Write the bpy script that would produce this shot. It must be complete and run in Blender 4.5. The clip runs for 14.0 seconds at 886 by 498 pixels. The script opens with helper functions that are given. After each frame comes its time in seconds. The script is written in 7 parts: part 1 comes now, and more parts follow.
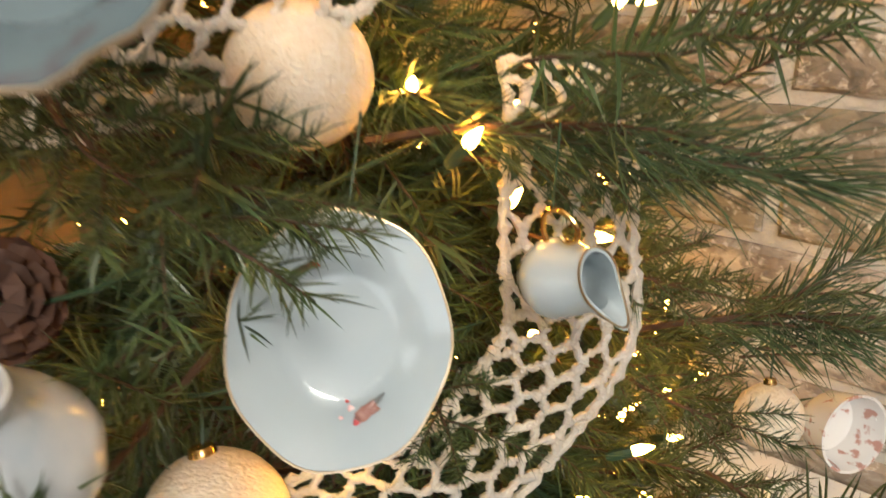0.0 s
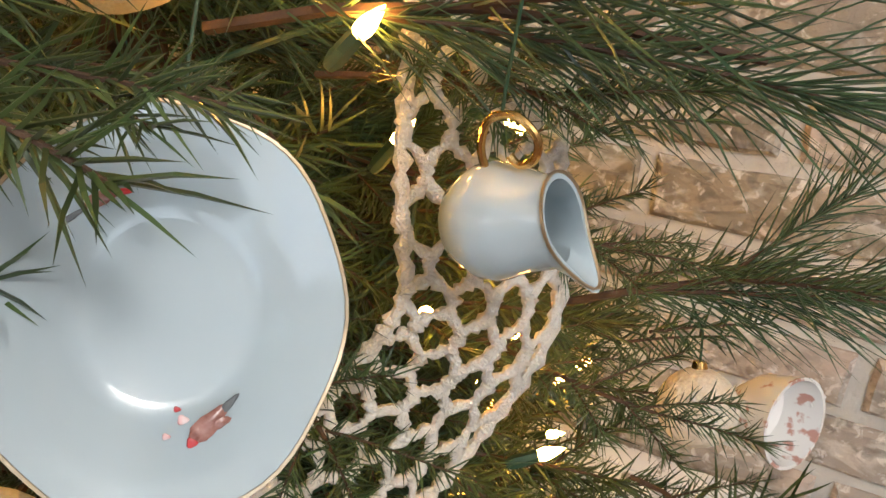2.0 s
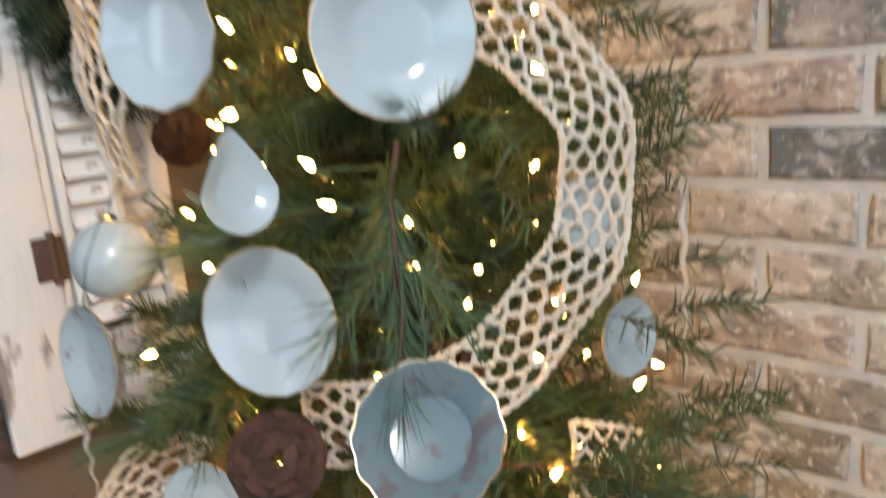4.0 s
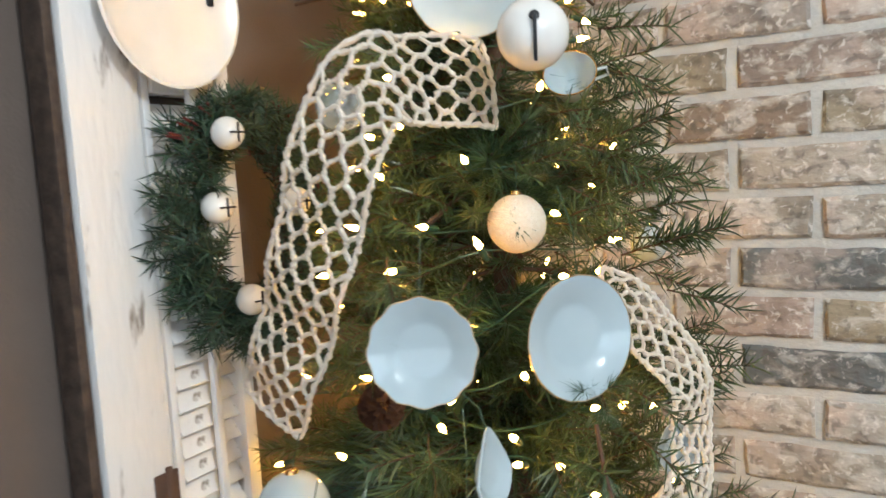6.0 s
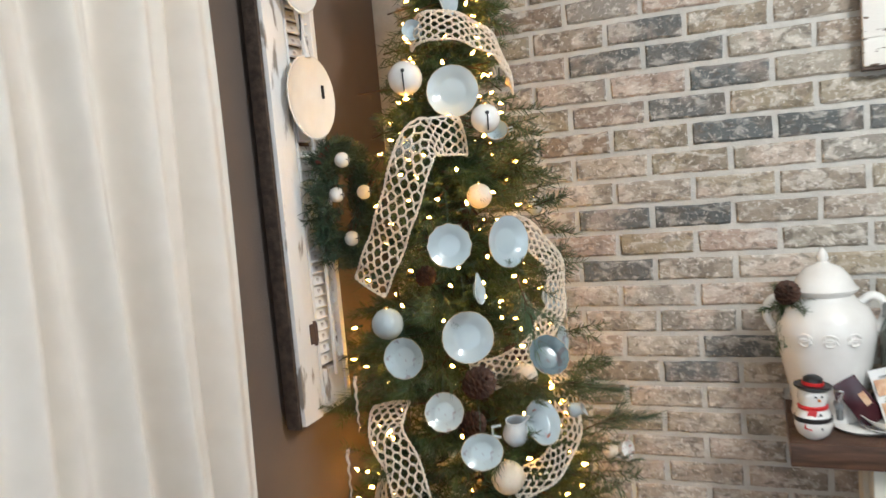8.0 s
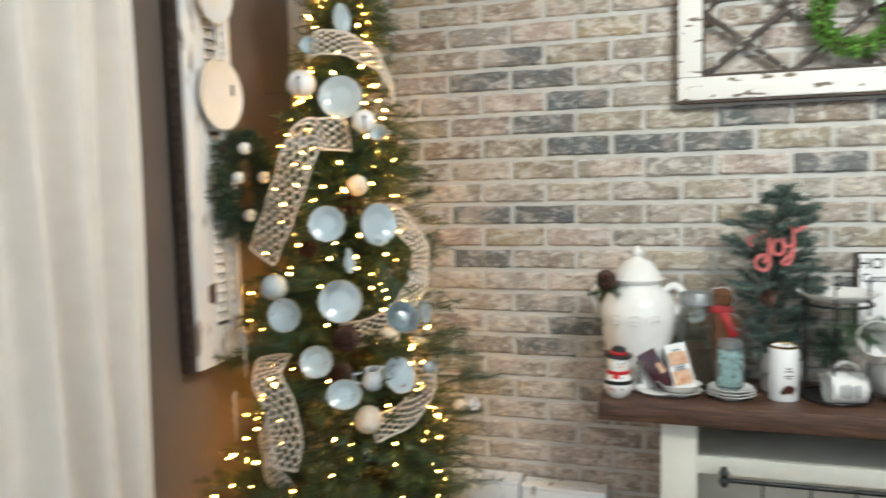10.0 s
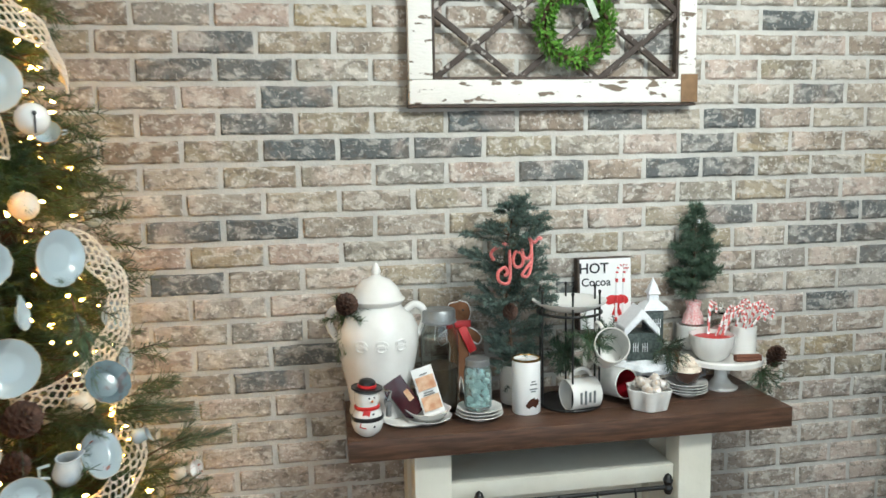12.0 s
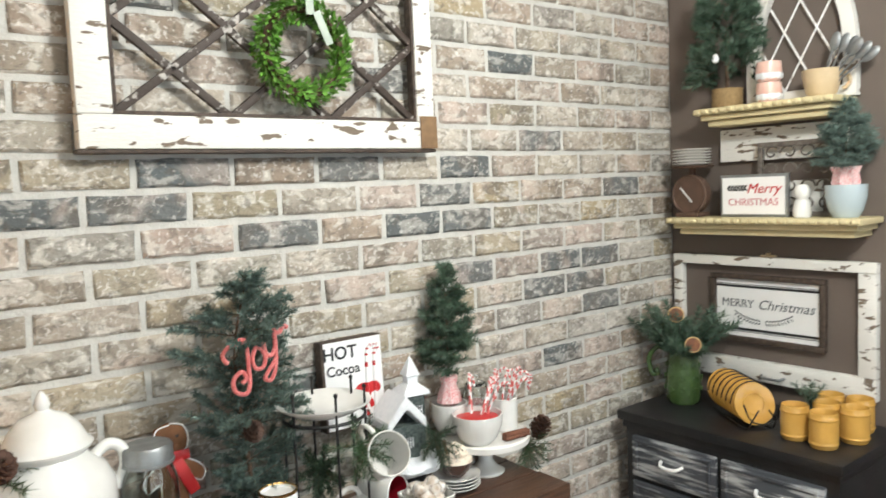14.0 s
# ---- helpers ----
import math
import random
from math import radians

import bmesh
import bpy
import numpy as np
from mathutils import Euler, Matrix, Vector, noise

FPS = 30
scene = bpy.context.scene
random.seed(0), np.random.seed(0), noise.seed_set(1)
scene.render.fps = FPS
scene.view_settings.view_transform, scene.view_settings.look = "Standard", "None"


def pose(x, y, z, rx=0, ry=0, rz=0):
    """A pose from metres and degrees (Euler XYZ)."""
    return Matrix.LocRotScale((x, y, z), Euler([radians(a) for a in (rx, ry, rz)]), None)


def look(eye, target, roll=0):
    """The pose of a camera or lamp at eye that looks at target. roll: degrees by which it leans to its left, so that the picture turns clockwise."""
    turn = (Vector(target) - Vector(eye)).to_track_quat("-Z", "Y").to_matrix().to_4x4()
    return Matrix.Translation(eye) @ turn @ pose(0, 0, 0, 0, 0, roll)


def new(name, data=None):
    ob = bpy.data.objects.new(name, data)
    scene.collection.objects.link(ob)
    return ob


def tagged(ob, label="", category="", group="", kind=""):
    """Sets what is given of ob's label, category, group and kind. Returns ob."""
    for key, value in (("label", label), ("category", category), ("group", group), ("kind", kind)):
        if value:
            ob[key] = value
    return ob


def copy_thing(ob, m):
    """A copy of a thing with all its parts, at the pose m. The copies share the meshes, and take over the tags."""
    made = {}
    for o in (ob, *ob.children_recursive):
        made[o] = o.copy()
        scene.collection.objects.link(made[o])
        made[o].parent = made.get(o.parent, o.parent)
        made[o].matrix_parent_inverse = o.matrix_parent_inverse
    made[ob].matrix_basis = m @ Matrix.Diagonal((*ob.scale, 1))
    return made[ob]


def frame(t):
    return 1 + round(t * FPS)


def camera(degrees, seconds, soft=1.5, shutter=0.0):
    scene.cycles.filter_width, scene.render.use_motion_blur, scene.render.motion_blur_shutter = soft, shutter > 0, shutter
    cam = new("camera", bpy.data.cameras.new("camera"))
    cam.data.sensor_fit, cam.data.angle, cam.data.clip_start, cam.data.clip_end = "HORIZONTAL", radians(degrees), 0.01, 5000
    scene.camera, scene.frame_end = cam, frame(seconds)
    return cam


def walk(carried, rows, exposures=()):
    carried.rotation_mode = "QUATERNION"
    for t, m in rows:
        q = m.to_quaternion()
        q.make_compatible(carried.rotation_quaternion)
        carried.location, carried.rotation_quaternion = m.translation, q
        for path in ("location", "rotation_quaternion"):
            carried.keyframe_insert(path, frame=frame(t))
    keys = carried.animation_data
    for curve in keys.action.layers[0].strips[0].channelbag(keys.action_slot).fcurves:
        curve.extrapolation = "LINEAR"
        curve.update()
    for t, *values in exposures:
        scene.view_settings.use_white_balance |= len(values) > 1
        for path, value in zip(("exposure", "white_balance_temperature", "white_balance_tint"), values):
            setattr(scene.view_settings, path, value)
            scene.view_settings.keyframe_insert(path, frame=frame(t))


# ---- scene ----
cam = camera(60.8, 14.0, shutter=0.5)

PATH = [
    (0, (0.1, -0.038, 1.094), (-1.117, 1.242, 0.156), -7.5),
    (0.5, (0.075, -0.015, 1.054), (-1.031, 1.345, 0.092), -4.5),
    (1, (0.048, -0.001, 1.04), (-0.894, 1.492, 0.101), -1.3),
    (1.5, (0.033, 0.005, 1.034), (-0.814, 1.548, 0.084), 0.4),
    (2, (0.031, 0.006, 1.033), (-0.797, 1.548, 0.065), 0.4),
    (2.5, (0.054, -0.017, 1.051), (-0.846, 1.485, 0.085), -1.2),
    (3, (0.11, -0.088, 1.117), (-1.034, 1.29, 0.228), -4.2),
    (3.5, (0.164, -0.154, 1.205), (-1.13, 1.186, 0.479), -4.7),
    (4, (0.231, -0.237, 1.292), (-1.146, 1.145, 0.852), -5.0),
    (4.2, (0.253, -0.261, 1.317), (-1.156, 1.12, 0.985), -4.8),
    (6.3, (0.077, -0.591, 1.483), (-0.876, 1.155, 1.278), -3.5),
    (6.5, (0.102, -0.668, 1.489), (-0.82, 1.094, 1.276), -3.6),
    (7, (0.187, -0.922, 1.496), (-0.653, 0.881, 1.291), -3.5),
    (7.5, (0.242, -1.152, 1.488), (-0.533, 0.682, 1.293), -4.3),
    (7.7, (0.269, -1.265, 1.481), (-0.476, 0.581, 1.289), -5.1),
    (9.8, (0.618, -1.687, 1.428), (-0.116, 0.164, 1.242), -1.6),
    (10, (0.597, -1.676, 1.433), (-0.008, 0.222, 1.249), -1.4),
    (10.5, (0.53, -1.619, 1.426), (0.278, 0.359, 1.266), -1.0),
    (11, (0.465, -1.59, 1.46), (0.498, 0.402, 1.288), -1.8),
    (11.5, (0.378, -1.541, 1.476), (0.605, 0.437, 1.289), -1.5),
    (12, (0.338, -1.407, 1.503), (0.664, 0.551, 1.255), -1.1),
    (12.5, (0.356, -1.229, 1.502), (0.77, 0.709, 1.232), -1.5),
    (13, (0.323, -1.084, 1.468), (1.04, 0.771, 1.256), -2.1),
    (13.5, (0.285, -0.954, 1.512), (1.338, 0.736, 1.324), -2.9),
    (14, (0.257, -0.887, 1.538), (1.487, 0.682, 1.377), -2.4),
]
walk(cam, [(t, look(eye, target, roll)) for t, eye, target, roll in PATH],
     [(0, 0.05, 6800, 12), (1.5, 0.02, 6400, 13), (4, -0.08, 5700, 9), (6.5, -0.05, 5600, 5), (7.5, -0.16, 5850, 8), (10, -0.17, 5950, 4), (12.5, -0.06, 5800, 1), (14, 0.06, 6150, 6)])

# ---- light ----
world = bpy.data.worlds.new("sky")
scene.world = world
world.use_nodes = True
_sky = world.node_tree.nodes.new("ShaderNodeTexSky")
_sky.sky_type, _sky.sun_disc, _sky.sun_elevation, _sky.sun_rotation = "NISHITA", False, radians(35), radians(200)
world.node_tree.nodes["Background"].inputs[1].default_value = 0.12
world.node_tree.links.new(_sky.outputs[0], world.node_tree.nodes["Background"].inputs[0])


def area_lamp(name, eye, target, sx, sy, watts, colour):
    data = bpy.data.lights.new(name, "AREA")
    data.shape, data.size, data.size_y, data.energy, data.color = "RECTANGLE", sx, sy, watts, colour
    ob = new(name, data)
    ob.matrix_world = look(eye, target)
    return ob


# daylight through the south and west window openings, and two added fill lamps
area_lamp("daylight_south", (0.9, -2.96, 1.5), (0.9, 0.0, 1.45), 2.3, 1.3, 15, (0.78, 0.90, 1.0))
area_lamp("daylight_west", (-0.66, -1.45, 1.45), (1.0, -1.3, 1.3), 1.1, 1.2, 12, (0.9, 0.95, 1.0))
# unseen round lamp added below the ceiling to lift the upper brick wall
top_fill = bpy.data.lights.new("ceiling_globe", "POINT")
top_fill.energy, top_fill.shadow_soft_size, top_fill.color = 82, 0.11, (1.0, 0.965, 0.90)
new("ceiling_globe", top_fill).location = (1.2, -0.8, 2.22)
# fill lamp in an unseen east opening, added to brighten the west wall
area_lamp("daylight_east", (2.36, -2.05, 1.5), (0.0, -1.2, 1.35), 1.2, 1.2, 12, (0.84, 0.93, 1.0))


# ---- materials ----
def mat(name, base, rough=0.6, metal=0.0, second=None, scale=30.0, amount=0.5, bump=0.0, bump_scale=120.0, per="", spread=0.0,
        emit=0.0, trans=0.0, coat=0.0, sheen=0.0, detail=5.0, stretch=(1, 1, 1), subsurf=0.0, alpha=1.0, contrast=(0.35, 0.65)):
    """A procedural surface: base and second colour mixed by noise, fine relief, and a spread of brightness per piece."""
    m = bpy.data.materials.new(name)
    m.use_nodes = True
    nt = m.node_tree
    n, l = nt.nodes, nt.links
    b = n["Principled BSDF"]
    b.inputs["Roughness"].default_value, b.inputs["Metallic"].default_value = rough, metal
    b.inputs["Transmission Weight"].default_value, b.inputs["Coat Weight"].default_value = trans, coat
    b.inputs["Sheen Weight"].default_value, b.inputs["Subsurface Weight"].default_value = sheen, subsurf
    b.inputs["Alpha"].default_value = alpha
    if subsurf:
        b.inputs["Subsurface Radius"].default_value = (0.01, 0.008, 0.006)
    co = n.new("ShaderNodeTexCoord")
    mp = n.new("ShaderNodeMapping")
    mp.inputs["Scale"].default_value = stretch
    l.new(co.outputs["Object"], mp.inputs[0])
    src = n.new("ShaderNodeRGB")
    src.outputs[0].default_value = (*base, 1)
    out = src.outputs[0]
    if second:
        no = n.new("ShaderNodeTexNoise")
        no.inputs["Scale"].default_value, no.inputs["Detail"].default_value = scale, detail
        l.new(mp.outputs[0], no.inputs["Vector"])
        ramp = n.new("ShaderNodeMapRange")
        ramp.inputs[1].default_value, ramp.inputs[2].default_value, ramp.inputs[4].default_value = contrast[0], contrast[1], amount
        l.new(no.outputs[0], ramp.inputs[0])
        mix = n.new("ShaderNodeMix")
        mix.data_type = "RGBA"
        l.new(ramp.outputs[0], mix.inputs[0])
        l.new(out, mix.inputs[6])
        mix.inputs[7].default_value = (*second, 1)
        out = mix.outputs[2]
    if per:
        rnd = n.new("ShaderNodeNewGeometry" if per == "island" else "ShaderNodeObjectInfo")
        mr = n.new("ShaderNodeMapRange")
        mr.inputs[3].default_value, mr.inputs[4].default_value = 1 - spread, 1 + spread
        l.new(rnd.outputs["Random Per Island" if per == "island" else "Random"], mr.inputs[0])
        hs = n.new("ShaderNodeHueSaturation")
        l.new(mr.outputs[0], hs.inputs["Value"])
        l.new(out, hs.inputs["Color"])
        out = hs.outputs[0]
    l.new(out, b.inputs["Base Color"])
    if emit:
        l.new(out, b.inputs["Emission Color"])
        b.inputs["Emission Strength"].default_value = emit
    if bump:
        bn = n.new("ShaderNodeTexNoise")
        bn.inputs["Scale"].default_value, bn.inputs["Detail"].default_value = bump_scale, 6
        l.new(mp.outputs[0], bn.inputs["Vector"])
        bp = n.new("ShaderNodeBump")
        bp.inputs["Strength"].default_value, bp.inputs["Distance"].default_value = bump, 0.003
        l.new(bn.outputs[0], bp.inputs["Height"])
        l.new(bp.outputs[0], b.inputs["Normal"])
    return m


def brick_material(name, stops, wash=1.0):
    """Tumbled whitewashed brick: body colour per brick, pale wash in streaks, dark pits."""
    m = bpy.data.materials.new(name)
    m.use_nodes = True
    n, l = m.node_tree.nodes, m.node_tree.links
    b = n["Principled BSDF"]
    b.inputs["Roughness"].default_value = 0.9
    geo, info = n.new("ShaderNodeNewGeometry"), n.new("ShaderNodeObjectInfo")
    ramp = n.new("ShaderNodeValToRGB")
    ramp.color_ramp.interpolation = "LINEAR"
    els = ramp.color_ramp.elements
    els[0].position, els[0].color = 0.0, (*stops[0], 1)
    els[1].position, els[1].color = 1.0, (*stops[-1], 1)
    for i, c in enumerate(stops[1:-1]):
        e = els.new((i + 1) / (len(stops) - 1))
        e.color = (*c, 1)
    l.new(info.outputs["Random"], ramp.inputs[0])
    out = ramp.outputs[0]
    shift, where = n.new("ShaderNodeCombineXYZ"), n.new("ShaderNodeVectorMath")
    spin = n.new("ShaderNodeMath")
    spin.operation, spin.inputs[1].default_value = "MULTIPLY", 61.0
    l.new(info.outputs["Random"], spin.inputs[0])
    for k in range(3):
        l.new(spin.outputs[0], shift.inputs[k])
    l.new(geo.outputs["Position"], where.inputs[0])
    l.new(shift.outputs[0], where.inputs[1])
    for scale, lo, hi, amount, colour, st in ((7.5, 0.53, 0.60, 0.55, (0.15, 0.128, 0.105), (1, 1, 0.8)), (6.0, 0.56, 0.62, 0.6 * wash, (0.56, 0.46, 0.39), (1, 1, 0.9)), (24, 0.51, 0.62, 0.62 * wash, (0.64, 0.605, 0.54), (1, 1, 1.7)),
                                              (46, 0.54, 0.64, 0.55, (0.11, 0.095, 0.078), (1, 1, 1.3)), (105, 0.57, 0.67, 0.6 * wash, (0.78, 0.74, 0.68), (1, 1, 1))):
        mp, no, mr, mix = n.new("ShaderNodeMapping"), n.new("ShaderNodeTexNoise"), n.new("ShaderNodeMapRange"), n.new("ShaderNodeMix")
        mp.inputs["Scale"].default_value = st
        l.new(where.outputs[0], mp.inputs[0])
        l.new(mp.outputs[0], no.inputs["Vector"])
        no.inputs["Scale"].default_value, no.inputs["Detail"].default_value, no.inputs["Distortion"].default_value = scale, 6, 0.6
        mr.inputs[1].default_value, mr.inputs[2].default_value, mr.inputs[4].default_value = lo, hi, amount
        l.new(no.outputs[0], mr.inputs[0])
        mix.data_type = "RGBA"
        l.new(mr.outputs[0], mix.inputs[0])
        l.new(out, mix.inputs[6])
        mix.inputs[7].default_value = (*colour, 1)
        out = mix.outputs[2]
    l.new(out, b.inputs["Base Color"])
    bn, bp = n.new("ShaderNodeTexNoise"), n.new("ShaderNodeBump")
    bn.inputs["Scale"].default_value, bn.inputs["Detail"].default_value = 75, 8
    l.new(geo.outputs["Position"], bn.inputs["Vector"])
    bp.inputs["Strength"].default_value, bp.inputs["Distance"].default_value = 0.8, 0.006
    l.new(bn.outputs[0], bp.inputs["Height"])
    l.new(bp.outputs[0], b.inputs["Normal"])
    return m


M_BRICK = brick_material("tumbled_brick", [(0.36, 0.285, 0.225), (0.29, 0.25, 0.175), (0.45, 0.40, 0.33), (0.25, 0.19, 0.14), (0.34, 0.31, 0.255), (0.40, 0.31, 0.255), (0.27, 0.255, 0.225), (0.36, 0.29, 0.18), (0.43, 0.395, 0.345)])
M_SLATE = brick_material("slate_brick", [(0.10, 0.11, 0.11), (0.15, 0.15, 0.142), (0.115, 0.13, 0.132)], 0.7)
M_MORTAR = mat("mortar", (0.57, 0.555, 0.51), 0.95, second=(0.46, 0.445, 0.405), scale=25, amount=0.7, bump=0.8, bump_scale=160)
M_BROWN = mat("brown_wall_paint", (0.135, 0.106, 0.088), 0.75, second=(0.115, 0.09, 0.075), scale=6, amount=0.6, bump=0.25, bump_scale=260)
M_FLOOR = mat("oak_floor", (0.2, 0.12, 0.07), 0.45, second=(0.11, 0.06, 0.035), scale=9, stretch=(1, 12, 1), amount=0.8, bump=0.2)
M_CEIL = mat("ceiling_paint", (0.78, 0.77, 0.74), 0.9, second=(0.7, 0.69, 0.66), scale=12, bump=0.3)
M_WALLNUT = mat("walnut_plank", (0.115, 0.058, 0.033), 0.4, second=(0.04, 0.02, 0.012), scale=11, stretch=(1.2, 14, 14), amount=0.9, bump=0.35, bump_scale=60, detail=8)
M_CREAM = mat("cream_chalk_paint", (0.72, 0.70, 0.60), 0.6, second=(0.58, 0.55, 0.45), scale=9, amount=0.5, bump=0.25, bump_scale=90)
M_PORC = mat("white_porcelain", (0.44, 0.515, 0.54), 0.12, second=(0.385, 0.465, 0.50), scale=14, amount=0.5, coat=0.5, subsurf=0.04)
M_CREAMER = mat("glazed_earthenware", (0.78, 0.765, 0.73), 0.22, second=(0.70, 0.68, 0.63), scale=20, amount=0.6, coat=0.3, bump=0.06)
M_GOLD = mat("gold_gilding", (0.75, 0.47, 0.17), 0.2, 1.0)
M_GOLDDULL = mat("worn_gilt_edge", (0.42, 0.30, 0.17), 0.35, 0.8, second=(0.6, 0.55, 0.46), scale=60)
M_LACE = mat("ivory_crochet_cotton", (0.84, 0.76, 0.65), 0.95, second=(0.70, 0.62, 0.50), scale=160, amount=0.8, bump=0.9, bump_scale=900, sheen=0.3, subsurf=0.25)
M_PINE = mat("long_pine_needle", (0.038, 0.085, 0.042), 0.35, second=(0.07, 0.11, 0.040), scale=20, per="island", spread=0.45)
M_FIR = mat("short_fir_needle", (0.036, 0.070, 0.022), 0.38, second=(0.074, 0.098, 0.028), scale=22, per="island", spread=0.45)
M_SPRUCE = mat("dusty_spruce_needle", (0.075, 0.115, 0.094), 0.6, second=(0.14, 0.185, 0.16), scale=25, per="island", spread=0.4)
M_BOX = mat("boxwood_leaf", (0.10, 0.24, 0.03), 0.4, second=(0.16, 0.32, 0.05), scale=60, per="island", spread=0.4)
M_BARK = mat("brown_twig", (0.09, 0.05, 0.028), 0.85, second=(0.045, 0.028, 0.018), scale=90, bump=0.6)
M_CONE = mat("pine_cone_scale", (0.085, 0.04, 0.024), 0.75, second=(0.04, 0.02, 0.014), scale=70, per="island", spread=0.4)
M_BULB = mat("lit_bulb", (1.0, 0.44, 0.06), 0.2, emit=125.0)
M_SOCKET = mat("green_plastic", (0.02, 0.06, 0.03), 0.5)
M_IRON = mat("black_iron", (0.012, 0.012, 0.012), 0.45, 0.3, second=(0.03, 0.026, 0.022), scale=90, bump=0.2)
M_BLACKPAINT = mat("black_furniture_paint", (0.008, 0.008, 0.009), 0.4, second=(0.018, 0.018, 0.019), scale=16, amount=0.6, bump=0.15)
M_CHIPPED = mat("chipped_white_paint", (0.72, 0.70, 0.65), 0.7, second=(0.16, 0.12, 0.085), scale=42, amount=1.0, contrast=(0.60, 0.62), stretch=(0.45, 0.45, 1.3), bump=0.6, bump_scale=110, detail=10)
M_OLDWHITE = mat("old_white_paint", (0.80, 0.79, 0.77), 0.62, second=(0.20, 0.16, 0.12), scale=34, amount=0.85, contrast=(0.60, 0.66), stretch=(1, 1, 0.25), bump=0.5, bump_scale=90, detail=8)
M_DARKWOOD = mat("dark_weathered_wood", (0.035, 0.022, 0.016), 0.7, second=(0.10, 0.07, 0.05), scale=60, amount=0.7, bump=0.7, bump_scale=120)
M_CLOTH = mat("ivory_curtain_cloth", (0.71, 0.655, 0.58), 0.95, second=(0.64, 0.585, 0.51), scale=18, bump=0.3, bump_scale=700, subsurf=0.15)
M_GLASS = mat("clear_glass", (0.93, 0.95, 0.94), 0.03, trans=1.0)
M_TEALGLASS = mat("teal_glass", (0.78, 0.93, 0.93), 0.05, trans=0.9)
M_RED = mat("red_enamel", (0.52, 0.02, 0.02), 0.35, second=(0.4, 0.012, 0.014), scale=40)
M_REDGLITTER = mat("red_glitter", (0.62, 0.07, 0.07), 0.3, 0.2, second=(0.85, 0.35, 0.33), scale=500, amount=0.9, bump=0.8, bump_scale=700)
M_BLACK = mat("black_paint", (0.012, 0.012, 0.013), 0.4)
M_WHITE = mat("white_print_paper", (0.82, 0.81, 0.79), 0.6, second=(0.76, 0.75, 0.72), scale=20)
M_SNOW = mat("fake_snow", (0.82, 0.83, 0.84), 0.9, second=(0.7, 0.72, 0.74), scale=90, bump=0.9, bump_scale=200)
M_ZINC = mat("grey_zinc", (0.30, 0.31, 0.31), 0.45, 0.7, second=(0.2, 0.2, 0.2), scale=60)
M_MUSTARD = mat("mustard_glaze", (0.58, 0.33, 0.075), 0.25, second=(0.48, 0.26, 0.05), scale=25, coat=0.3)
M_GREENGLAZE = mat("green_glaze", (0.06, 0.105, 0.032), 0.25, second=(0.028, 0.055, 0.016), scale=45, coat=0.4, bump=0.8, bump_scale=70)
M_TAN = mat("tan_woven", (0.30, 0.20, 0.09), 0.85, second=(0.2, 0.13, 0.055), scale=120, bump=0.8, bump_scale=250)
M_YELLOWCREAM = mat("aged_yellow_cream_paint", (0.62, 0.53, 0.31), 0.55, second=(0.50, 0.41, 0.22), scale=25, bump=0.3)
M_GINGER = mat("gingerbread_felt", (0.20, 0.09, 0.04), 0.95, second=(0.15, 0.065, 0.03), scale=60, bump=0.5)
M_PINK = mat("red_and_white_cloth", (0.70, 0.28, 0.27), 0.9, second=(0.8, 0.7, 0.68), scale=220, amount=0.9)
M_FLESH = mat("pink_ceramic", (0.72, 0.42, 0.34), 0.3, second=(0.78, 0.62, 0.55), scale=40)
M_COPPER = mat("tan_packet_print", (0.45, 0.20, 0.09), 0.45, second=(0.7, 0.5, 0.33), scale=55, amount=0.9)
M_COCOA = mat("brown_glaze", (0.06, 0.022, 0.014), 0.25)
M_CREAMFROTH = mat("whipped_cream", (0.74, 0.64, 0.52), 0.8, second=(0.35, 0.2, 0.12), scale=120, amount=0.6, contrast=(0.55, 0.65), bump=0.8)
M_RUST = mat("rusty_tin", (0.10, 0.055, 0.035), 0.75, second=(0.055, 0.032, 0.022), scale=40, bump=0.4)
M_DISTRESS = mat("distressed_grey_drawer", (0.06, 0.065, 0.075), 0.65, second=(0.50, 0.50, 0.50), scale=30, amount=0.85, contrast=(0.48, 0.62), stretch=(1, 0.25, 2.5), bump=0.4, detail=9)
M_FLORAL = mat("faded_floral_print", (0.40, 0.47, 0.485), 0.14, second=(0.26, 0.21, 0.22), scale=75, amount=0.75, contrast=(0.6, 0.68), coat=0.4)
M_MARSH = mat("pale_teal_marshmallow", (0.74, 0.88, 0.85), 0.85, bump=0.2)
M_PALEGREEN = mat("pale_green_valance", (0.42, 0.50, 0.36), 0.9, second=(0.5, 0.56, 0.44), scale=90, bump=0.3)
M_MOTIF = mat("painted_motif", (0.20, 0.07, 0.05), 0.25, second=(0.42, 0.22, 0.18), scale=260, amount=0.9)
M_GREYINK = mat("grey_ink", (0.12, 0.13, 0.13), 0.6)


# ---- building helpers ----
def put_mesh(name, me, material, parent=None, label="", m=None):
    ob = new(name, me)
    if material and not me.materials:
        me.materials.append(material)
    if parent:
        ob.parent = parent
    if m is not None:
        ob.matrix_local = m
    if label:
        ob["label"] = label
    return ob


def part(name, bm, material, parent=None, label="", m=None, smooth=True):
    me = bpy.data.meshes.new(name)
    bm.normal_update()
    bm.to_mesh(me)
    bm.free()
    for p in me.polygons:
        p.use_smooth = smooth
    if smooth:
        me.set_sharp_from_angle(angle=radians(40))
    return put_mesh(name, me, material, parent, label, m)


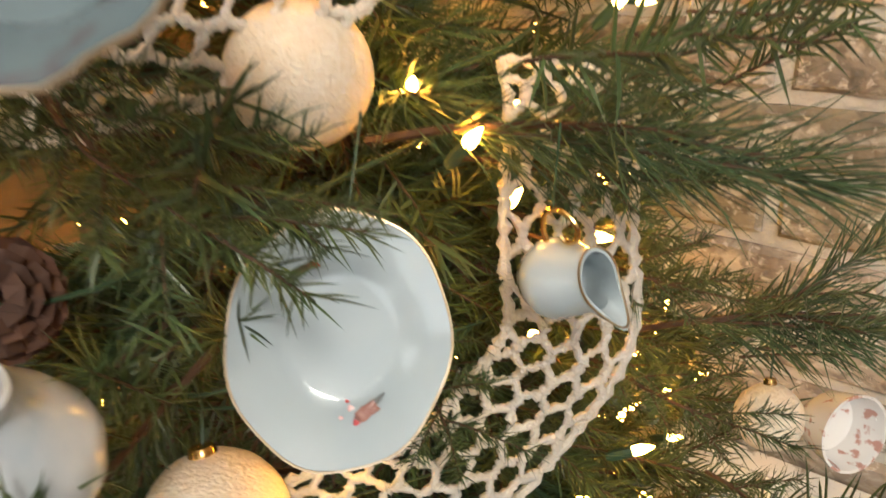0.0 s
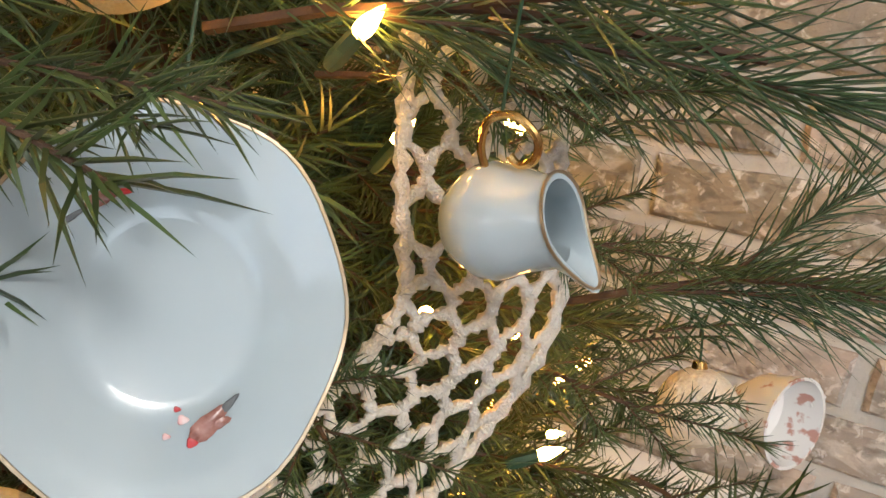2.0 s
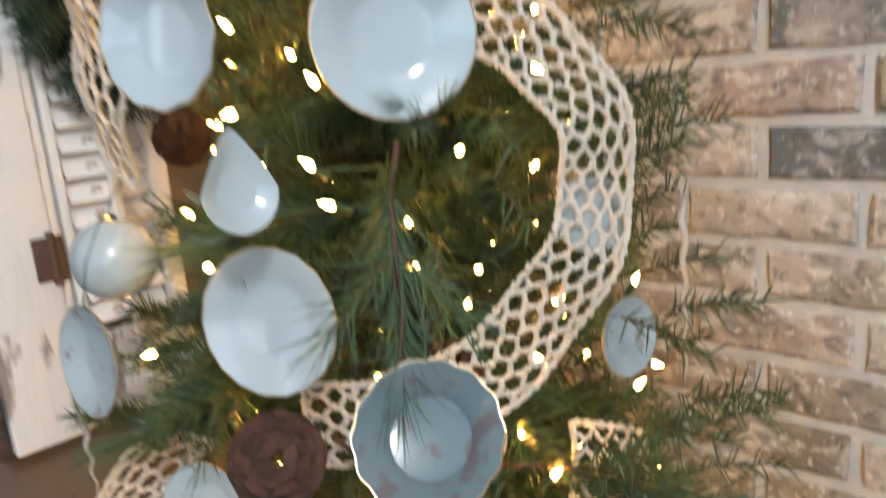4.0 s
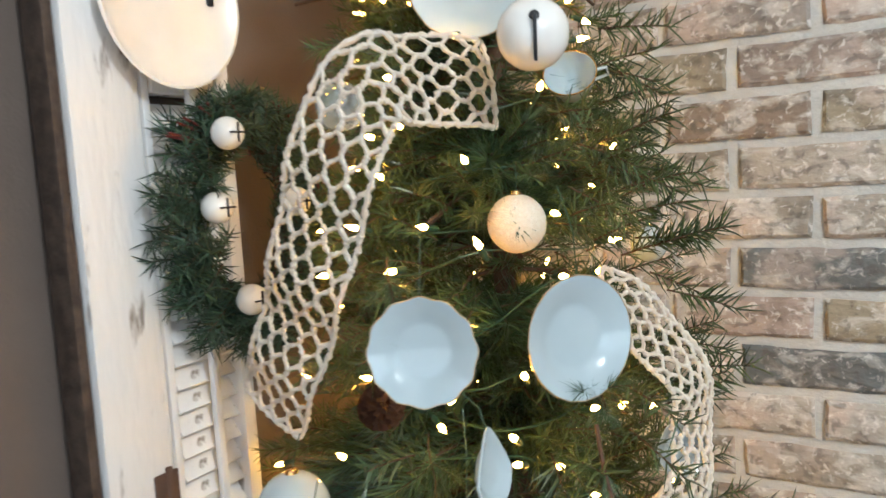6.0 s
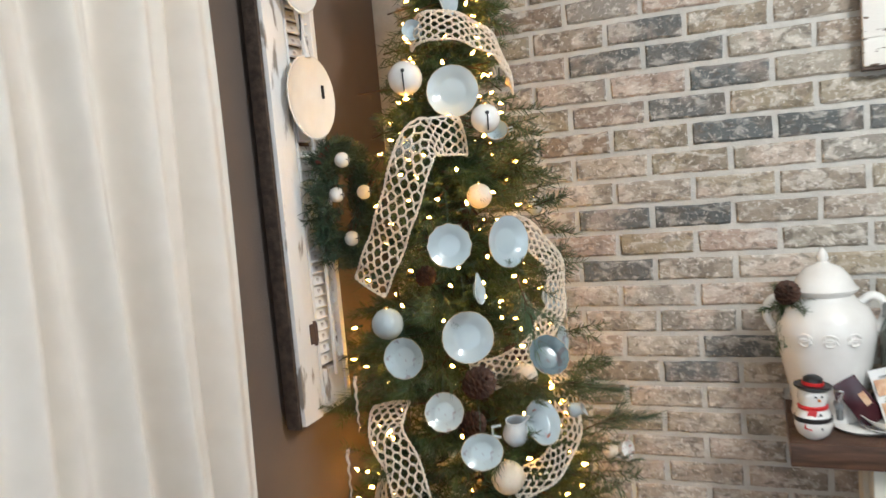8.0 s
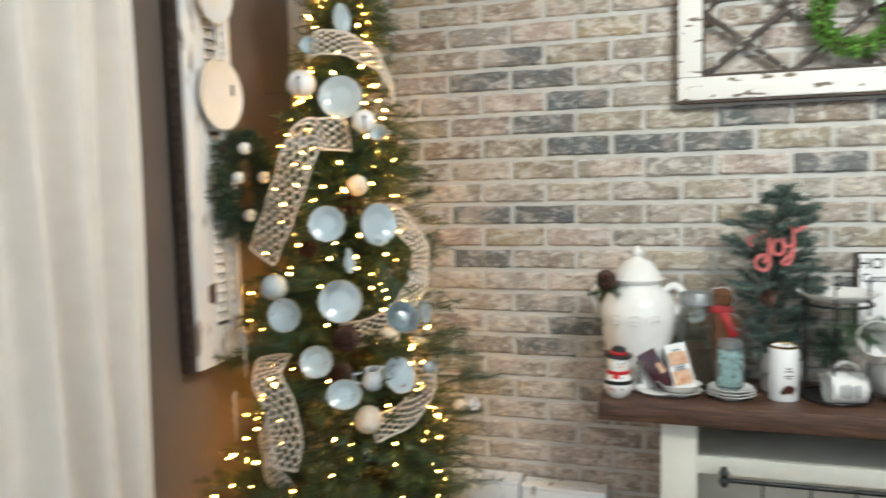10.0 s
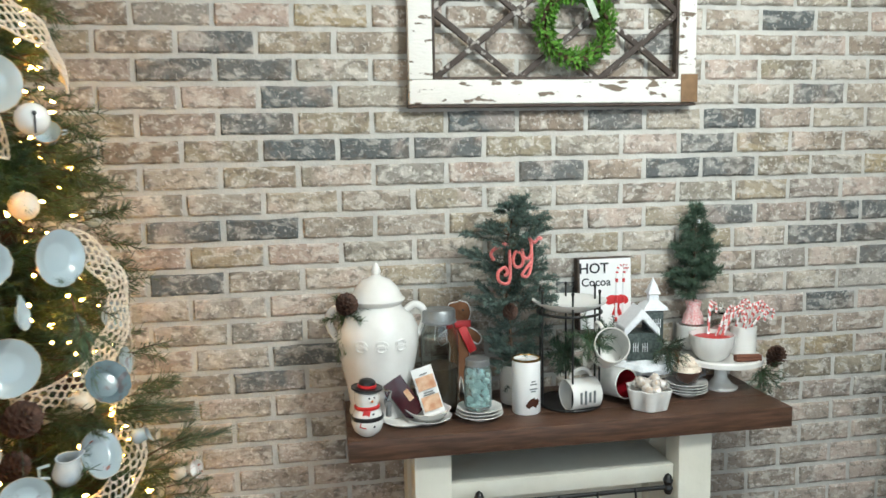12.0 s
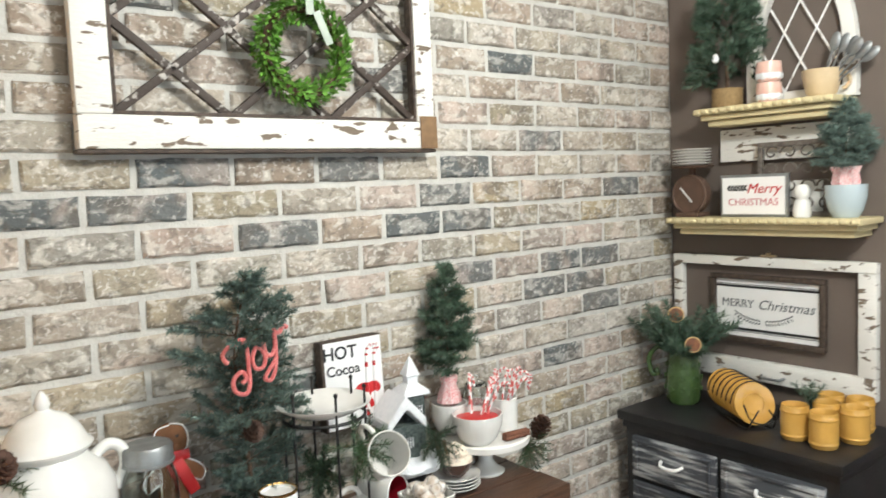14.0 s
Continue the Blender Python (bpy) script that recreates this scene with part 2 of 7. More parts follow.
def from_lists(name, verts, faces, mats, ids=None, smooth=False):
    me = bpy.data.meshes.new(name)
    me.from_pydata([tuple(v) for v in verts], [], faces)
    for x in mats:
        me.materials.append(x)
    if ids is not None:
        me.polygons.foreach_set("material_index", ids)
    if smooth:
        me.polygons.foreach_set("use_smooth", [True] * len(me.polygons))
    me.update()
    return me


def thing(name, label, category, m=None, group="", kind=""):
    e = new(name)
    e.empty_display_size = 0.05
    if m is not None:
        e.matrix_world = m
    return tagged(e, label, category, group, kind)


def box(sx, sy, sz, bevel=0.0, at=(0, 0, 0), seg=2):
    """A bevelled box, its base centred at `at`."""
    bm = bmesh.new()
    bmesh.ops.create_cube(bm, size=1, matrix=Matrix.Translation((at[0], at[1], at[2] + sz / 2)) @ Matrix.Diagonal((sx, sy, sz, 1)))
    if bevel:
        bmesh.ops.bevel(bm, geom=bm.edges[:], offset=bevel, segments=seg, affect="EDGES", profile=0.6)
    return bm


def bbox(x0, x1, y0, y1, z0, z1, bevel=0.0):
    return box(x1 - x0, y1 - y0, z1 - z0, bevel, ((x0 + x1) / 2, (y0 + y1) / 2, z0))


def lathe(profile, seg=40, wave=0.0, lobes=12, start=0.0, squash=1.0):
    """A turned form about z from (radius, height) pairs; wave: scalloping of the radius beyond `start`."""
    bm = bmesh.new()
    rings = []
    big = max(r for r, _ in profile)
    for r, z in profile:
        if r < 1e-6:
            rings.append([bm.verts.new((0, 0, z))])
            continue
        ring = []
        for i in range(seg):
            a = 2 * math.pi * i / seg
            k = 1 + wave * math.cos(lobes * a) * max(0.0, (r / big - start) / (1 - start)) if wave else 1
            ring.append(bm.verts.new((r * k * math.cos(a), r * k * math.sin(a) * squash, z)))
        rings.append(ring)
    for p, q in zip(rings, rings[1:]):
        if len(p) == 1 and len(q) == 1:
            continue
        for i in range(seg):
            j = (i + 1) % seg
            if len(p) == 1:
                bm.faces.new((p[0], q[i], q[j]))
            elif len(q) == 1:
                bm.faces.new((p[i], q[0], p[j]))
            else:
                bm.faces.new((p[i], q[i], q[j], p[j]))
    bmesh.ops.recalc_face_normals(bm, faces=bm.faces[:])
    return bm


def tube(points, r, seg=8, closed=False, ends=None):
    """A round rod along points; r a number or one radius a point."""
    bm = bmesh.new()
    pts = [Vector(p) for p in points]
    n = len(pts)
    rs = r if isinstance(r, (list, tuple)) else [r] * n
    rings, side = [], None
    for i, p in enumerate(pts):
        a, b = pts[(i - 1) % n if closed else max(i - 1, 0)], pts[(i + 1) % n if closed else min(i + 1, n - 1)]
        d = (b - a).normalized()
        if side is None:
            side = d.orthogonal().normalized()
        side = (side - d * side.dot(d)).normalized()
        up = d.cross(side)
        rings.append([bm.verts.new(p + (side * math.cos(2 * math.pi * k / seg) + up * math.sin(2 * math.pi * k / seg)) * rs[i]) for k in range(seg)])
    for i in range(n if closed else n - 1):
        p, q = rings[i], rings[(i + 1) % n]
        for k in range(seg):
            bm.faces.new((p[k], p[(k + 1) % seg], q[(k + 1) % seg], q[k]))
    if not closed:
        bm.faces.new(rings[0][::-1])
        bm.faces.new(rings[-1])
    return bm


def join(*bms):
    out = bmesh.new()
    for b in bms:
        me = bpy.data.meshes.new("tmp")
        b.to_mesh(me)
        b.free()
        out.from_mesh(me)
        bpy.data.meshes.remove(me)
    return out


def moved(bm, m):
    bmesh.ops.transform(bm, matrix=m, verts=bm.verts[:])
    return bm


def arc(cx, cz, r, a0, a1, n=12, y=0.0, rz=None):
    return [(cx + r * math.cos(radians(a0 + (a1 - a0) * i / n)), y, cz + (rz or r) * math.sin(radians(a0 + (a1 - a0) * i / n))) for i in range(n + 1)]


def spline(points, n=10):
    """A Catmull-Rom curve through points."""
    p = [Vector(points[0])] + [Vector(q) for q in points] + [Vector(points[-1])]
    out = []
    for i in range(1, len(p) - 2):
        for k in range(n):
            t = k / n
            out.append(0.5 * (2 * p[i] + (p[i + 1] - p[i - 1]) * t + (2 * p[i - 1] - 5 * p[i] + 4 * p[i + 1] - p[i + 2]) * t * t + (3 * p[i] - p[i - 1] - 3 * p[i + 1] + p[i + 2]) * t ** 3))
    out.append(p[-2])
    return out


def facing(at, normal, spin=0.0):
    """A pose whose z axis is the given normal and whose y axis leans upward."""
    z = Vector(normal).normalized()
    y = Vector((0, 0, 1)) - z * z.z
    y.normalize()
    x = y.cross(z)
    r = Matrix((x, y, z)).transposed().to_4x4()
    return Matrix.Translation(at) @ r @ Matrix.Rotation(radians(spin), 4, "Z")


def words(name, text, size, material, parent, m, label="", bold=0.0, shear=0.0):
    """Raised lettering in the built-in font, centred at m."""
    c = bpy.data.curves.new(name, "FONT")
    c.body, c.size, c.align_x, c.align_y, c.extrude, c.offset, c.shear = text, size, "CENTER", "CENTER", 0.0006, bold, shear
    c.resolution_u = 3
    tmp = bpy.data.objects.new("tmp", c)
    me = bpy.data.meshes.new_from_object(tmp)
    me.name = name
    bpy.data.objects.remove(tmp)
    me.materials.clear()
    return put_mesh(name, me, material, parent, label, m)


# ---- structure ----
XW, XE, YN, YS, H = -0.64, 2.37, 0.59, -3.0, 2.45
floor = part("floor", bbox(XW - 0.15, XE + 0.15, YS - 0.15, YN + 0.2, -0.1, 0.0), M_FLOOR, smooth=False)
tagged(floor, "dark oak board floor of the room", "floor", kind="structure")
ceiling = part("ceiling", bbox(XW - 0.15, XE + 0.15, YS - 0.15, YN + 0.2, H, H + 0.1), M_CEIL, smooth=False)
tagged(ceiling, "plain white painted ceiling", "ceiling", kind="structure")


def wall_with_hole(name, axis, at, thick, span, hole, label):
    """A wall across axis at `at`, thick metres outward, with one opening (a0, a1, z0, z1)."""
    s0, s1 = span
    a0, a1, z0, z1 = hole
    bits = []
    for p, q, r, t in ((s0, a0, 0, H), (a1, s1, 0, H), (a0, a1, 0, z0), (a0, a1, z1, H)):
        bits.append(bbox(at, at + thick, p, q, r, t) if axis == "x" else bbox(p, q, at, at + thick, r, t))
    return tagged(part(name, join(*bits), M_BROWN, smooth=False), label, "wall", kind="structure")


wall_with_hole("wall_west", "x", XW - 0.12, 0.12, (YS, YN), (-2.05, -0.85, 0.85, 2.1), "taupe-brown painted wall beside the tree")
wall_with_hole("wall_south", "y", YS - 0.12, 0.12, (XW - 0.12, XE + 0.12), (-0.3, 2.1, 0.8, 2.2), "taupe-brown painted wall with a wide window")
# this wall's opening is unseen, added for the east fill lamp
wall_with_hole("wall_east", "x", XE, 0.12, (YS, YN), (-2.7, -1.4, 0.85, 2.15), "taupe-brown painted wall behind the shelves")
wall_north = part("wall_north", bbox(XW - 0.12, XE + 0.12, YN + 0.007, YN + 0.2, 0, H), M_MORTAR, smooth=False)
tagged(wall_north, "whitewashed tumbled brick wall with pale mortar", "wall", kind="structure")


def window(name, axis, at, hole, label):
    a0, a1, z0, z1 = hole
    w = tagged(new(name), label, "window", kind="structure")

    def bar(nm, p, q, r, t, th=0.04, material=M_CREAM):
        b = bbox(at - th / 2, at + th / 2, p, q, r, t, 0.004) if axis == "x" else bbox(p, q, at - th / 2, at + th / 2, r, t, 0.004)
        return part(nm, b, material, w)
    for p, q, r, t in ((a0, a0 + 0.05, z0, z1), (a1 - 0.05, a1, z0, z1), (a0 + 0.05, a1 - 0.05, z0, z0 + 0.05), (a0 + 0.05, a1 - 0.05, z1 - 0.05, z1), (a0 + 0.05, a1 - 0.05, (z0 + z1) / 2 - 0.02, (z0 + z1) / 2 + 0.02)):
        bar("window_frame", p, q, r, t)
    for r, t in ((z0 + 0.05, (z0 + z1) / 2 - 0.02), ((z0 + z1) / 2 + 0.02, z1 - 0.05)):
        g = bar("pane", a0 + 0.05, a1 - 0.05, r, t, 0.006, M_GLASS)
        g.visible_shadow = False
    return w


window("window_1", "x", XW - 0.09, (-2.05, -0.85, 0.85, 2.1), "white framed sash window behind the curtain")
# added window, out of view, round the east fill lamp
window("window_3", "x", XE + 0.09, (-2.7, -1.4, 0.85, 2.15), "unseen white framed window added in the side wall for fill light")
window("window_2", "y", YS - 0.09, (-0.3, 2.1, 0.8, 2.2), "wide white framed sash window")


# ---- bricks: the stretch the camera passes are pieces, the rest of the wall one mesh ----
COURSE, PITCH, TOP_A, JOINT = 0.0677, 0.195, 1.549, 0.0135
DARK = {(-2, 0), (-1, 0), (-1, 3), (-1, 7), (0, 0), (0, 1), (0, 2), (0, 6), (0, 10), (3, 0), (5, -1), (1, 6), (1, 7), (1, 4), (3, 7), (3, 9), (3, 10), (4, 8), (4, 9), (5, 10),
        (-3, 0), (-3, -1), (8, 0), (9, 0), (-4, -1), (-1, 5), (-2, 8), (3, -1), (6, 4), (-4, 5), (7, 9), (-6, 2), (-5, 8), (11, 3), (10, 2)}


def brick_x(k, i):
    """The left end of brick i in course k and its pitch: eastern bricks are shortened to fit the camera's view."""
    x0 = 0.21 if k % 2 == 0 else 0.107
    return (x0 + i * PITCH, PITCH) if i <= 4 else (x0 + 5 * PITCH + (i - 5) * 0.171, 0.171)


def brick_shape(seed, sx, sz, depth=0.03):
    """A tumbled brick with knocked edges: front ring set in, an uneven face."""
    r = random.Random(seed)
    j = lambda a: r.uniform(-a, a)
    v, f = [], []
    nx = 6
    rows = ((depth, 0.0), (0.0, 0.0045))
    outline = [(-sx / 2 + sx * i / nx, -sz / 2) for i in range(nx)] + [(sx / 2, -sz / 2), (sx / 2, 0)] + [(sx / 2 - sx * i / nx, sz / 2) for i in range(nx)] + [(-sx / 2, sz / 2), (-sx / 2, 0)]
    n = len(outline)
    wob = [(j(0.0016), j(0.0016)) for _ in outline]
    for (x, z), (a, b) in zip(outline, wob):
        v.append((x + a, depth, z + b))
    for (x, z), (a, b) in zip(outline, wob):
        v.append((x + a, 0.0045 + j(0.001), z + b))
    for (x, z), (a, b) in zip(outline, wob):
        v.append(((x + a) * (1 - 0.009 / sx), j(0.0016), (z + b) * (1 - 0.011 / sz)))
    v.append((0, -0.0012, 0))
    for i in range(n):
        k = (i + 1) % n
        f.append((i, k, n + k, n + i))
        f.append((n + i, n + k, 2 * n + k, 2 * n + i))
        f.append((2 * n + i, 2 * n + k, 3 * n))
    return v, f


brick_meshes = {}
for dark in (0, 1):
    for pitch in (PITCH, 0.171):
        for q in range(5):
            vv, ff = brick_shape(q + 7 * dark, pitch - JOINT, COURSE - JOINT)
            brick_meshes[dark, pitch, q] = from_lists("brick", vv, ff, [M_SLATE if dark else M_BRICK])
far_v, far_f = [], []
rb = random.Random(4)
for k in range(-13, 23):
    zc = TOP_A - k * COURSE - (COURSE - JOINT) / 2
    if zc < 0.03 or zc > H - 0.03:
        continue
    for i in range(-5, 14):
        xa, pitch = brick_x(k, i)
        xc = xa + (pitch - JOINT) / 2
        if xc - pitch / 2 < XW - 0.02 or xc + pitch / 2 > XE + 0.10:
            continue
        if -7 <= k <= 11:
            dark = 1 if (k, i) in DARK else 0
            b = new("brick", brick_meshes[dark, pitch, rb.randrange(5)])
            b.parent = wall_north
            b.location = (xc, YN + rb.uniform(-0.0025, 0.0015), zc)
            b.rotation_euler = (0, rb.uniform(-0.006, 0.006), rb.uniform(-0.006, 0.006))
        else:
            vv, ff = brick_shape(rb.random(), pitch - JOINT, COURSE - JOINT)
            o = len(far_v)
            far_v += [(x + xc, y + YN, z + zc) for x, y, z in vv]
            far_f += [tuple(a + o for a in q) for q in ff]
fb = put_mesh("bricks_beyond", from_lists("bricks_beyond", far_v, far_f, [M_BRICK]), None, wall_north, "tumbled bricks above and below")
fb["kind"] = "stuff"


# ---- needles and branches ----
def add_needle(V, F, I, p, d, length, w, bend, mid):
    """One tapered three-sided needle."""
    d = d.normalized()
    s = d.orthogonal().normalized()
    u = d.cross(s)
    o = len(V)
    q = p + d * length * 0.55
    t = p + d * length + bend * length * 0.22
    for c, rr in ((p, w), (q + bend * length * 0.05, w * 0.9)):
        for k in range(3):
            a = 2.1 * k
            V.append(c + (s * math.cos(a) + u * math.sin(a)) * rr)
    V.append(t)
    for k in range(3):
        j = (k + 1) % 3
        F.append((o + k, o + j, o + 3 + j, o + 3 + k))
        F.append((o + 3 + k, o + 3 + j, o + 6))
    I += [mid] * 6


def add_stem(V, F, I, pts, r0, r1, mid):
    o = len(V)
    n = len(pts)
    for i, p in enumerate(pts):
        d = (pts[min(i + 1, n - 1)] - pts[max(i - 1, 0)]).normalized()
        s = d.orthogonal().normalized()
        u = d.cross(s)
        rr = r0 + (r1 - r0) * i / (n - 1)
        V += [p + (s * math.cos(k * 1.2566) + u * math.sin(k * 1.2566)) * rr for k in range(5)]
    for i in range(n - 1):
        for k in range(5):
            a = o + i * 5
            F.append((a + k, a + (k + 1) % 5, a + 5 + (k + 1) % 5, a + 5 + k))
    I += [mid] * (5 * (n - 1))


def twig(V, F, I, r, a, b, count, nlen, w, lean, mid, stem_r=0.0012, from_=0.0):
    """A twig from a to b with needles all round it, leaning forward by `lean` degrees from square."""
    ax = (b - a).normalized()
    sag = Vector((0, 0, -1)) * (b - a).length * 0.08
    pts = [a + (b - a) * (i / 4) + sag * (i / 4) ** 2 for i in range(5)]
    add_stem(V, F, I, pts, stem_r, stem_r * 0.5, 1)
    s = ax.orthogonal().normalized()
    u = ax.cross(s)
    for i in range(count):
        t = from_ + (1 - from_) * (i + r.random()) / count
        k = min(int(t * 4), 3)
        p = pts[k].lerp(pts[k + 1], t * 4 - k)
        az = r.uniform(0, 6.283)
        el = radians(lean + r.uniform(-16, 16) + 18 * max(0, t - 0.85) / 0.15)
        d = ax * math.sin(el) + (s * math.cos(az) + u * math.sin(az)) * math.cos(el)
        bend = Vector((r.uniform(-0.5, 0.5), r.uniform(-0.5, 0.5), r.uniform(-0.8, 0.2)))
        add_needle(V, F, I, p, d, nlen * r.uniform(0.65, 1.1), w, bend, mid)


def branch_mesh(seed, kind, needle):
    """A tree branch along +x: short-needled fans, or a long-needled spray."""
    r = random.Random(seed)
    V, F, I = [], [], []
    if kind == "fir":
        L = 0.2
        pts = [Vector((L * i / 5, 0.006 * math.sin(i + seed), -0.012 * (i / 5) ** 2)) for i in range(6)]
        add_stem(V, F, I, pts, 0.003, 0.0015, 1)
        for i in range(7):
            t = 0.25 + 0.7 * i / 6
            p = Vector((L * t, 0, -0.012 * t * t))
            side = (-1) ** i
            d = Vector((0.75, side * r.uniform(0.4, 0.9), r.uniform(-0.25, 0.45))).normalized()
            twig(V, F, I, r, p, p + d * r.uniform(0.06, 0.10), 72, 0.025, 0.00065, 40, 0)
        twig(V, F, I, r, pts[-1], pts[-1] + Vector((0.08, 0, 0.01)), 80, 0.025, 0.00065, 42, 0)
    else:
        L = 0.2
        pts = [Vector((L * i / 4, 0.004 * math.sin(2 * i + seed), 0.01 * math.sin(i))) for i in range(5)]
        add_stem(V, F, I, pts, 0.0028, 0.0016, 1)
        twig(V, F, I, r, pts[1], pts[-1] + Vector((0.03, 0, 0)), 170, 0.075, 0.0006, 60, 0, 0.0018, 0.0)
        for side in (-1, 1):
            p = pts[2]
            twig(V, F, I, r, p, p + Vector((0.07, side * 0.05, r.uniform(-0.02, 0.04))), 55, 0.066, 0.0006, 60, 0, 0.0014)
    return from_lists("branch", V, F, [needle, M_BARK], I)


FIR = [branch_mesh(i, "fir", M_FIR) for i in range(4)]
LONG = [branch_mesh(20 + i, "long", M_PINE) for i in range(3)]

# ornaments that hang on the tree: centre, facing, radius; the greenery is kept off their fronts
AX, AY = -0.29, 0.27
ORN = {
    "top_plate": ((-0.255, 0.150, 1.651), (0.36, -1, 0.02), 0.056),
    "scalloped_plate": ((-0.234, 0.000, 1.331), (0.42, -1, 0.05), 0.044),
    "oval_plate": ((-0.152, 0.117, 1.322), (0.98, -0.62, 0.05), 0.055),
    "round_plate": ((-0.229, 0.046, 1.132), (0.5, -1, 0.12), 0.054),
    "dark_saucer": ((-0.336, -0.041, 1.109), (0.1, -1, 0.1), 0.042),
    "low_saucer": ((-0.275, -0.004, 0.985), (0.35, -1, 0.28), 0.040),
    "lower_saucer": ((-0.190, -0.030, 0.915), (0.4, -1, 0.25), 0.042),
    "shell_bowl": ((-0.060, 0.032, 1.093), (0.62, -0.72, 0.60), 0.042),
    "bird_plate": ((-0.103, 0.111, 0.929), (0.72, -0.62, 0.55), 0.0495),
    "right_plate": ((-0.096, 0.296, 1.066), (0.95, -0.15, 0.1), 0.034),
    "creamer": ((-0.043, 0.180, 0.932), (0.6, -0.75, 0.3), 0.030),
    "bell": ((-0.344, 0.104, 1.687), (0.3, -1, 0), 0.037),
    "bell2": ((-0.165, 0.088, 1.581), (0.5, -1, 0), 0.030),
    "ball": ((-0.391, 0.005, 1.170), (0.2, -1, 0), 0.034),
    "glass_ball": ((-0.328, 0.036, 1.535), (0.3, -1, 0), 0.022),
    "warm_ball": ((-0.205, 0.125, 1.422), (0.5, -1, 0), 0.027),
    "side_ball": ((-0.141, 0.330, 1.381), (0.6, -0.8, 0), 0.020),
    "top_ball": ((-0.143, 0.148, 1.020), (0.75, -0.65, 0.3), 0.030),
    "low_ball": ((-0.172, 0.068, 0.822), (0.75, -0.65, 0.4), 0.036),
    "far_ball": ((0.008, 0.291, 0.808), (0.4, -0.8, 0.4), 0.018),
    "teardrop": ((-0.184, 0.004, 1.234), (0.93, -0.05, 0.1), 0.026),
    "cup": ((-0.19, 0.24, 1.556), (0.6, -0.8, 0), 0.027),
    "top_drop": ((-0.261, 0.177, 1.857), (0.4, -1, 0), 0.032),
    "small_bowl": ((-0.315, 0.10, 1.782), (0.3, -1, 0), 0.022),
}
RIBBONS = {
    "upper": [(-0.33, 0.12, 1.775), (-0.27, 0.09, 1.79), (-0.20, 0.16, 1.775), (-0.165, 0.25, 1.73), (-0.165, 0.30, 1.66)],
    "front": [(-0.235, 0.15, 1.553), (-0.262, 0.06, 1.556), (-0.283, -0.005, 1.538), (-0.325, -0.012, 1.44), (-0.385, 0.012, 1.335), (-0.445, 0.034, 1.243)],
    "right": [(-0.155, 0.19, 1.345), (-0.115, 0.225, 1.315), (-0.078, 0.245, 1.25), (-0.075, 0.235, 1.18), (-0.092, 0.20, 1.12), (-0.13, 0.14, 1.065), (-0.18, 0.09, 1.045), (-0.23, 0.06, 1.04)],
    "cream_jug": [(-0.092, 0.268, 0.995), (-0.074, 0.242, 0.962), (-0.066, 0.226, 0.92), (-0.064, 0.213, 0.878), (-0.078, 0.185, 0.838), (-0.108, 0.14, 0.808), (-0.168, 0.09, 0.785)],
    "lower_left": [(-0.42, 0.05, 0.985), (-0.40, -0.04, 0.955), (-0.36, -0.055, 0.88), (-0.34, -0.06, 0.80), (-0.36, -0.05, 0.72)],
    "far_left": [(-0.47, 0.14, 0.86), (-0.49, 0.09, 0.79), (-0.46, 0.04, 0.70), (-0.40, 0.02, 0.62)],
}
KEEP = [(Vector(c), Vector(n).normalized(), r) for c, n, r in ORN.values()] + [(Vector((-0.128, 0.0, 0.965)), Vector((0.7, -0.65, 0.35)).normalized(), 0.03)]
for pts in RIBBONS.values():
    for p in spline(pts, 3):
        out = Vector((p.x - AX, p.y - AY, 0.05)).normalized()
        KEEP.append((p, out, 0.04))


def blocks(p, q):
    """Whether a branch from p to q stands before an ornament or in the clearing kept free for the camera."""
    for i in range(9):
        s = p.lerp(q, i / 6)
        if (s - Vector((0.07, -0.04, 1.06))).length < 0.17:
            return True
        for c, n, r in KEEP:
            v = s - c
            d = v.dot(n)
            if d > -0.008 and (v - n * d).length < r + 0.012 and d < 0.3:
                return True
    return False


def reach(z):
    return 0.05 + 0.27 * (2.06 - z) if z > 0.35 else 0.5


tree = thing("christmas_tree", "slim green artificial Christmas tree hung with white china", "christmas tree", Matrix.Translation((AX, AY, 0)))
part("trunk", tube([(0, 0, 0.05), (0, 0, 0.7), (0, 0, 1.4), (0, 0, 2.05)], [0.02, 0.018, 0.014, 0.006], 10), M_BARK, tree, "dark brown pole trunk")
for k in range(4):
    a = k * math.pi / 2 + 0.4
    part("leg", tube([(0, 0, 0.1), (0.1 * math.cos(a), 0.1 * math.sin(a), 0.06), (0.25 * math.cos(a), 0.25 * math.sin(a), 0.012)], 0.011, 8), M_SOCKET, tree, "green metal stand leg")
rt = random.Random(11)
made = 0
tries = 0
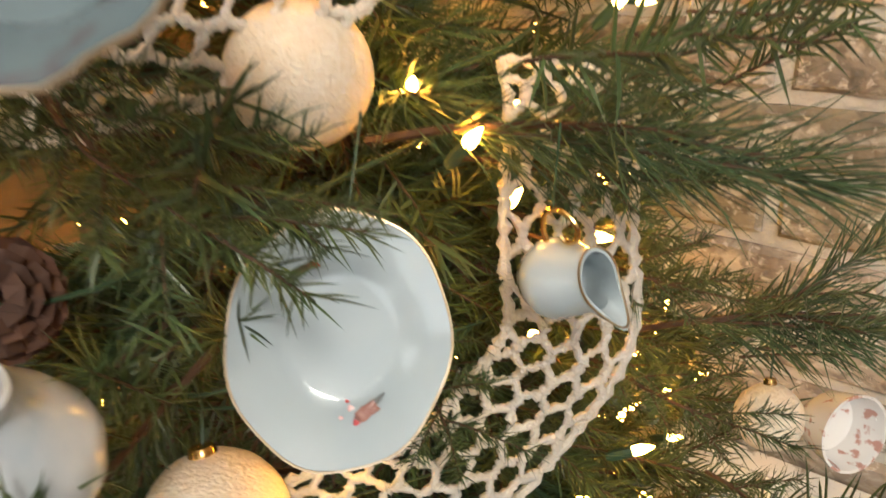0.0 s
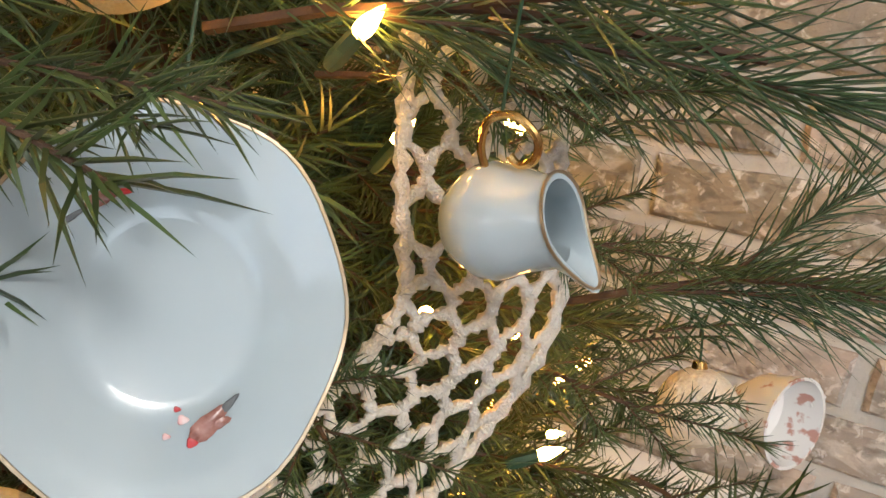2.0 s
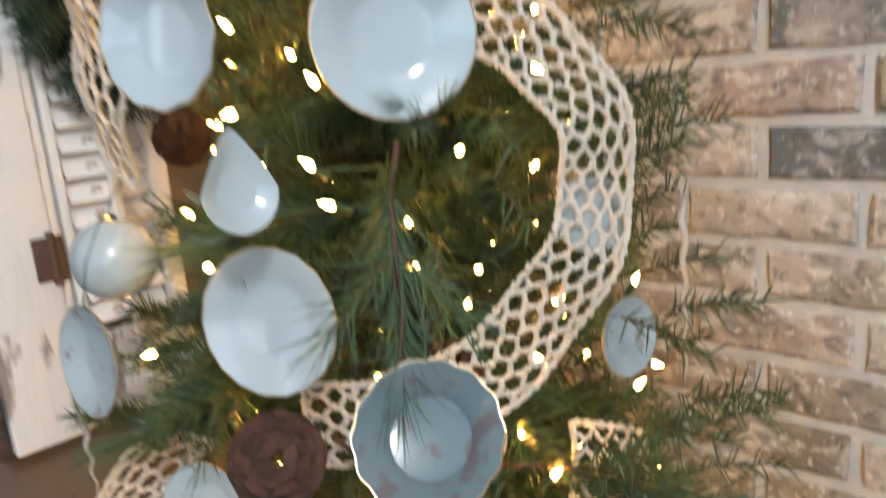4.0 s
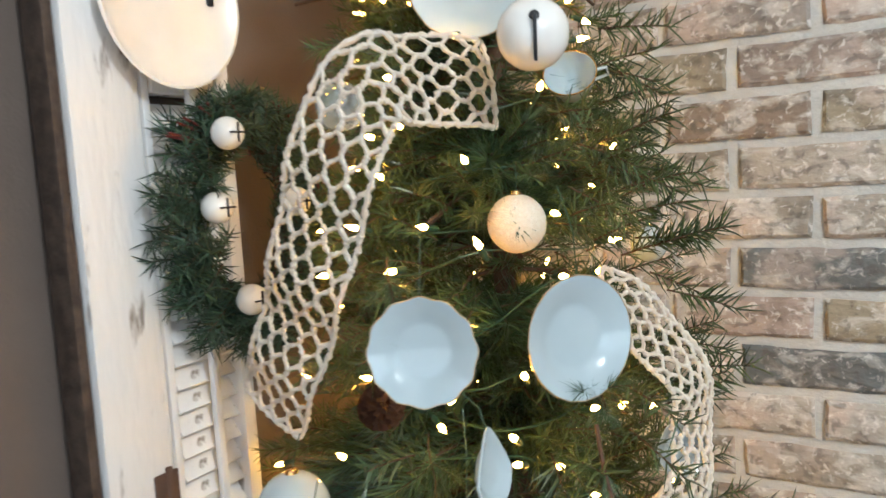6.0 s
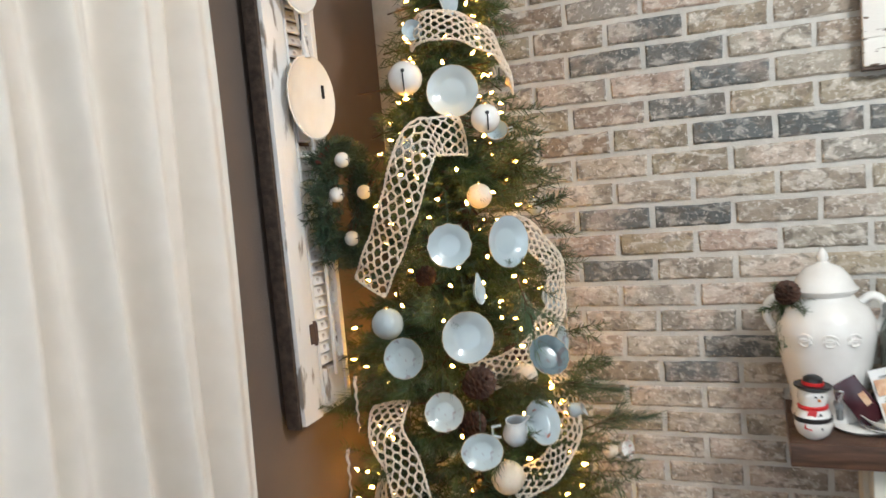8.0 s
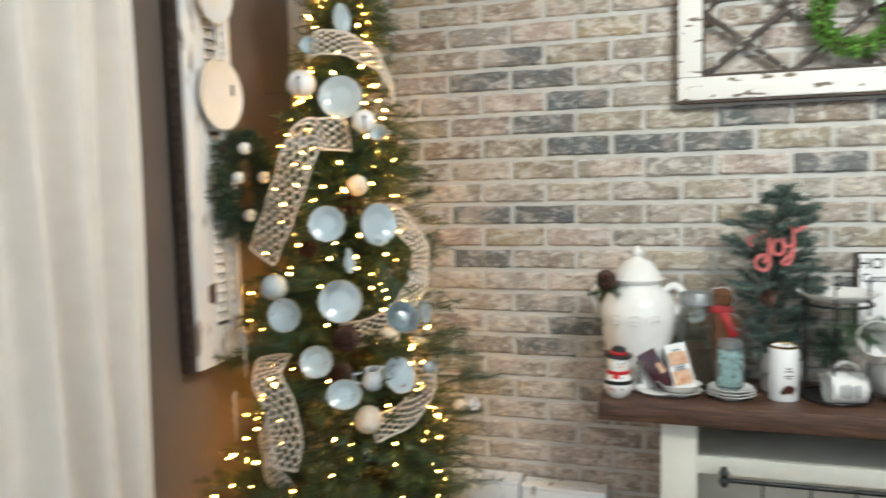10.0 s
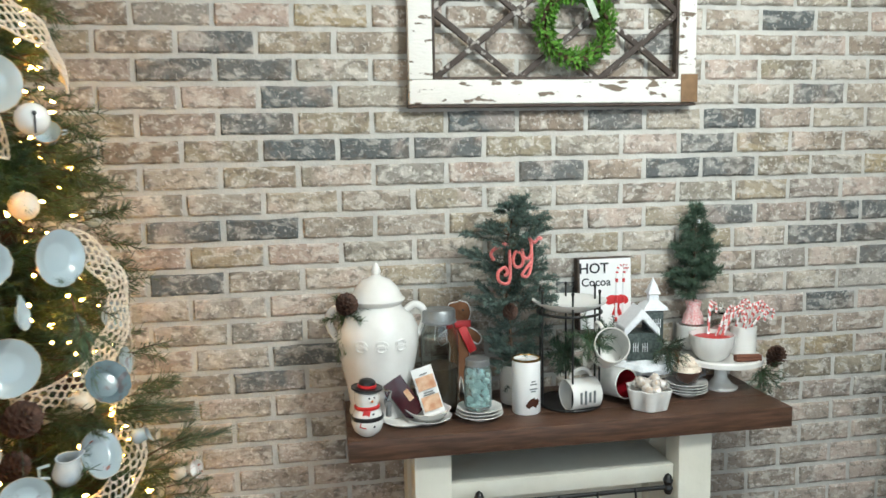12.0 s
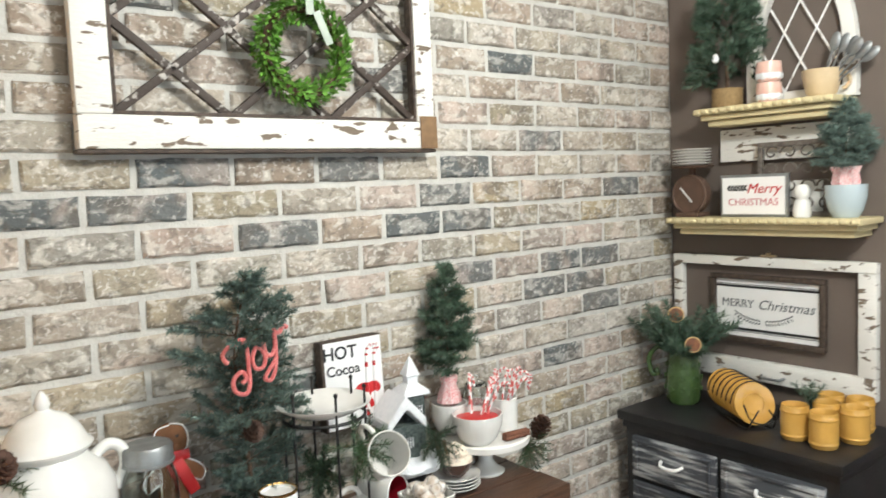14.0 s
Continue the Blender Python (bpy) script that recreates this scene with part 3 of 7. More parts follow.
while made < 292 and tries < 6000:
    tries += 1
    z = 0.42 + 1.62 * (rt.random() ** 1.25)
    ang = rt.uniform(0, 2 * math.pi)
    if rt.random() < 0.45:
        ang = rt.uniform(-2.6, 0.6)
    R = reach(z) * rt.uniform(0.72, 1.06) * (0.66 if -0.9 < ang < 1.7 or ang > 5.4 else 1.0)
    kind = "long" if rt.random() < 0.36 else "fir"
    lift = rt.uniform(-0.25, 0.35) if kind == "fir" else rt.uniform(-0.15, 0.4)
    d = Vector((math.cos(ang), math.sin(ang), lift)).normalized()
    size = rt.uniform(0.8, 1.15) * (0.62 + 0.38 * min(1, (2.1 - z) / 0.8))
    blen = (0.28 if kind == "fir" else 0.3) * size
    tip = Vector((AX, AY, z)) + d * R
    if tip.x < XW + 0.05 or tip.y > YN - 0.05:
        continue
    root = tip - d * blen * 0.92
    fine = False
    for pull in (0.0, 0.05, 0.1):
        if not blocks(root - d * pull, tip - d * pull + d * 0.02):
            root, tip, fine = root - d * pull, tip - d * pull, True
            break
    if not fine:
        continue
    me = rt.choice(LONG if kind == "long" else FIR)
    b = new("branch", me)
    b.parent = tree
    q = d.to_track_quat("X", "Z").to_matrix().to_4x4() @ Matrix.Rotation(rt.uniform(-0.7, 0.7), 4, "X")
    b.matrix_local = Matrix.Translation(root - Vector((AX, AY, 0))) @ q @ Matrix.Scale(size, 4)
    made += 1
# inner greenery closes the gaps between the branches
V, F, I = [], [], []
for _ in range(1500):
    z = 0.4 + 1.6 * rt.random() ** 1.2
    ang = rt.uniform(0, 2 * math.pi)
    rr = reach(z) * rt.uniform(0.2, 0.74)
    p = Vector((rr * math.cos(ang), rr * math.sin(ang), z))
    d = Vector((math.cos(ang), math.sin(ang), rt.uniform(-0.5, 0.6))).normalized()
    wp = p + Vector((AX, AY, 0)) + d * 0.06
    if any((wp - c).length < r0 + 0.045 and (wp - c).dot(nn) > -0.055 for c, nn, r0 in KEEP):
        continue
    twig(V, F, I, rt, p, p + d * 0.075, 32, 0.030, 0.0010, 34, 0)
put_mesh("inner_greenery", from_lists("inner_greenery", V, F, [M_FIR, M_BARK], I), None, tree, "short fir tips deep inside the tree")["kind"] = "stuff"

# chosen sprays that reach past the ornaments
for kind, a, b, size in (("long", (-0.15, 0.182, 0.978), (0.08, 0.265, 0.985), 0.85), ("long", (-0.055, 0.262, 0.858), (0.10, 0.278, 0.912), 0.7),
                         ("fir", (-0.225, 0.072, 1.032), (-0.066, 0.06, 1.008), 0.68), ("fir", (-0.20, 0.062, 1.04), (-0.09, 0.05, 1.024), 0.5), ("fir", (-0.215, 0.115, 1.010), (-0.11, 0.095, 1.0), 0.55), ("long", (-0.125, 0.085, 1.255), (-0.07, 0.022, 1.12), 0.72),
                         ("fir", (-0.15, 0.20, 0.865), (-0.075, 0.135, 0.885), 0.5), ("fir", (-0.01, 0.25, 0.792), (0.07, 0.21, 0.822), 0.42), ("fir", (-0.10, 0.26, 0.83), (-0.02, 0.245, 0.842), 0.5),
                         ("fir", (-0.15, 0.235, 0.95), (-0.09, 0.23, 0.96), 0.55), ("long", (-0.16, 0.17, 1.26), (-0.10, 0.07, 1.275), 0.4), ("fir", (-0.13, 0.26, 0.90), (-0.05, 0.26, 0.90), 0.5),
                         ("long", (-0.30, 0.05, 1.40), (-0.245, -0.02, 1.335), 0.35), ("long", (-0.30, 0.10, 1.22), (-0.24, 0.02, 1.165), 0.38)):
    b0 = new("branch", (LONG if kind == "long" else FIR)[1])
    b0.parent = tree
    d = (Vector(b) - Vector(a)).normalized()
    b0.matrix_local = Matrix.Translation(Vector(a) - Vector((AX, AY, 0))) @ d.to_track_quat("X", "Z").to_matrix().to_4x4() @ Matrix.Scale(size, 4)

# ---- string of lights ----
lights = thing("string_lights", "string of warm white mini bulbs wound through the tree", "string lights", Matrix.Translation((AX, AY, 0.4)))
bulb_bm = lathe([(0.0, 0.0125), (0.0012, 0.0100), (0.0028, 0.0050), (0.0031, 0.002), (0.0025, -0.001), (0.0, -0.001)], 10)
bulb_me = part("bulb", bulb_bm, M_BULB, lights, "lit warm white bulb").data
socket_me = None
wire = []
first = True
for i in range(250):
    t = i / 249
    z = 0.5 + 1.5 * t ** 1.15
    ang = i * 0.83 + 0.4 * math.sin(i * 1.7)
    away = -0.9 < (ang + math.pi) % (2 * math.pi) - math.pi < 1.7
    rr = reach(z) * (rt.uniform(0.45, 0.62) if away else rt.uniform(0.66, 1.0))
    p = Vector((rr * math.cos(ang), rr * math.sin(ang), z + rt.uniform(-0.02, 0.02)))
    w = p + Vector((AX, AY, 0))
    if w.x < XW + 0.03 or w.y > YN - 0.03:
        p *= 0.8
        p.z = z
    for c, nn, r0 in KEEP:
        v = p + Vector((AX, AY, 0)) - c
        dd = v.dot(nn)
        if -0.02 < dd < 0.2 and (v - nn * dd).length < r0 + 0.004:
            side = (v - nn * dd).normalized() if (v - nn * dd).length > 1e-4 else Vector((0, 0, 1))
            p = c + side * (r0 + 0.008) + nn * 0.004 - Vector((AX, AY, 0))
    wire.append(p - Vector((0, 0, 0.4)))
    if first:
        ob, first = [o for o in lights.children if o.name == "bulb"][0], False
    else:
        ob = new("bulb", bulb_me)
        ob.parent = lights
    d = Vector((math.cos(ang) + rt.uniform(-0.6, 0.6), math.sin(ang) + rt.uniform(-0.6, 0.6), rt.uniform(-0.4, 1.0))).normalized()
    ob.matrix_local = Matrix.Translation(wire[-1]) @ d.to_track_quat("Z", "Y").to_matrix().to_4x4()
    if socket_me is None:
        so = part("socket", lathe([(0.0, -0.001), (0.003, -0.0005), (0.0033, -0.012), (0.0022, -0.016), (0.0, -0.016)], 7), M_SOCKET, ob, "green plastic socket")
        socket_me = so.data
    else:
        so = new("socket", socket_me)
        so.parent = ob
part("wire", tube([Vector((p.x * 0.8, p.y * 0.8, p.z - 0.008)) for p in spline(wire, 3)], 0.0011, 5), M_SOCKET, lights, "thin green cord")


# ---- ornaments ----
def hook(parent, top, at=(0, 0, 0)):
    part("hook", tube([at, (at[0] + 0.002, at[1] + top * 0.5, at[2] - 0.004), (at[0], at[1] + top, at[2] - 0.02)], 0.0006, 5), M_SOCKET, parent, "thin green wire hook")


def plate_profile(r, depth, th=0.0022):
    up = [(0.0, 0.0), (0.45 * r, 0.0), (0.56 * r, 0.0012), (0.66 * r, depth * 0.45), (0.85 * r, depth * 0.75), (0.985 * r, depth), (r, depth - th * 0.4)]
    down = [(0.98 * r, depth - th), (0.84 * r, depth * 0.75 - th), (0.64 * r, depth * 0.4 - th), (0.55 * r, -th), (0.5 * r, -th * 1.8), (0.46 * r, -th), (0.0, -th)]
    return up + down


def china_plate(key, name, label, wave=0.0, lobes=10, depth=0.010, material=None, gilt=True, spin=0, squash=1.0, category="plate ornament", narrow=1.0):
    c, n, r = ORN[key]
    t = thing(name, label, category, facing(c, n, spin), group="china ornaments on the tree")
    part("dish", moved(lathe(plate_profile(r, depth), 60, wave, lobes, 0.55, squash), Matrix.Diagonal((narrow, 1, 1, 1))), material or M_PORC, t)
    if gilt:
        ring = [(narrow * (r * (1 + wave * math.cos(lobes * a))) * math.cos(a), r * (1 + wave * math.cos(lobes * a)) * math.sin(a) * squash, depth - 0.0005) for a in [2 * math.pi * i / 60 for i in range(60)]]
        part("rim", tube(ring, 0.0007, 5, True), M_GOLDDULL, t, "thin worn gilt edge")
    hook(t, r + 0.025, (0, r * 0.97 * squash, depth * 0.9))
    return t


def blot(parent, x, y, sx, sy, spin, z, material, name="motif"):
    bm = lathe([(0.0, 0.0006), (0.8, 0.0004), (1.0, 0.0)], 12, 0.18, 3)
    moved(bm, pose(x, y, z, 0, 0, spin) @ Matrix.Diagonal((sx, sy, 1, 1)))
    return part(name, bm, material, parent, "small painted mark")


china_plate("top_plate", "plate_ornament", "round white china plate hung high on the tree", 0.006, 16)
china_plate("scalloped_plate", "plate_ornament", "pale blue-white scalloped china plate on the tree", 0.022, 12)
china_plate("oval_plate", "plate_ornament", "large round white china plate with a gilt rim", 0.004, 20, depth=0.012, gilt=True)
china_plate("round_plate", "plate_ornament", "round white china plate with a fluted edge", 0.008, 18)
china_plate("dark_saucer", "saucer_ornament", "small saucer with a faded grey floral print", 0.01, 12, material=M_FLORAL)
china_plate("low_saucer", "saucer_ornament", "small white saucer with a faint floral print", 0.012, 12, material=M_FLORAL)
china_plate("lower_saucer", "saucer_ornament", "small oval white saucer with faint print", 0.006, 8, material=M_FLORAL, squash=0.86)
ORN["ribbon_dish"] = ((-0.10, 0.262, 1.178), (0.75, -0.65, 0.1), 0.030)
china_plate("ribbon_dish", "dish_ornament", "small white china dish with a pink flower behind the lace", 0.03, 6, gilt=False)
china_plate("right_plate", "saucer_ornament", "little white plate with small pink flowers", 0.0, 8, material=M_FLORAL)
# teal floral china, with the tree's shade put into its dark colour
bowl = china_plate("shell_bowl", "shell_bowl_ornament", "fluted teal bowl with a brown floral border, darkened for shade", 0.02, 14, depth=0.018, material=mat("shade_darkened_teal_china", (0.14, 0.185, 0.20), 0.16, second=(0.13, 0.10, 0.10), scale=60, amount=0.75, contrast=(0.56, 0.66), coat=0.3))
bird = china_plate("bird_plate", "plate_ornament", "wavy-edged white china plate with painted red sprigs", 0.014, 7, depth=0.011, spin=-14, squash=1.0, narrow=0.86)
for x, y, sx, sy, sp, mm in ((0.012, -0.027, 0.0058, 0.0026, 50, M_MOTIF), (0.0085, -0.0315, 0.0014, 0.0014, 0, M_RED), (0.0165, -0.022, 0.003, 0.001, 50, M_GREYINK), (0.006, -0.026, 0.0014, 0.0012, 0, M_PINK), (0.0155, -0.0335, 0.0014, 0.001, 0, M_RED), (0.011, -0.0365, 0.001, 0.0008, 0, M_PINK),
                              (0.0145, -0.0265, 0.0026, 0.0016, 20, M_MOTIF), (0.0095, -0.029, 0.0024, 0.0015, 70, M_MOTIF), (0.0045, -0.0235, 0.0009, 0.0007, 0, M_RED), (0.0205, -0.0315, 0.0008, 0.0007, 0, M_PINK), (0.0075, -0.0355, 0.0008, 0.0006, 0, M_MOTIF), (0.0025, -0.030, 0.001, 0.0008, 0, M_PINK),
                              (-0.016, 0.026, 0.005, 0.0018, 30, M_MOTIF), (-0.012, 0.028, 0.0022, 0.0012, 0, M_RED), (-0.034, 0.006, 0.004, 0.0016, 80, M_RED), (-0.022, 0.021, 0.003, 0.0008, 40, M_GREYINK)):
    blot(bird, x, y, sx, sy, sp, 0.0052, mm)


def ball_ornament(key, name, label, material, slot=False, cap=M_GOLD):
    c, n, r = ORN[key]
    t = thing(name, label, "ball ornament" if not slot else "bell ornament", facing(c, n), group="round ornaments on the tree")
    bm = bmesh.new()
    bmesh.ops.create_uvsphere(bm, u_segments=32, v_segments=20, radius=r)
    for v in bm.verts:
        v.co += v.co.normalized() * 0.0006 * noise.noise(v.co * 90)
    part("body", bm, material, t)
    part("cap", moved(lathe([(0.0, 0.004), (r * 0.16, 0.003), (r * 0.2, 0.0), (r * 0.2, -0.004)], 14), Matrix.Translation((0, r, 0)) @ Matrix.Rotation(-math.pi / 2, 4, "X")), cap, t, "small metal cap")
    if slot:
        part("slot", moved(box(0.003, 0.045 * r / 0.037, 0.002, 0.0008), pose(0, -r * 0.25, r * 0.985, 14)), M_BLACK, t, "dark bell slot")
        part("slot_end", moved(lathe([(0.0, 0.0012), (0.004, 0.001), (0.0045, 0.0)], 10), Matrix.Translation((0, r * 0.33, r * 0.945)) @ Matrix.Rotation(-0.33, 4, "X")), M_BLACK, t, "round hole of the slot")
    hook(t, 0.03, (0, r, 0))
    return t


ball_ornament("bell", "bell_ornament", "large cream metal jingle bell with a dark slot", M_CREAMER, True)
ball_ornament("bell2", "bell_ornament", "cream metal jingle bell with a dark slot", M_CREAMER, True)
ball_ornament("ball", "ball_ornament", "white china ball with a pale green tint", M_PORC)
ball_ornament("glass_ball", "ball_ornament", "small clear glass ball", mat("pale_glass", (0.85, 0.93, 0.95), 0.05, trans=0.75))
M_FROST = mat("frosted_ivory_glitter", (0.78, 0.66, 0.50), 0.6, second=(0.85, 0.76, 0.63), scale=300, amount=0.8, bump=0.7, bump_scale=500, subsurf=0.4)
ball_ornament("warm_ball", "ball_ornament", "frosted ivory ball glowing in the bulbs' light", M_FROST)
ball_ornament("side_ball", "ball_ornament", "small pale pearl ball", M_PORC)
ball_ornament("top_ball", "ball_ornament", "sugared ivory ball catching warm light", M_FROST)
ball_ornament("low_ball", "ball_ornament", "sugared ivory ball low among the needles", M_FROST)
ball_ornament("far_ball", "ball_ornament", "small ivory ball beside the brick", M_FROST)



def lying(axis, spout):
    """A turn that lays a jug's axis and its spout along the given directions."""
    a = Vector(axis).normalized()
    b = (Vector(spout) - a * a.dot(Vector(spout))).normalized()
    return Matrix((b, a.cross(b), a)).transposed().to_4x4()


c, n, r = ORN["creamer"]
jug = thing("creamer_ornament", "miniature white china cream jug with gilt handle", "cream jug", Matrix.Translation((-0.042, 0.176, 0.940)) @ lying((0.84, -0.12, 0.30), (0.5, 0.02, -0.85)), group="china ornaments on the tree")


def jug_body(r0, h, th, spout):
    prof = [(0.0, 0.0), (0.55, 0.0), (0.75, 0.06), (0.98, 0.28), (1.0, 0.42), (0.86, 0.66), (0.66, 0.86), (0.62, 1.0)]
    inner = [(q - th, z + (0.06 if z < 0.1 else 0)) for q, z in reversed(prof[1:])] + [(0.0, 0.06)]
    bm = lathe([(q * r0, z * h) for q, z in prof] + [(max(0, q) * r0, z * h) for q, z in inner], 36)
    for v in bm.verts:
        k = max(0.0, (v.co.z / h - 0.72) / 0.28)
        a = math.atan2(v.co.y, v.co.x)
        pull = max(0.0, math.cos(a)) ** 4
        v.co.x += spout * k * k * pull
        v.co.z += 0.12 * h * k * pull
        v.co.x *= 1 + 0.18 * k
    return bm


part("body", moved(jug_body(0.0165, 0.034, 0.09, 0.0085), Matrix.Translation((0, 0, -0.0145))), M_PORC, jug)
part("rim", tube([(0.0122 * math.cos(a) + 0.0085 * max(0.0, math.cos(a)) ** 4, 0.0104 * math.sin(a), 0.0196 + 0.0041 * max(0.0, math.cos(a)) ** 4) for a in [2 * math.pi * i / 36 for i in range(36)]], 0.0005, 5, True), M_GOLDDULL, jug, "worn gilt lip")
part("handle", tube(spline([(-0.0158, 0, 0.000), (-0.022, 0, 0.001), (-0.0285, 0, 0.006), (-0.0285, 0, 0.014), (-0.022, 0, 0.0185), (-0.0165, 0, 0.016), (-0.0155, 0, 0.011), (-0.0185, 0, 0.009)], 5), 0.0012, 8), M_GOLD, jug, "curled gilt handle")
part("hook", tube([(-0.0285, 0, 0.010), (-0.036, 0.0, 0.014), (-0.06, 0.004, 0.026)], 0.0005, 5), M_SOCKET, jug, "thin green wire hook")

c, n, r = ORN["teardrop"]
td = thing("teardrop_ornament", "white china spoon-rest shaped like a teardrop", "china ornament", facing(c, n))
bm = lathe(plate_profile(r, 0.007), 40)
for v in bm.verts:
    if v.co.y > 0:
        v.co.x *= 1 - 0.6 * (v.co.y / r)
        v.co.y *= 1.5
part("dish", bm, M_PORC, td)
hook(td, 0.03, (0, r * 1.45, 0.004))
c, n, r = ORN["top_drop"]
td = thing("teardrop_ornament", "slim white china leaf dish hung on edge", "china ornament", facing(c, (1.0, -0.35, 0)))
bm = lathe(plate_profile(r, 0.007), 40, squash=1.25)
part("dish", bm, M_PORC, td)
c, n, r = ORN["small_bowl"]
china_plate("small_bowl", "bowl_ornament", "small white china bowl near the top", 0.0, 8, depth=0.012, gilt=False)

c, n, r = ORN["cup"]
cup = thing("teacup_ornament", "miniature white china teacup with a gilt rim", "teacup", Matrix.Translation(c) @ pose(0, 0, 0, 60, -10, 20))
part("bowl", lathe([(0.0, -0.018), (0.010, -0.018), (0.012, -0.015), (0.022, -0.004), (0.027, 0.016), (0.0255, 0.016), (0.0205, -0.003), (0.01, -0.014), (0.0, -0.0145)], 32), M_PORC, cup)
part("handle", tube([(0.024, 0, 0.010), (0.036, 0, 0.010), (0.037, 0, -0.002), (0.020, 0, -0.006)], 0.0018, 8), M_PORC, cup)
part("rim", tube([(0.0265 * math.cos(a), 0.0265 * math.sin(a), 0.016) for a in [2 * math.pi * i / 32 for i in range(32)]], 0.0008, 5, True), M_GOLD, cup, "gilt rim")


# ---- crocheted ribbons ----
def lace_ribbon(pts, width, name, label, out_from=(AX, AY), face=None):
    """A band of crocheted honeycomb along a curve: knotted threads and thick selvedges."""
    line = spline(pts, 14)
    cum = [0.0]
    for a, b in zip(line, line[1:]):
        cum.append(cum[-1] + (b - a).length)
    total = cum[-1]

    def at(s, w):
        s = min(max(s, 0), total - 1e-6)
        i = max(k for k in range(len(cum)) if cum[k] <= s)
        i = min(i, len(line) - 2)
        f = (s - cum[i]) / max(cum[i + 1] - cum[i], 1e-9)
        p = line[i].lerp(line[i + 1], f)
        d = (line[i + 1] - line[i]).normalized()
        out = Vector((p.x - out_from[0], p.y - out_from[1], 0.06)).normalized()
        if face:
            out = (out * 0.35 + Vector(face).normalized()).normalized()
        side = d.cross(out).normalized()
        nrm = side.cross(d)
        return p + side * w * width + nrm * (0.004 * math.sin(s * 60) - 0.010 * (2 * w) ** 2 * 0.5)
    net = ([], [])

    def thread(a, b, r, steps=4, into=net):
        V, F = into
        d = (b - a)
        if d.length < 1e-5:
            return
        d.normalize()
        s = d.orthogonal().normalized()
        u = d.cross(s)
        o = len(V)
        for i in range(steps + 1):
            c = a.lerp(b, i / steps)
            rr = r * (1.05 + 0.85 * noise.noise(c * 650))
            off = Vector((noise.noise(c * 300), noise.noise(c * 300 + Vector((9, 0, 0))), noise.noise(c * 300 + Vector((0, 9, 0))))) * r * 0.5
            for k in range(5):
                an = k * 1.2566
                V.append(c + off + (s * math.cos(an) + u * math.sin(an)) * rr)
        for i in range(steps):
            for k in range(5):
                q = o + i * 5
                F.append((q + k, q + (k + 1) % 5, q + 5 + (k + 1) % 5, q + 5 + k))
    cols = 4
    cell = width / cols
    rows = int(total / (cell * 0.92))
    step = total / rows
    for i in range(rows):
        for j in range(cols + 1):
            sh = 0.5 if i % 2 else 0.0
            w = (j + sh) / cols - 0.5
            if w > 0.5:
                continue
            s = i * step
            a = at(s, w)
            m1 = at(s + step * 0.5, w)
            thread(a, m1, 0.0025, 6)
            for dx in (-0.5, 0.5):
                w2 = w + dx / cols
                if -0.501 <= w2 <= 0.501:
                    thread(m1, at(s + step, w2), 0.0022, 6)
    ob = thing(name, label, "ribbon", group="lace ribbons on the tree")
    put_mesh("netting", from_lists("netting", *net, [M_LACE], smooth=True), None, ob, "honeycomb crochet netting")
    knots = lambda n: [0.0027 * (1 + 0.4 * math.sin(i * 2.6)) for i in range(n + 1)]
    n = rows * 4
    for w in (-0.5, 0.5):
        part("selvedge", tube([at(total * i / n, w * (1 + 0.02 * math.sin(i * 2.1))) for i in range(n + 1)], knots(n), 6), M_LACE, ob, "thick corded edge")
    for q in (0.0, total):
        part("end_hem", tube([at(q, j / cols / 4 - 0.5) for j in range(cols * 4 + 1)], knots(cols * 4), 6), M_LACE, ob, "corded end hem")
    return ob


FACE = {"front": (0.25, -0.95, 0.05), "cream_jug": (0.72, -0.66, 0.12), "right": (0.9, -0.4, 0.05), "lower_left": (0.35, -0.9, 0.0)}
for key, pts in RIBBONS.items():
    lace_ribbon(pts, 0.066 if key in ("cream_jug", "upper", "far_left") else 0.082 if key == "front" else 0.064 if key == "right" else 0.076, "lace_ribbon", "ivory crocheted lace ribbon draped over the tree", face=FACE.get(key))


# ---- west side: louvred shutter, spoon rest, jingle wreath, curtain ----
SX = -0.60
shutter = thing("louvred_shutter", "tall chipped white wooden shutter leaning flat on the wall", "shutter", Matrix.Translation((SX, 0.03, 0.955)))
for y0, y1 in ((-0.082, -0.008), (0.106, 0.125)):
    part("stile", bbox(-0.02, 0.018, y0, y1, 0, 1.35, 0.003), M_OLDWHITE, shutter)
part("edge_board", bbox(-0.024, 0.010, -0.095, -0.083, -0.004, 1.35, 0.004), M_DARKWOOD, shutter, "bare dark weathered edge")
for y in (-0.007, 0.006):
    part("moulding", bbox(-0.014, 0.012, y, y + 0.010, 0, 1.35, 0.003), M_OLDWHITE, shutter)
for z0, z1 in ((0.0, 0.10), (0.62, 0.69), (1.27, 1.35)):
    part("rail", bbox(-0.016, 0.014, 0.0175, 0.105, z0, z1, 0.003), M_OLDWHITE, shutter)
louvre = None
for z0, z1 in ((0.11, 0.61), (0.70, 1.26)):
    n = int((z1 - z0) / 0.026)
    for i in range(n):
        z = z0 + (z1 - z0) * (i + 0.5) / n
        m = pose(-0.001, 0.0615, z, 0, 52, 0)
        if louvre is None:
            lo = part("louvre", moved(box(0.034, 0.086, 0.005, 0.0015), Matrix.Translation((0, 0, -0.0025))), M_OLDWHITE, shutter)
            louvre = lo.data
        else:
            lo = new("louvre", louvre)
            lo.parent = shutter
        lo.matrix_local = m
part("tilt_rod", bbox(0.018, 0.026, 0.056, 0.066, 0.08, 1.28, 0.002), M_OLDWHITE, shutter)
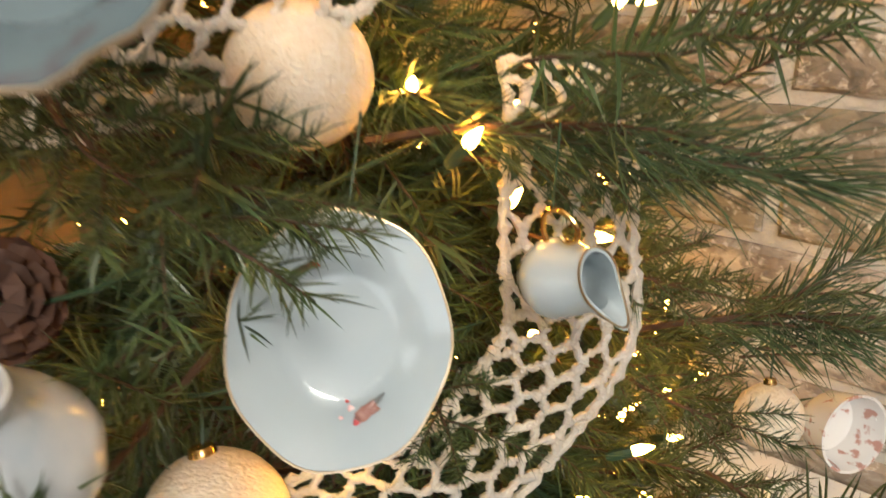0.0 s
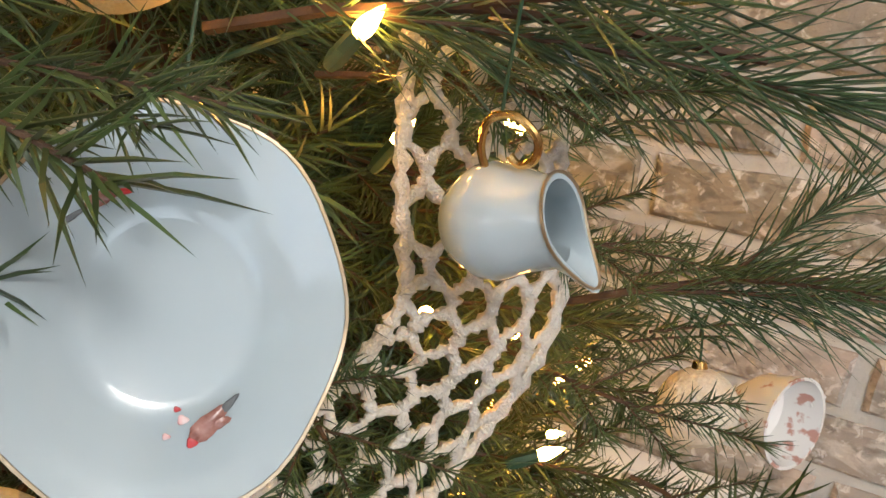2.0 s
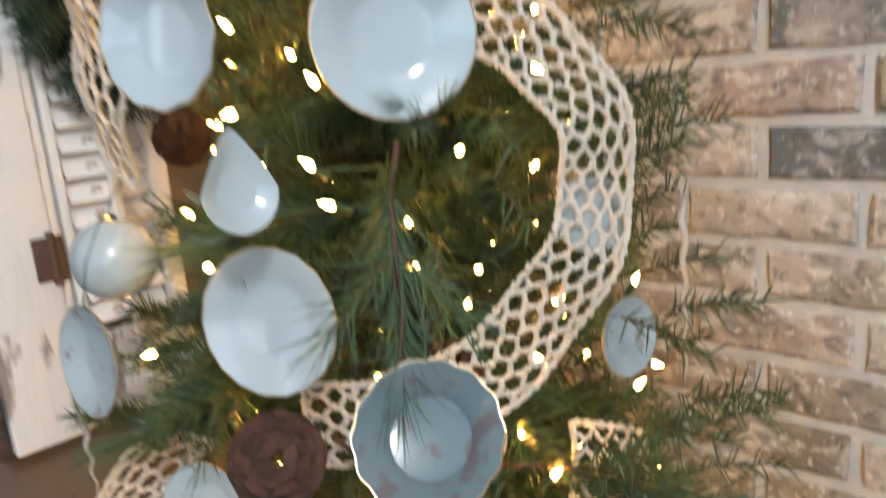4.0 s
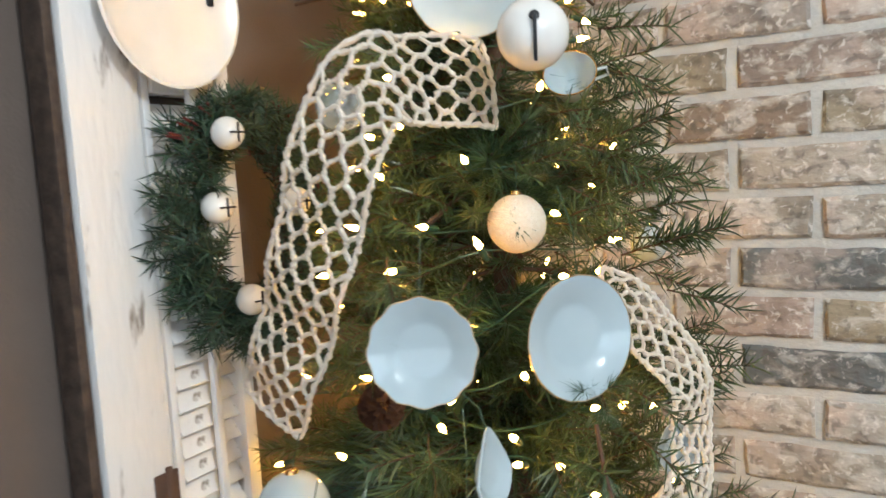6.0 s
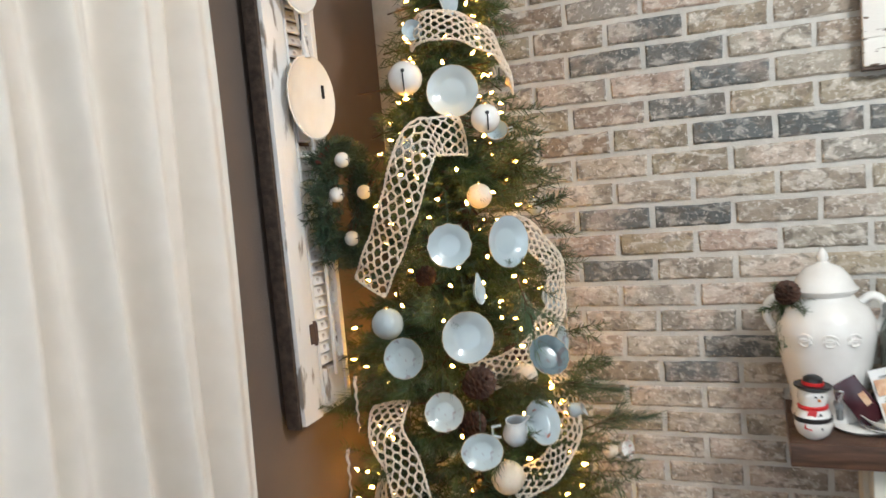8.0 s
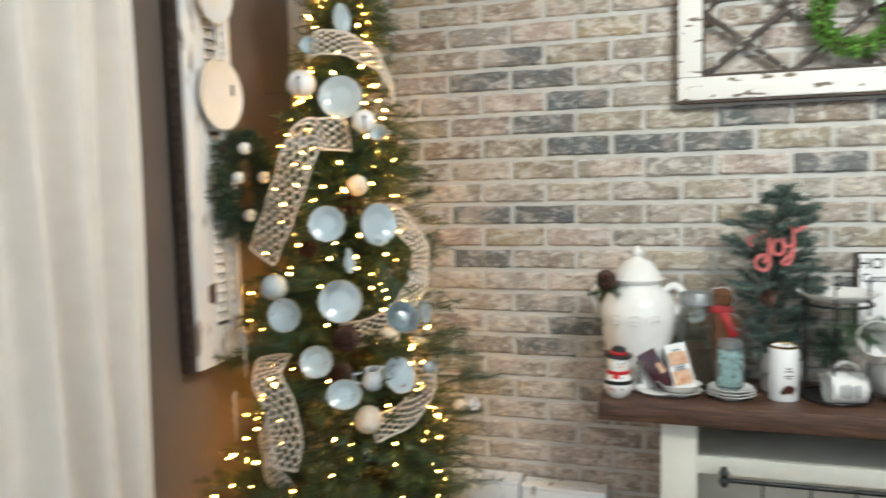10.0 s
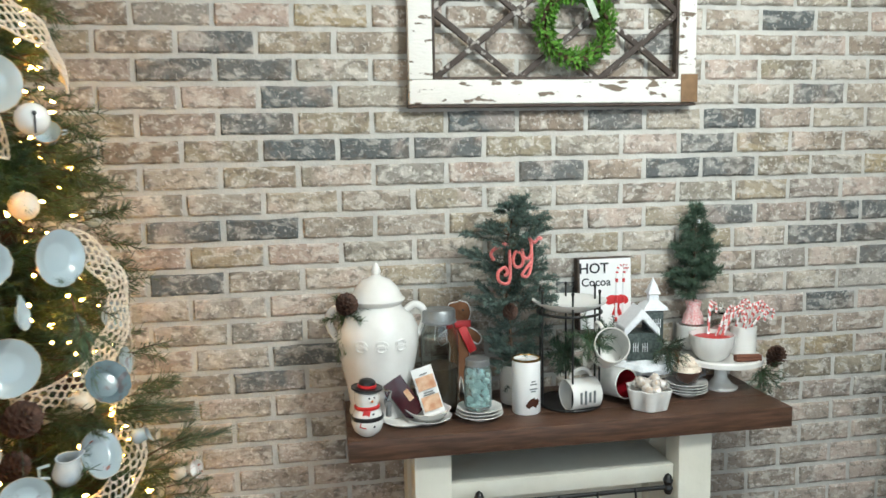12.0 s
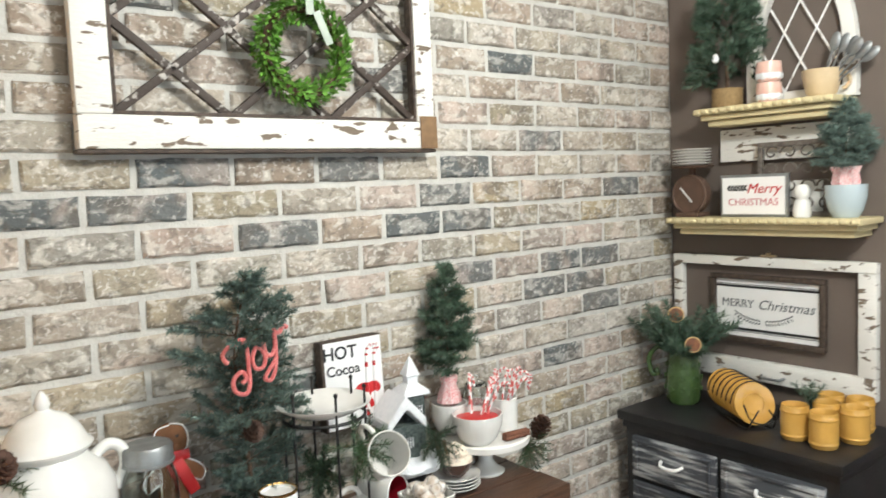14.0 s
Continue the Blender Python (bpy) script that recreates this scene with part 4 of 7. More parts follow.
part("hinge", join(bbox(0.017, 0.021, -0.03, 0.0, 0.17, 0.215, 0.001), moved(tube([(0.021, -0.012, 0.165), (0.021, -0.012, 0.22)], 0.004, 8), Matrix.Identity(4))), M_RUST, shutter, "rusted iron hinge")

rest = thing("spoon_rest", "cream enamel skimmer with slotted bowl hung on the shutter", "skimmer", facing((SX + 0.035, 0.055, 1.667), (1, -0.12, 0.02)))
part("bowl", lathe([(0.0, 0.0), (0.05, 0.002), (0.075, 0.010), (0.083, 0.018), (0.080, 0.019), (0.07, 0.012), (0.045, 0.006), (0.0, 0.004)], 44, squash=1.12), M_CREAMER, rest)
part("slot", moved(box(0.008, 0.03, 0.003, 0.002), pose(0.052, 0.015, 0.0085, 0, -8, 0)), M_BLACK, rest, "dark oval slot")
part("handle", tube([(0, 0.085, 0.016), (0, 0.12, 0.012), (0, 0.17, 0.004), (0, 0.20, 0.0)], [0.010, 0.006, 0.005, 0.006], 8), M_CREAMER, rest)
up = thing("spoon_rest", "second cream enamel skimmer hung above on a chain", "skimmer", facing((SX + 0.035, 0.045, 1.93), (1, -0.1, 0.02)))
part("bowl", lathe([(0.0, 0.0), (0.045, 0.002), (0.065, 0.010), (0.072, 0.018), (0.069, 0.019), (0.06, 0.012), (0.04, 0.006), (0.0, 0.004)], 40, squash=1.2), M_CREAMER, up)
part("chain", tube([(0, -0.085, 0.01), (0.002, -0.11, 0.008), (0, -0.14, 0.006)], 0.002, 6), M_IRON, up, "short dark chain")


def foliage(name, verts_of, material, seed, parent, label):
    V, F, I = [], [], []
    verts_of(V, F, I, random.Random(seed))
    return put_mesh(name, from_lists(name, V, F, [material, M_BARK], I), None, parent, label)


def leaf(V, F, I, p, d, up, ln, w, mid=0):
    """A small folded leaf of four triangles."""
    d = d.normalized()
    s = d.cross(up).normalized() * w
    o = len(V)
    lift = up.normalized() * w * 0.35
    V += [p, p + d * ln * 0.5 + s + lift, p + d * ln, p + d * ln * 0.5 - s + lift, p + d * ln * 0.5]
    F += [(o, o + 1, o + 4), (o + 1, o + 2, o + 4), (o + 2, o + 3, o + 4), (o + 3, o, o + 4)]
    I += [mid] * 4


wreath = thing("jingle_wreath", "dark pine wreath with red twigs and cream jingle bells", "wreath", facing((SX + 0.045, 0.125, 1.43), (1, -0.1, 0)))


def dark_ring(V, F, I, r):
    for k in range(230):
        a = r.uniform(0, 6.283)
        c = Vector((0.055 * math.cos(a), 0.09 * math.sin(a), r.uniform(-0.01, 0.03)))
        d = Vector((math.cos(a) + r.uniform(-1, 1), math.sin(a) + r.uniform(-1, 1), r.uniform(-0.1, 0.9)))
        twig(V, F, I, r, c, c + d.normalized() * 0.062, 46, 0.024, 0.001, 30, 0)


foliage("greenery", dark_ring, mat("dark_wreath_needle", (0.03, 0.06, 0.03), 0.5, second=(0.055, 0.08, 0.05), scale=30, per="island", spread=0.5), 3, wreath, "dark green artificial pine")
rw = random.Random(8)
for k in range(44):
    a = rw.uniform(-1.9, 1.9)
    part("twig", tube(spline([(0.08 * math.cos(a), 0.08 * math.sin(a), 0), (0.11 * math.cos(a + 0.3), 0.11 * math.sin(a + 0.3), 0.02), (0.14 * math.cos(a + 0.5), 0.14 * math.sin(a + 0.5), 0.03)], 4), 0.0016, 5), mat("red_twig", (0.12, 0.02, 0.015), 0.6) if k == 0 else bpy.data.materials["red_twig"], wreath, "dark red twig")
for x, y, z in ((-0.06, 0.095, 0.07), (0.045, 0.02, 0.05), (-0.04, -0.08, 0.062), (-0.065, 0.02, 0.05)):
    bm = bmesh.new()
    bmesh.ops.create_uvsphere(bm, u_segments=20, v_segments=14, radius=0.017, matrix=Matrix.Translation((x, y, z)))
    b = part("jingle_bell", bm, M_CREAMER, wreath, "cream jingle bell")
    part("slot", moved(join(box(0.002, 0.02, 0.0015, 0.0004), box(0.02, 0.002, 0.0015, 0.0004)), Matrix.Translation((x, y, z + 0.0165))), M_BLACK, b, "dark cross slot")


def drape(name, label, x, y0, y1, z0, z1, folds, amp, material, seed):
    """A hanging cloth with folds along y, thick, gathered a little towards the top."""
    bm = bmesh.new()
    r = random.Random(seed)
    ph = [r.uniform(0, 6.28) for _ in range(4)]
    nu, nv = 150, 26
    front, back = [], []
    for i in range(nu + 1):
        u = i / nu
        fcol, bcol = [], []
        for k in range(nv + 1):
            v = k / nv
            off = amp * (0.65 * math.sin(folds * 6.283 * u + ph[0] + 0.5 * math.sin(3 * v + ph[1])) + 0.35 * math.sin(folds * 2.3 * 6.283 * u + ph[2] + v)) * (0.75 + 0.25 * (1 - v))
            p = Vector((x + off, y0 + (y1 - y0) * u + 0.012 * math.sin(7 * v + 9 * u), z0 + (z1 - z0) * v))
            fcol.append(bm.verts.new(p))
            bcol.append(bm.verts.new(p - Vector((0.003, 0, 0))))
        front.append(fcol)
        back.append(bcol)
    for i in range(nu):
        for k in range(nv):
            bm.faces.new((front[i][k], front[i + 1][k], front[i + 1][k + 1], front[i][k + 1]))
            bm.faces.new((back[i][k], back[i][k + 1], back[i + 1][k + 1], back[i + 1][k]))
    for i in range(nu):
        bm.faces.new((front[i][0], back[i][0], back[i + 1][0], front[i + 1][0]))
        bm.faces.new((front[i][nv], front[i + 1][nv], back[i + 1][nv], back[i][nv]))
    for k in range(nv):
        bm.faces.new((front[0][k], front[0][k + 1], back[0][k + 1], back[0][k]))
        bm.faces.new((front[nu][k], back[nu][k], back[nu][k + 1], front[nu][k + 1]))
    return tagged(part(name, bm, material), label, name.split("_")[0])


drape("curtain", "ivory cotton curtain hanging in soft folds to the floor", -0.535, -0.95, -0.315, 0.01, 2.2, 4.2, 0.052, M_CLOTH, 2)
drape("curtain", "ivory cotton curtain drawn to the far window side", -0.535, -2.35, -1.75, 0.01, 2.2, 5, 0.035, M_CLOTH, 3)
drape("valance", "short pale green gathered valance above the curtain", -0.49, -2.35, -0.36, 1.93, 2.22, 17, 0.018, M_PALEGREEN, 5)
rod = thing("curtain_rod", "dark iron curtain rod above the window", "curtain rod", Matrix.Translation((-0.535, 0, 2.21)))
part("pole", tube([(0, -2.45, 0), (0, -0.28, 0)], 0.009, 10), M_IRON, rod)
for y in (-2.42, -0.31):
    part("bracket", tube([(0, y, 0), (-0.06, y, 0.0), (-0.108, y, -0.02)], 0.006, 8), M_IRON, rod)


# ---- north wall: diamond-paned window sash with a boxwood wreath ----
FX0, FX1, FZ0, FZ1, FY = 0.583, 1.368, 1.632, 2.20, 0.556
sash = thing("window_sash", "old window sash with chipped white paint and bare diamond muntins", "window sash", Matrix.Translation((0, FY, 0)))
W = 0.062
part("bottom_rail", bbox(FX0, FX1, -0.016, 0.018, FZ0, FZ0 + 0.062, 0.004), M_CHIPPED, sash)
part("bottom_edge", bbox(FX0 - 0.003, FX1 + 0.002, -0.013, 0.022, FZ0 - 0.008, FZ0 - 0.0005, 0.002), M_DARKWOOD, sash, "bare dark lower edge")
part("top_rail", bbox(FX0, FX1, -0.016, 0.018, FZ1 - 0.055, FZ1, 0.004), M_CHIPPED, sash)
part("stile", bbox(FX0, FX0 + W, -0.014, 0.016, FZ0 + 0.0625, FZ1 - 0.0555, 0.004), M_CHIPPED, sash)
part("stile", bbox(FX1 - W * 0.8, FX1, -0.014, 0.016, FZ0 + 0.0625, FZ1 - 0.0555, 0.004), M_CHIPPED, sash)
part("corner_patch", bbox(FX1 - 0.045, FX1 + 0.003, -0.019, -0.0165, FZ0, FZ0 + 0.075, 0.001), mat("bare_pine_wood", (0.22, 0.13, 0.06), 0.7, second=(0.12, 0.07, 0.035), scale=50), sash, "bare brown wood corner")
# thin dark strips along the inside of the rails and stiles
for a, b, c, e in ((FX0 + W, FX1 - W * 0.8, FZ0 + 0.0625, FZ0 + 0.0695), (FX0 + W, FX1 - W * 0.8, FZ1 - 0.0625, FZ1 - 0.0555), (FX0 + W + 0.0002, FX0 + W + 0.0072, FZ0 + 0.07, FZ1 - 0.063), (FX1 - W * 0.8 - 0.0072, FX1 - W * 0.8 - 0.0002, FZ0 + 0.07, FZ1 - 0.063)):
    part("glazing_rebate", bbox(a, b, -0.011, 0.012, c, e, 0.001), M_DARKWOOD, sash, "dark strip along the inner edge")
ix0, ix1, iz0, iz1 = FX0 + W, FX1 - W * 0.8, FZ0 + 0.062, FZ1 - 0.055


def muntin(a, b):
    a, b = Vector((a[0], 0, a[1])), Vector((b[0], 0, b[1]))
    d = b - a
    bm = box(d.length, 0.016, 0.014, 0.003, (0, 0, -0.007))
    part("muntin", moved(bm, Matrix.Translation((a + b) / 2) @ d.to_track_quat("X", "Y").to_matrix().to_4x4()), M_MUNT, sash, "bare diagonal glazing bar")


M_MUNT = mat("worn_muntin_wood", (0.045, 0.03, 0.022), 0.65, second=(0.45, 0.42, 0.38), scale=55, amount=0.9, contrast=(0.56, 0.64), bump=0.5)
wd, hd = (ix1 - ix0), (iz1 - iz0)
nx, px = 3, (ix1 - ix0) / 3
slope = 0.78
for i in range(-2, 4):
    for s in (1, -1):
        pts = []
        for tt in (0.0, 1.0):
            z = iz0 + tt * hd
            xx = (ix0 + i * px if s == 1 else ix1 - i * px) + s * tt * hd / slope
            pts.append((xx, z))
        (xa, za), (xb, zb) = pts
        ta, tb = 0.0, 1.0
        for edge, sign in ((ix0, 1), (ix1, -1)):
            da, db = sign * (xa - edge), sign * (xb - edge)
            if da < 0 and db < 0:
                ta, tb = 1, 0
            elif da < 0:
                ta = max(ta, da / (da - db))
            elif db < 0:
                tb = min(tb, da / (da - db))
        if tb - ta > 0.05:
            muntin((xa + (xb - xa) * ta, za + (zb - za) * ta), (xa + (xb - xa) * tb, za + (zb - za) * tb))
part("nail", tube([(1.02, 0.03, 2.17), (1.02, -0.03, 2.175)], 0.003, 6), M_IRON, sash, "iron nail")

bw = thing("boxwood_wreath", "bright green boxwood wreath hung on a pale ribbon", "wreath", facing((1.02, FY - 0.035, 1.828), (0, -1, 0)))


def box_ring(V, F, I, r):
    for k in range(1500):
        a = r.uniform(0, 6.283)
        b = r.uniform(0, 6.283)
        rr = 0.021 * math.sqrt(r.random())
        c = Vector(((0.086 + rr * math.cos(b)) * math.cos(a), (0.086 + rr * math.cos(b)) * math.sin(a), rr * math.sin(b)))
        tang = Vector((-math.sin(a), math.cos(a), 0))
        out = Vector((math.cos(a) * math.cos(b), math.sin(a) * math.cos(b), math.sin(b)))
        leaf(V, F, I, c, tang * 0.6 + out * r.uniform(0.3, 1.0) + Vector((r.uniform(-0.4, 0.4), r.uniform(-0.4, 0.4), r.uniform(0, 0.4))), out + tang * 0.2, r.uniform(0.013, 0.021), 0.0042)


foliage("leaves", box_ring, M_BOX, 6, bw, "small glossy boxwood leaves")
part("ring", tube([(0.086 * math.cos(a), 0.086 * math.sin(a), 0) for a in [i * 0.2094 for i in range(30)]], 0.008, 8, True), M_BARK, bw, "twisted twig ring")
M_SHEER = mat("pale_sheer_ribbon", (0.36, 0.41, 0.34), 0.7, second=(0.46, 0.50, 0.44), scale=60)
part("ribbon", join(moved(box(0.018, 0.26, 0.002, 0.0006), Matrix.Translation((0.004, 0.20, 0.026))), moved(box(0.018, 0.07, 0.002, 0.0006), pose(0.03, 0.045, 0.03, 0, 0, 24))), M_SHEER, bw, "pale sheer ribbon")


# ---- console table ----
TX0, TX1, TY0, TY1, TZ = 0.388, 1.512, 0.275, 0.583, 0.85
table = thing("console_table", "console table with thick walnut-stained top and cream legs", "console table", Matrix.Translation((0, 0, 0)))
for i in range(3):
    w = (TY1 - TY0) / 3
    part("plank", bbox(TX0 + 0.002 * i, TX1 - 0.003 * (i == 1), TY0 + i * w + 0.0006, TY0 + (i + 1) * w - 0.0006, TZ - 0.052, TZ, 0.003), M_WALLNUT, table, "dark stained plank")
for x in (0.545, 1.222):
    for y in (TY0 + 0.035, TY1 - 0.10):
        part("leg", bbox(x, x + 0.09, y, y + 0.075, 0.0, TZ - 0.0525, 0.004), M_CREAM, table)
part("back_panel", bbox(0.636, 1.221, TY1 - 0.06, TY1 - 0.04, 0.30, TZ - 0.16, 0.002), M_CREAM, table)
part("apron", bbox(0.636, 1.221, TY0 + 0.06, TY0 + 0.30, 0.655, 0.70, 0.003), M_CREAM, table, "cream shelf rail")
part("lower_shelf", bbox(0.636, 1.221, TY0 + 0.06, TY1 - 0.062, 0.24, 0.28, 0.003), M_WALLNUT, table)
rodt = part("towel_rod", tube([(0.70, TY0 + 0.028, 0.655), (1.19, TY0 + 0.028, 0.655)], 0.006, 10), M_IRON, table, "black iron rail")
for x in (0.70, 1.19):
    part("finial", moved(lathe([(0.0, 0.03), (0.008, 0.024), (0.013, 0.01), (0.009, 0.0), (0.013, -0.01), (0.008, -0.024), (0.0, -0.028)], 14), Matrix.Translation((x, TY0 + 0.028, 0.662))), M_IRON, rodt, "black iron finial")
for x in (0.79, 0.9, 1.0, 1.1):
    part("hook", tube([(x, TY0 + 0.021, 0.664), (x, TY0 + 0.018, 0.63), (x, TY0 + 0.01, 0.605), (x, TY0 - 0.005, 0.60), (x, TY0 - 0.01, 0.615)], 0.0028, 6), M_IRON, rodt, "black s-hook")


def on(x, y, z=TZ, rz=0.0):
    return pose(x, y, z + 0.0005, 0, 0, rz)


# drink dispenser
dis = thing("drink_dispenser", "large white ceramic lidded drink dispenser with raised scrolls", "dispenser", on(0.478, 0.462))
part("body", lathe([(0.0, 0.0), (0.074, 0.0), (0.078, 0.012), (0.074, 0.03), (0.079, 0.07), (0.093, 0.13), (0.103, 0.19), (0.102, 0.225), (0.088, 0.255), (0.066, 0.272), (0.060, 0.283), (0.068, 0.292), (0.062, 0.292), (0.055, 0.283), (0.0, 0.283)], 56), M_CREAMER, dis)
lid = part("lid", lathe([(0.070, 0.2925), (0.072, 0.297), (0.064, 0.304), (0.054, 0.325), (0.036, 0.345), (0.016, 0.353), (0.010, 0.358), (0.013, 0.366), (0.010, 0.376), (0.004, 0.386), (0.0, 0.389)], 48), M_CREAMER, dis, "domed white lid")
for s in (1, -1):
    part("handle", tube(spline([(s * 0.070, 0, 0.262), (s * 0.094, 0, 0.278), (s * 0.116, 0, 0.266), (s * 0.120, 0, 0.235), (s * 0.103, 0, 0.20)], 6), 0.010, 10), M_CREAMER, dis)
for a in (-118, -90, -62):
    rr = 0.1035
    for k in range(4):
        c = Vector((rr * math.cos(radians(a)), rr * math.sin(radians(a)), 0.19))
        t = Vector((-math.sin(radians(a)), math.cos(radians(a)), 0))
        pts = [c + t * (0.016 * math.cos(u) * (1 - u / 8) * (1 if k % 2 else -1)) + Vector((0, 0, 0.013 * math.sin(u) * (1 - u / 8) + 0.010 * (k // 2))) for u in [j * 0.6 for j in range(9)]]
        pts = [Vector((p.x, p.y, 0)).normalized() * (0.1042 if p.z < 0.2 else 0.1036) + Vector((0, 0, p.z)) for p in pts]
        part("scroll", tube(pts, 0.0022, 6), M_CREAMER, dis, "raised scroll relief")
sp = part("spigot", join(moved(tube([(0.012, -0.085, 0.058), (0.012, -0.118, 0.058)], 0.009, 12), Matrix.Identity(4)), tube([(0.012, -0.112, 0.062), (0.012, -0.114, 0.03)], 0.007, 12)), M_ZINC, dis, "chrome tap")
part("lever", tube([(0.012, -0.112, 0.066), (0.012, -0.112, 0.092)], [0.006, 0.010], 10), M_GLASS, sp, "clear tap lever")
part("foot_dish", moved(lathe([(0.0, 0.0), (0.05, 0.0), (0.06, 0.008), (0.055, 0.010), (0.0, 0.004)], 30), Matrix.Translation((0.06, -0.075, 0.0))), M_CREAMER, dis)

spr = thing("pine_sprig", "pine sprig with a brown cone tucked on the dispenser", "pine sprig", pose(0.402, 0.445, 1.118))


def small_sprig(V, F, I, r):
    for k in range(14):
        d = Vector((r.uniform(-0.6, 1), r.uniform(-1, 0.4), r.uniform(-1, 0.7))).normalized()
        twig(V, F, I, r, Vector((0, 0, 0)), d * 0.06, 60, 0.017, 0.0007, 35, 0)


def long_sprig(V, F, I, r):
    for k in range(12):
        d = Vector((r.uniform(-0.35, 0.9), r.uniform(-0.7, 0.2), r.uniform(-0.2, 0.6))).normalized()
        twig(V, F, I, r, Vector((0, 0, 0)), d * r.uniform(0.05, 0.075), 60, 0.02, 0.0008, 42, 0)
    for k in range(10):
        d = Vector((r.uniform(-0.35, 0.15), r.uniform(-0.5, 0.2), -1.0)).normalized()
        twig(V, F, I, r, Vector((-0.01, 0, 0)), d * r.uniform(0.06, 0.11), 70, 0.022, 0.0008, 42, 0)


foliage("greenery", long_sprig, mat("olive_needle", (0.05, 0.085, 0.03), 0.5, second=(0.10, 0.13, 0.05), scale=40, per="island", spread=0.4), 5, spr, "short olive needles")


def pine_cone(parent, m, length, width, seed, name="cone"):
    V, F = [], []
    r = random.Random(seed)
    n = 70
    for i in range(n):
        t = i / n
        a = i * 2.39996
        rad = width * math.sin(math.pi * (0.12 + 0.82 * t)) ** 0.8
        c = Vector((rad * 0.35 * math.cos(a), rad * 0.35 * math.sin(a), t * length))
        out = Vector((math.cos(a), math.sin(a), 0.5)).normalized()
        s = Vector((-math.sin(a), math.cos(a), 0)) * width * 0.28
        o = len(V)
        tip = c + out * rad * 0.75
        V += [c - s * 0.5, c + s * 0.5, tip + s, tip - s, tip + Vector((0, 0, width * 0.12)) + out * width * 0.08, c - s * 0.5 + Vector((0, 0, 0.002)), c + s * 0.5 + Vector((0, 0, 0.002))]
        F += [(o, o + 1, o + 2, o + 3), (o + 3, o + 2, o + 4), (o + 5, o + 4, o + 6), (o, o + 3, o + 4, o + 5), (o + 1, o + 6, o + 4, o + 2)]
    me = from_lists(name, [m @ v for v in V], F, [M_CONE])
    return put_mesh(name, me, None, parent, "brown open pine cone")


pine_cone(spr, pose(-0.015, -0.03, 0.01, 40, 30, 0), 0.055, 0.026, 1)

# snowman
sm = thing("snowman_figurine", "white roly-poly snowman with black hat and red scarf", "snowman", on(0.437, 0.318))
bm = lathe([(0.0, 0.0), (0.018, 0.0), (0.032, 0.012), (0.0385, 0.032), (0.034, 0.055), (0.026, 0.068), (0.0255, 0.072), (0.030, 0.088), (0.0285, 0.104), (0.02, 0.115), (0.0, 0.119)], 40)
part("body", bm, M_CREAMER, sm)
part("hat", moved(lathe([(0.0, 0.029), (0.012, 0.0285), (0.019, 0.024), (0.0215, 0.010), (0.033, 0.008), (0.037, 0.010), (0.0375, 0.006), (0.030, 0.0), (0.0, 0.002)], 30), Matrix.Translation((0, 0, 0.106)) @ Matrix.Rotation(0.08, 4, "Y")), M_BLACK, sm, "black bowler hat")
part("hat_band", moved(lathe([(0.0218, 0.0095), (0.0226, 0.011), (0.0220, 0.016), (0.0205, 0.017)], 30), Matrix.Translation((0, 0, 0.106)) @ Matrix.Rotation(0.08, 4, "Y")), M_RED, sm, "red hat band")
part("belt", lathe([(0.0372, 0.040), (0.0385, 0.042), (0.0382, 0.048), (0.0362, 0.050)], 36), M_BLACK, sm, "black belt line")
part("scarf", lathe([(0.0265, 0.064), (0.030, 0.066), (0.0305, 0.071), (0.0268, 0.074)], 36), M_RED, sm, "red scarf")
part("scarf_tail", moved(box(0.017, 0.005, 0.042, 0.002), pose(-0.013, -0.0335, 0.027, -10, 14, -14)), M_RED, sm, "red scarf end")
for x, y, z, s, mm, nm in ((0.004, -0.0295, 0.096, 0.0024, M_BLACK, "eye"), (0.016, -0.0255, 0.096, 0.0024, M_BLACK, "eye"), (0.0105, -0.0305, 0.089, 0.003, mat("orange_nose", (0.7, 0.2, 0.04), 0.4), "nose"), (0.012, -0.036, 0.06, 0.0026, M_BLACK, "button"), (0.0135, -0.0365, 0.03, 0.0026, M_BLACK, "button")):
    b = bmesh.new()
    bmesh.ops.create_uvsphere(b, u_segments=10, v_segments=8, radius=s, matrix=Matrix.Translation((x, y, z)))
    part(nm, b, mm, sm)


# saucers, jars, cups
def saucer(x, y, z, r, label, wave=0.0, h=0.012, group=""):
    t = thing("saucer", label, "saucer", pose(x, y, z + 0.0005), group)
    part("dish", moved(lathe(plate_profile(r, h), 44, wave, 10, 0.5), Matrix.Translation((0, 0, 0.004))), M_CREAMER, t)
    return t


saucer(0.59, 0.372, TZ, 0.058, "cream saucer under the packet bowl", 0.02, group="saucers on the table")
pb = thing("packet_bowl", "scalloped cream bowl holding drink packets", "bowl", pose(0.59, 0.372, TZ + 0.010))
part("bowl", lathe([(0.0, 0.0), (0.03, 0.0), (0.045, 0.012), (0.056, 0.024), (0.053, 0.024), (0.042, 0.014), (0.028, 0.004), (0.0, 0.004)], 48, 0.03, 8, 0.5), M_CREAMER, pb)
pk = thing("drink_packet", "tan printed drink packet standing in the bowl", "packet", pose(0.607, 0.372, TZ + 0.016, -14, -13, 8))
bm = box(0.054, 0.009, 0.122, 0.002)
for v in bm.verts:
    v.co.y *= 1 - 0.7 * abs(v.co.z / 0.056 - 1) ** 3
part("sachet", bm, M_WHITE, pk)
part("print", moved(box(0.046, 0.001, 0.034), Matrix.Translation((0, -0.0052, 0.066))), M_COPPER, pk, "brown cup picture panel")
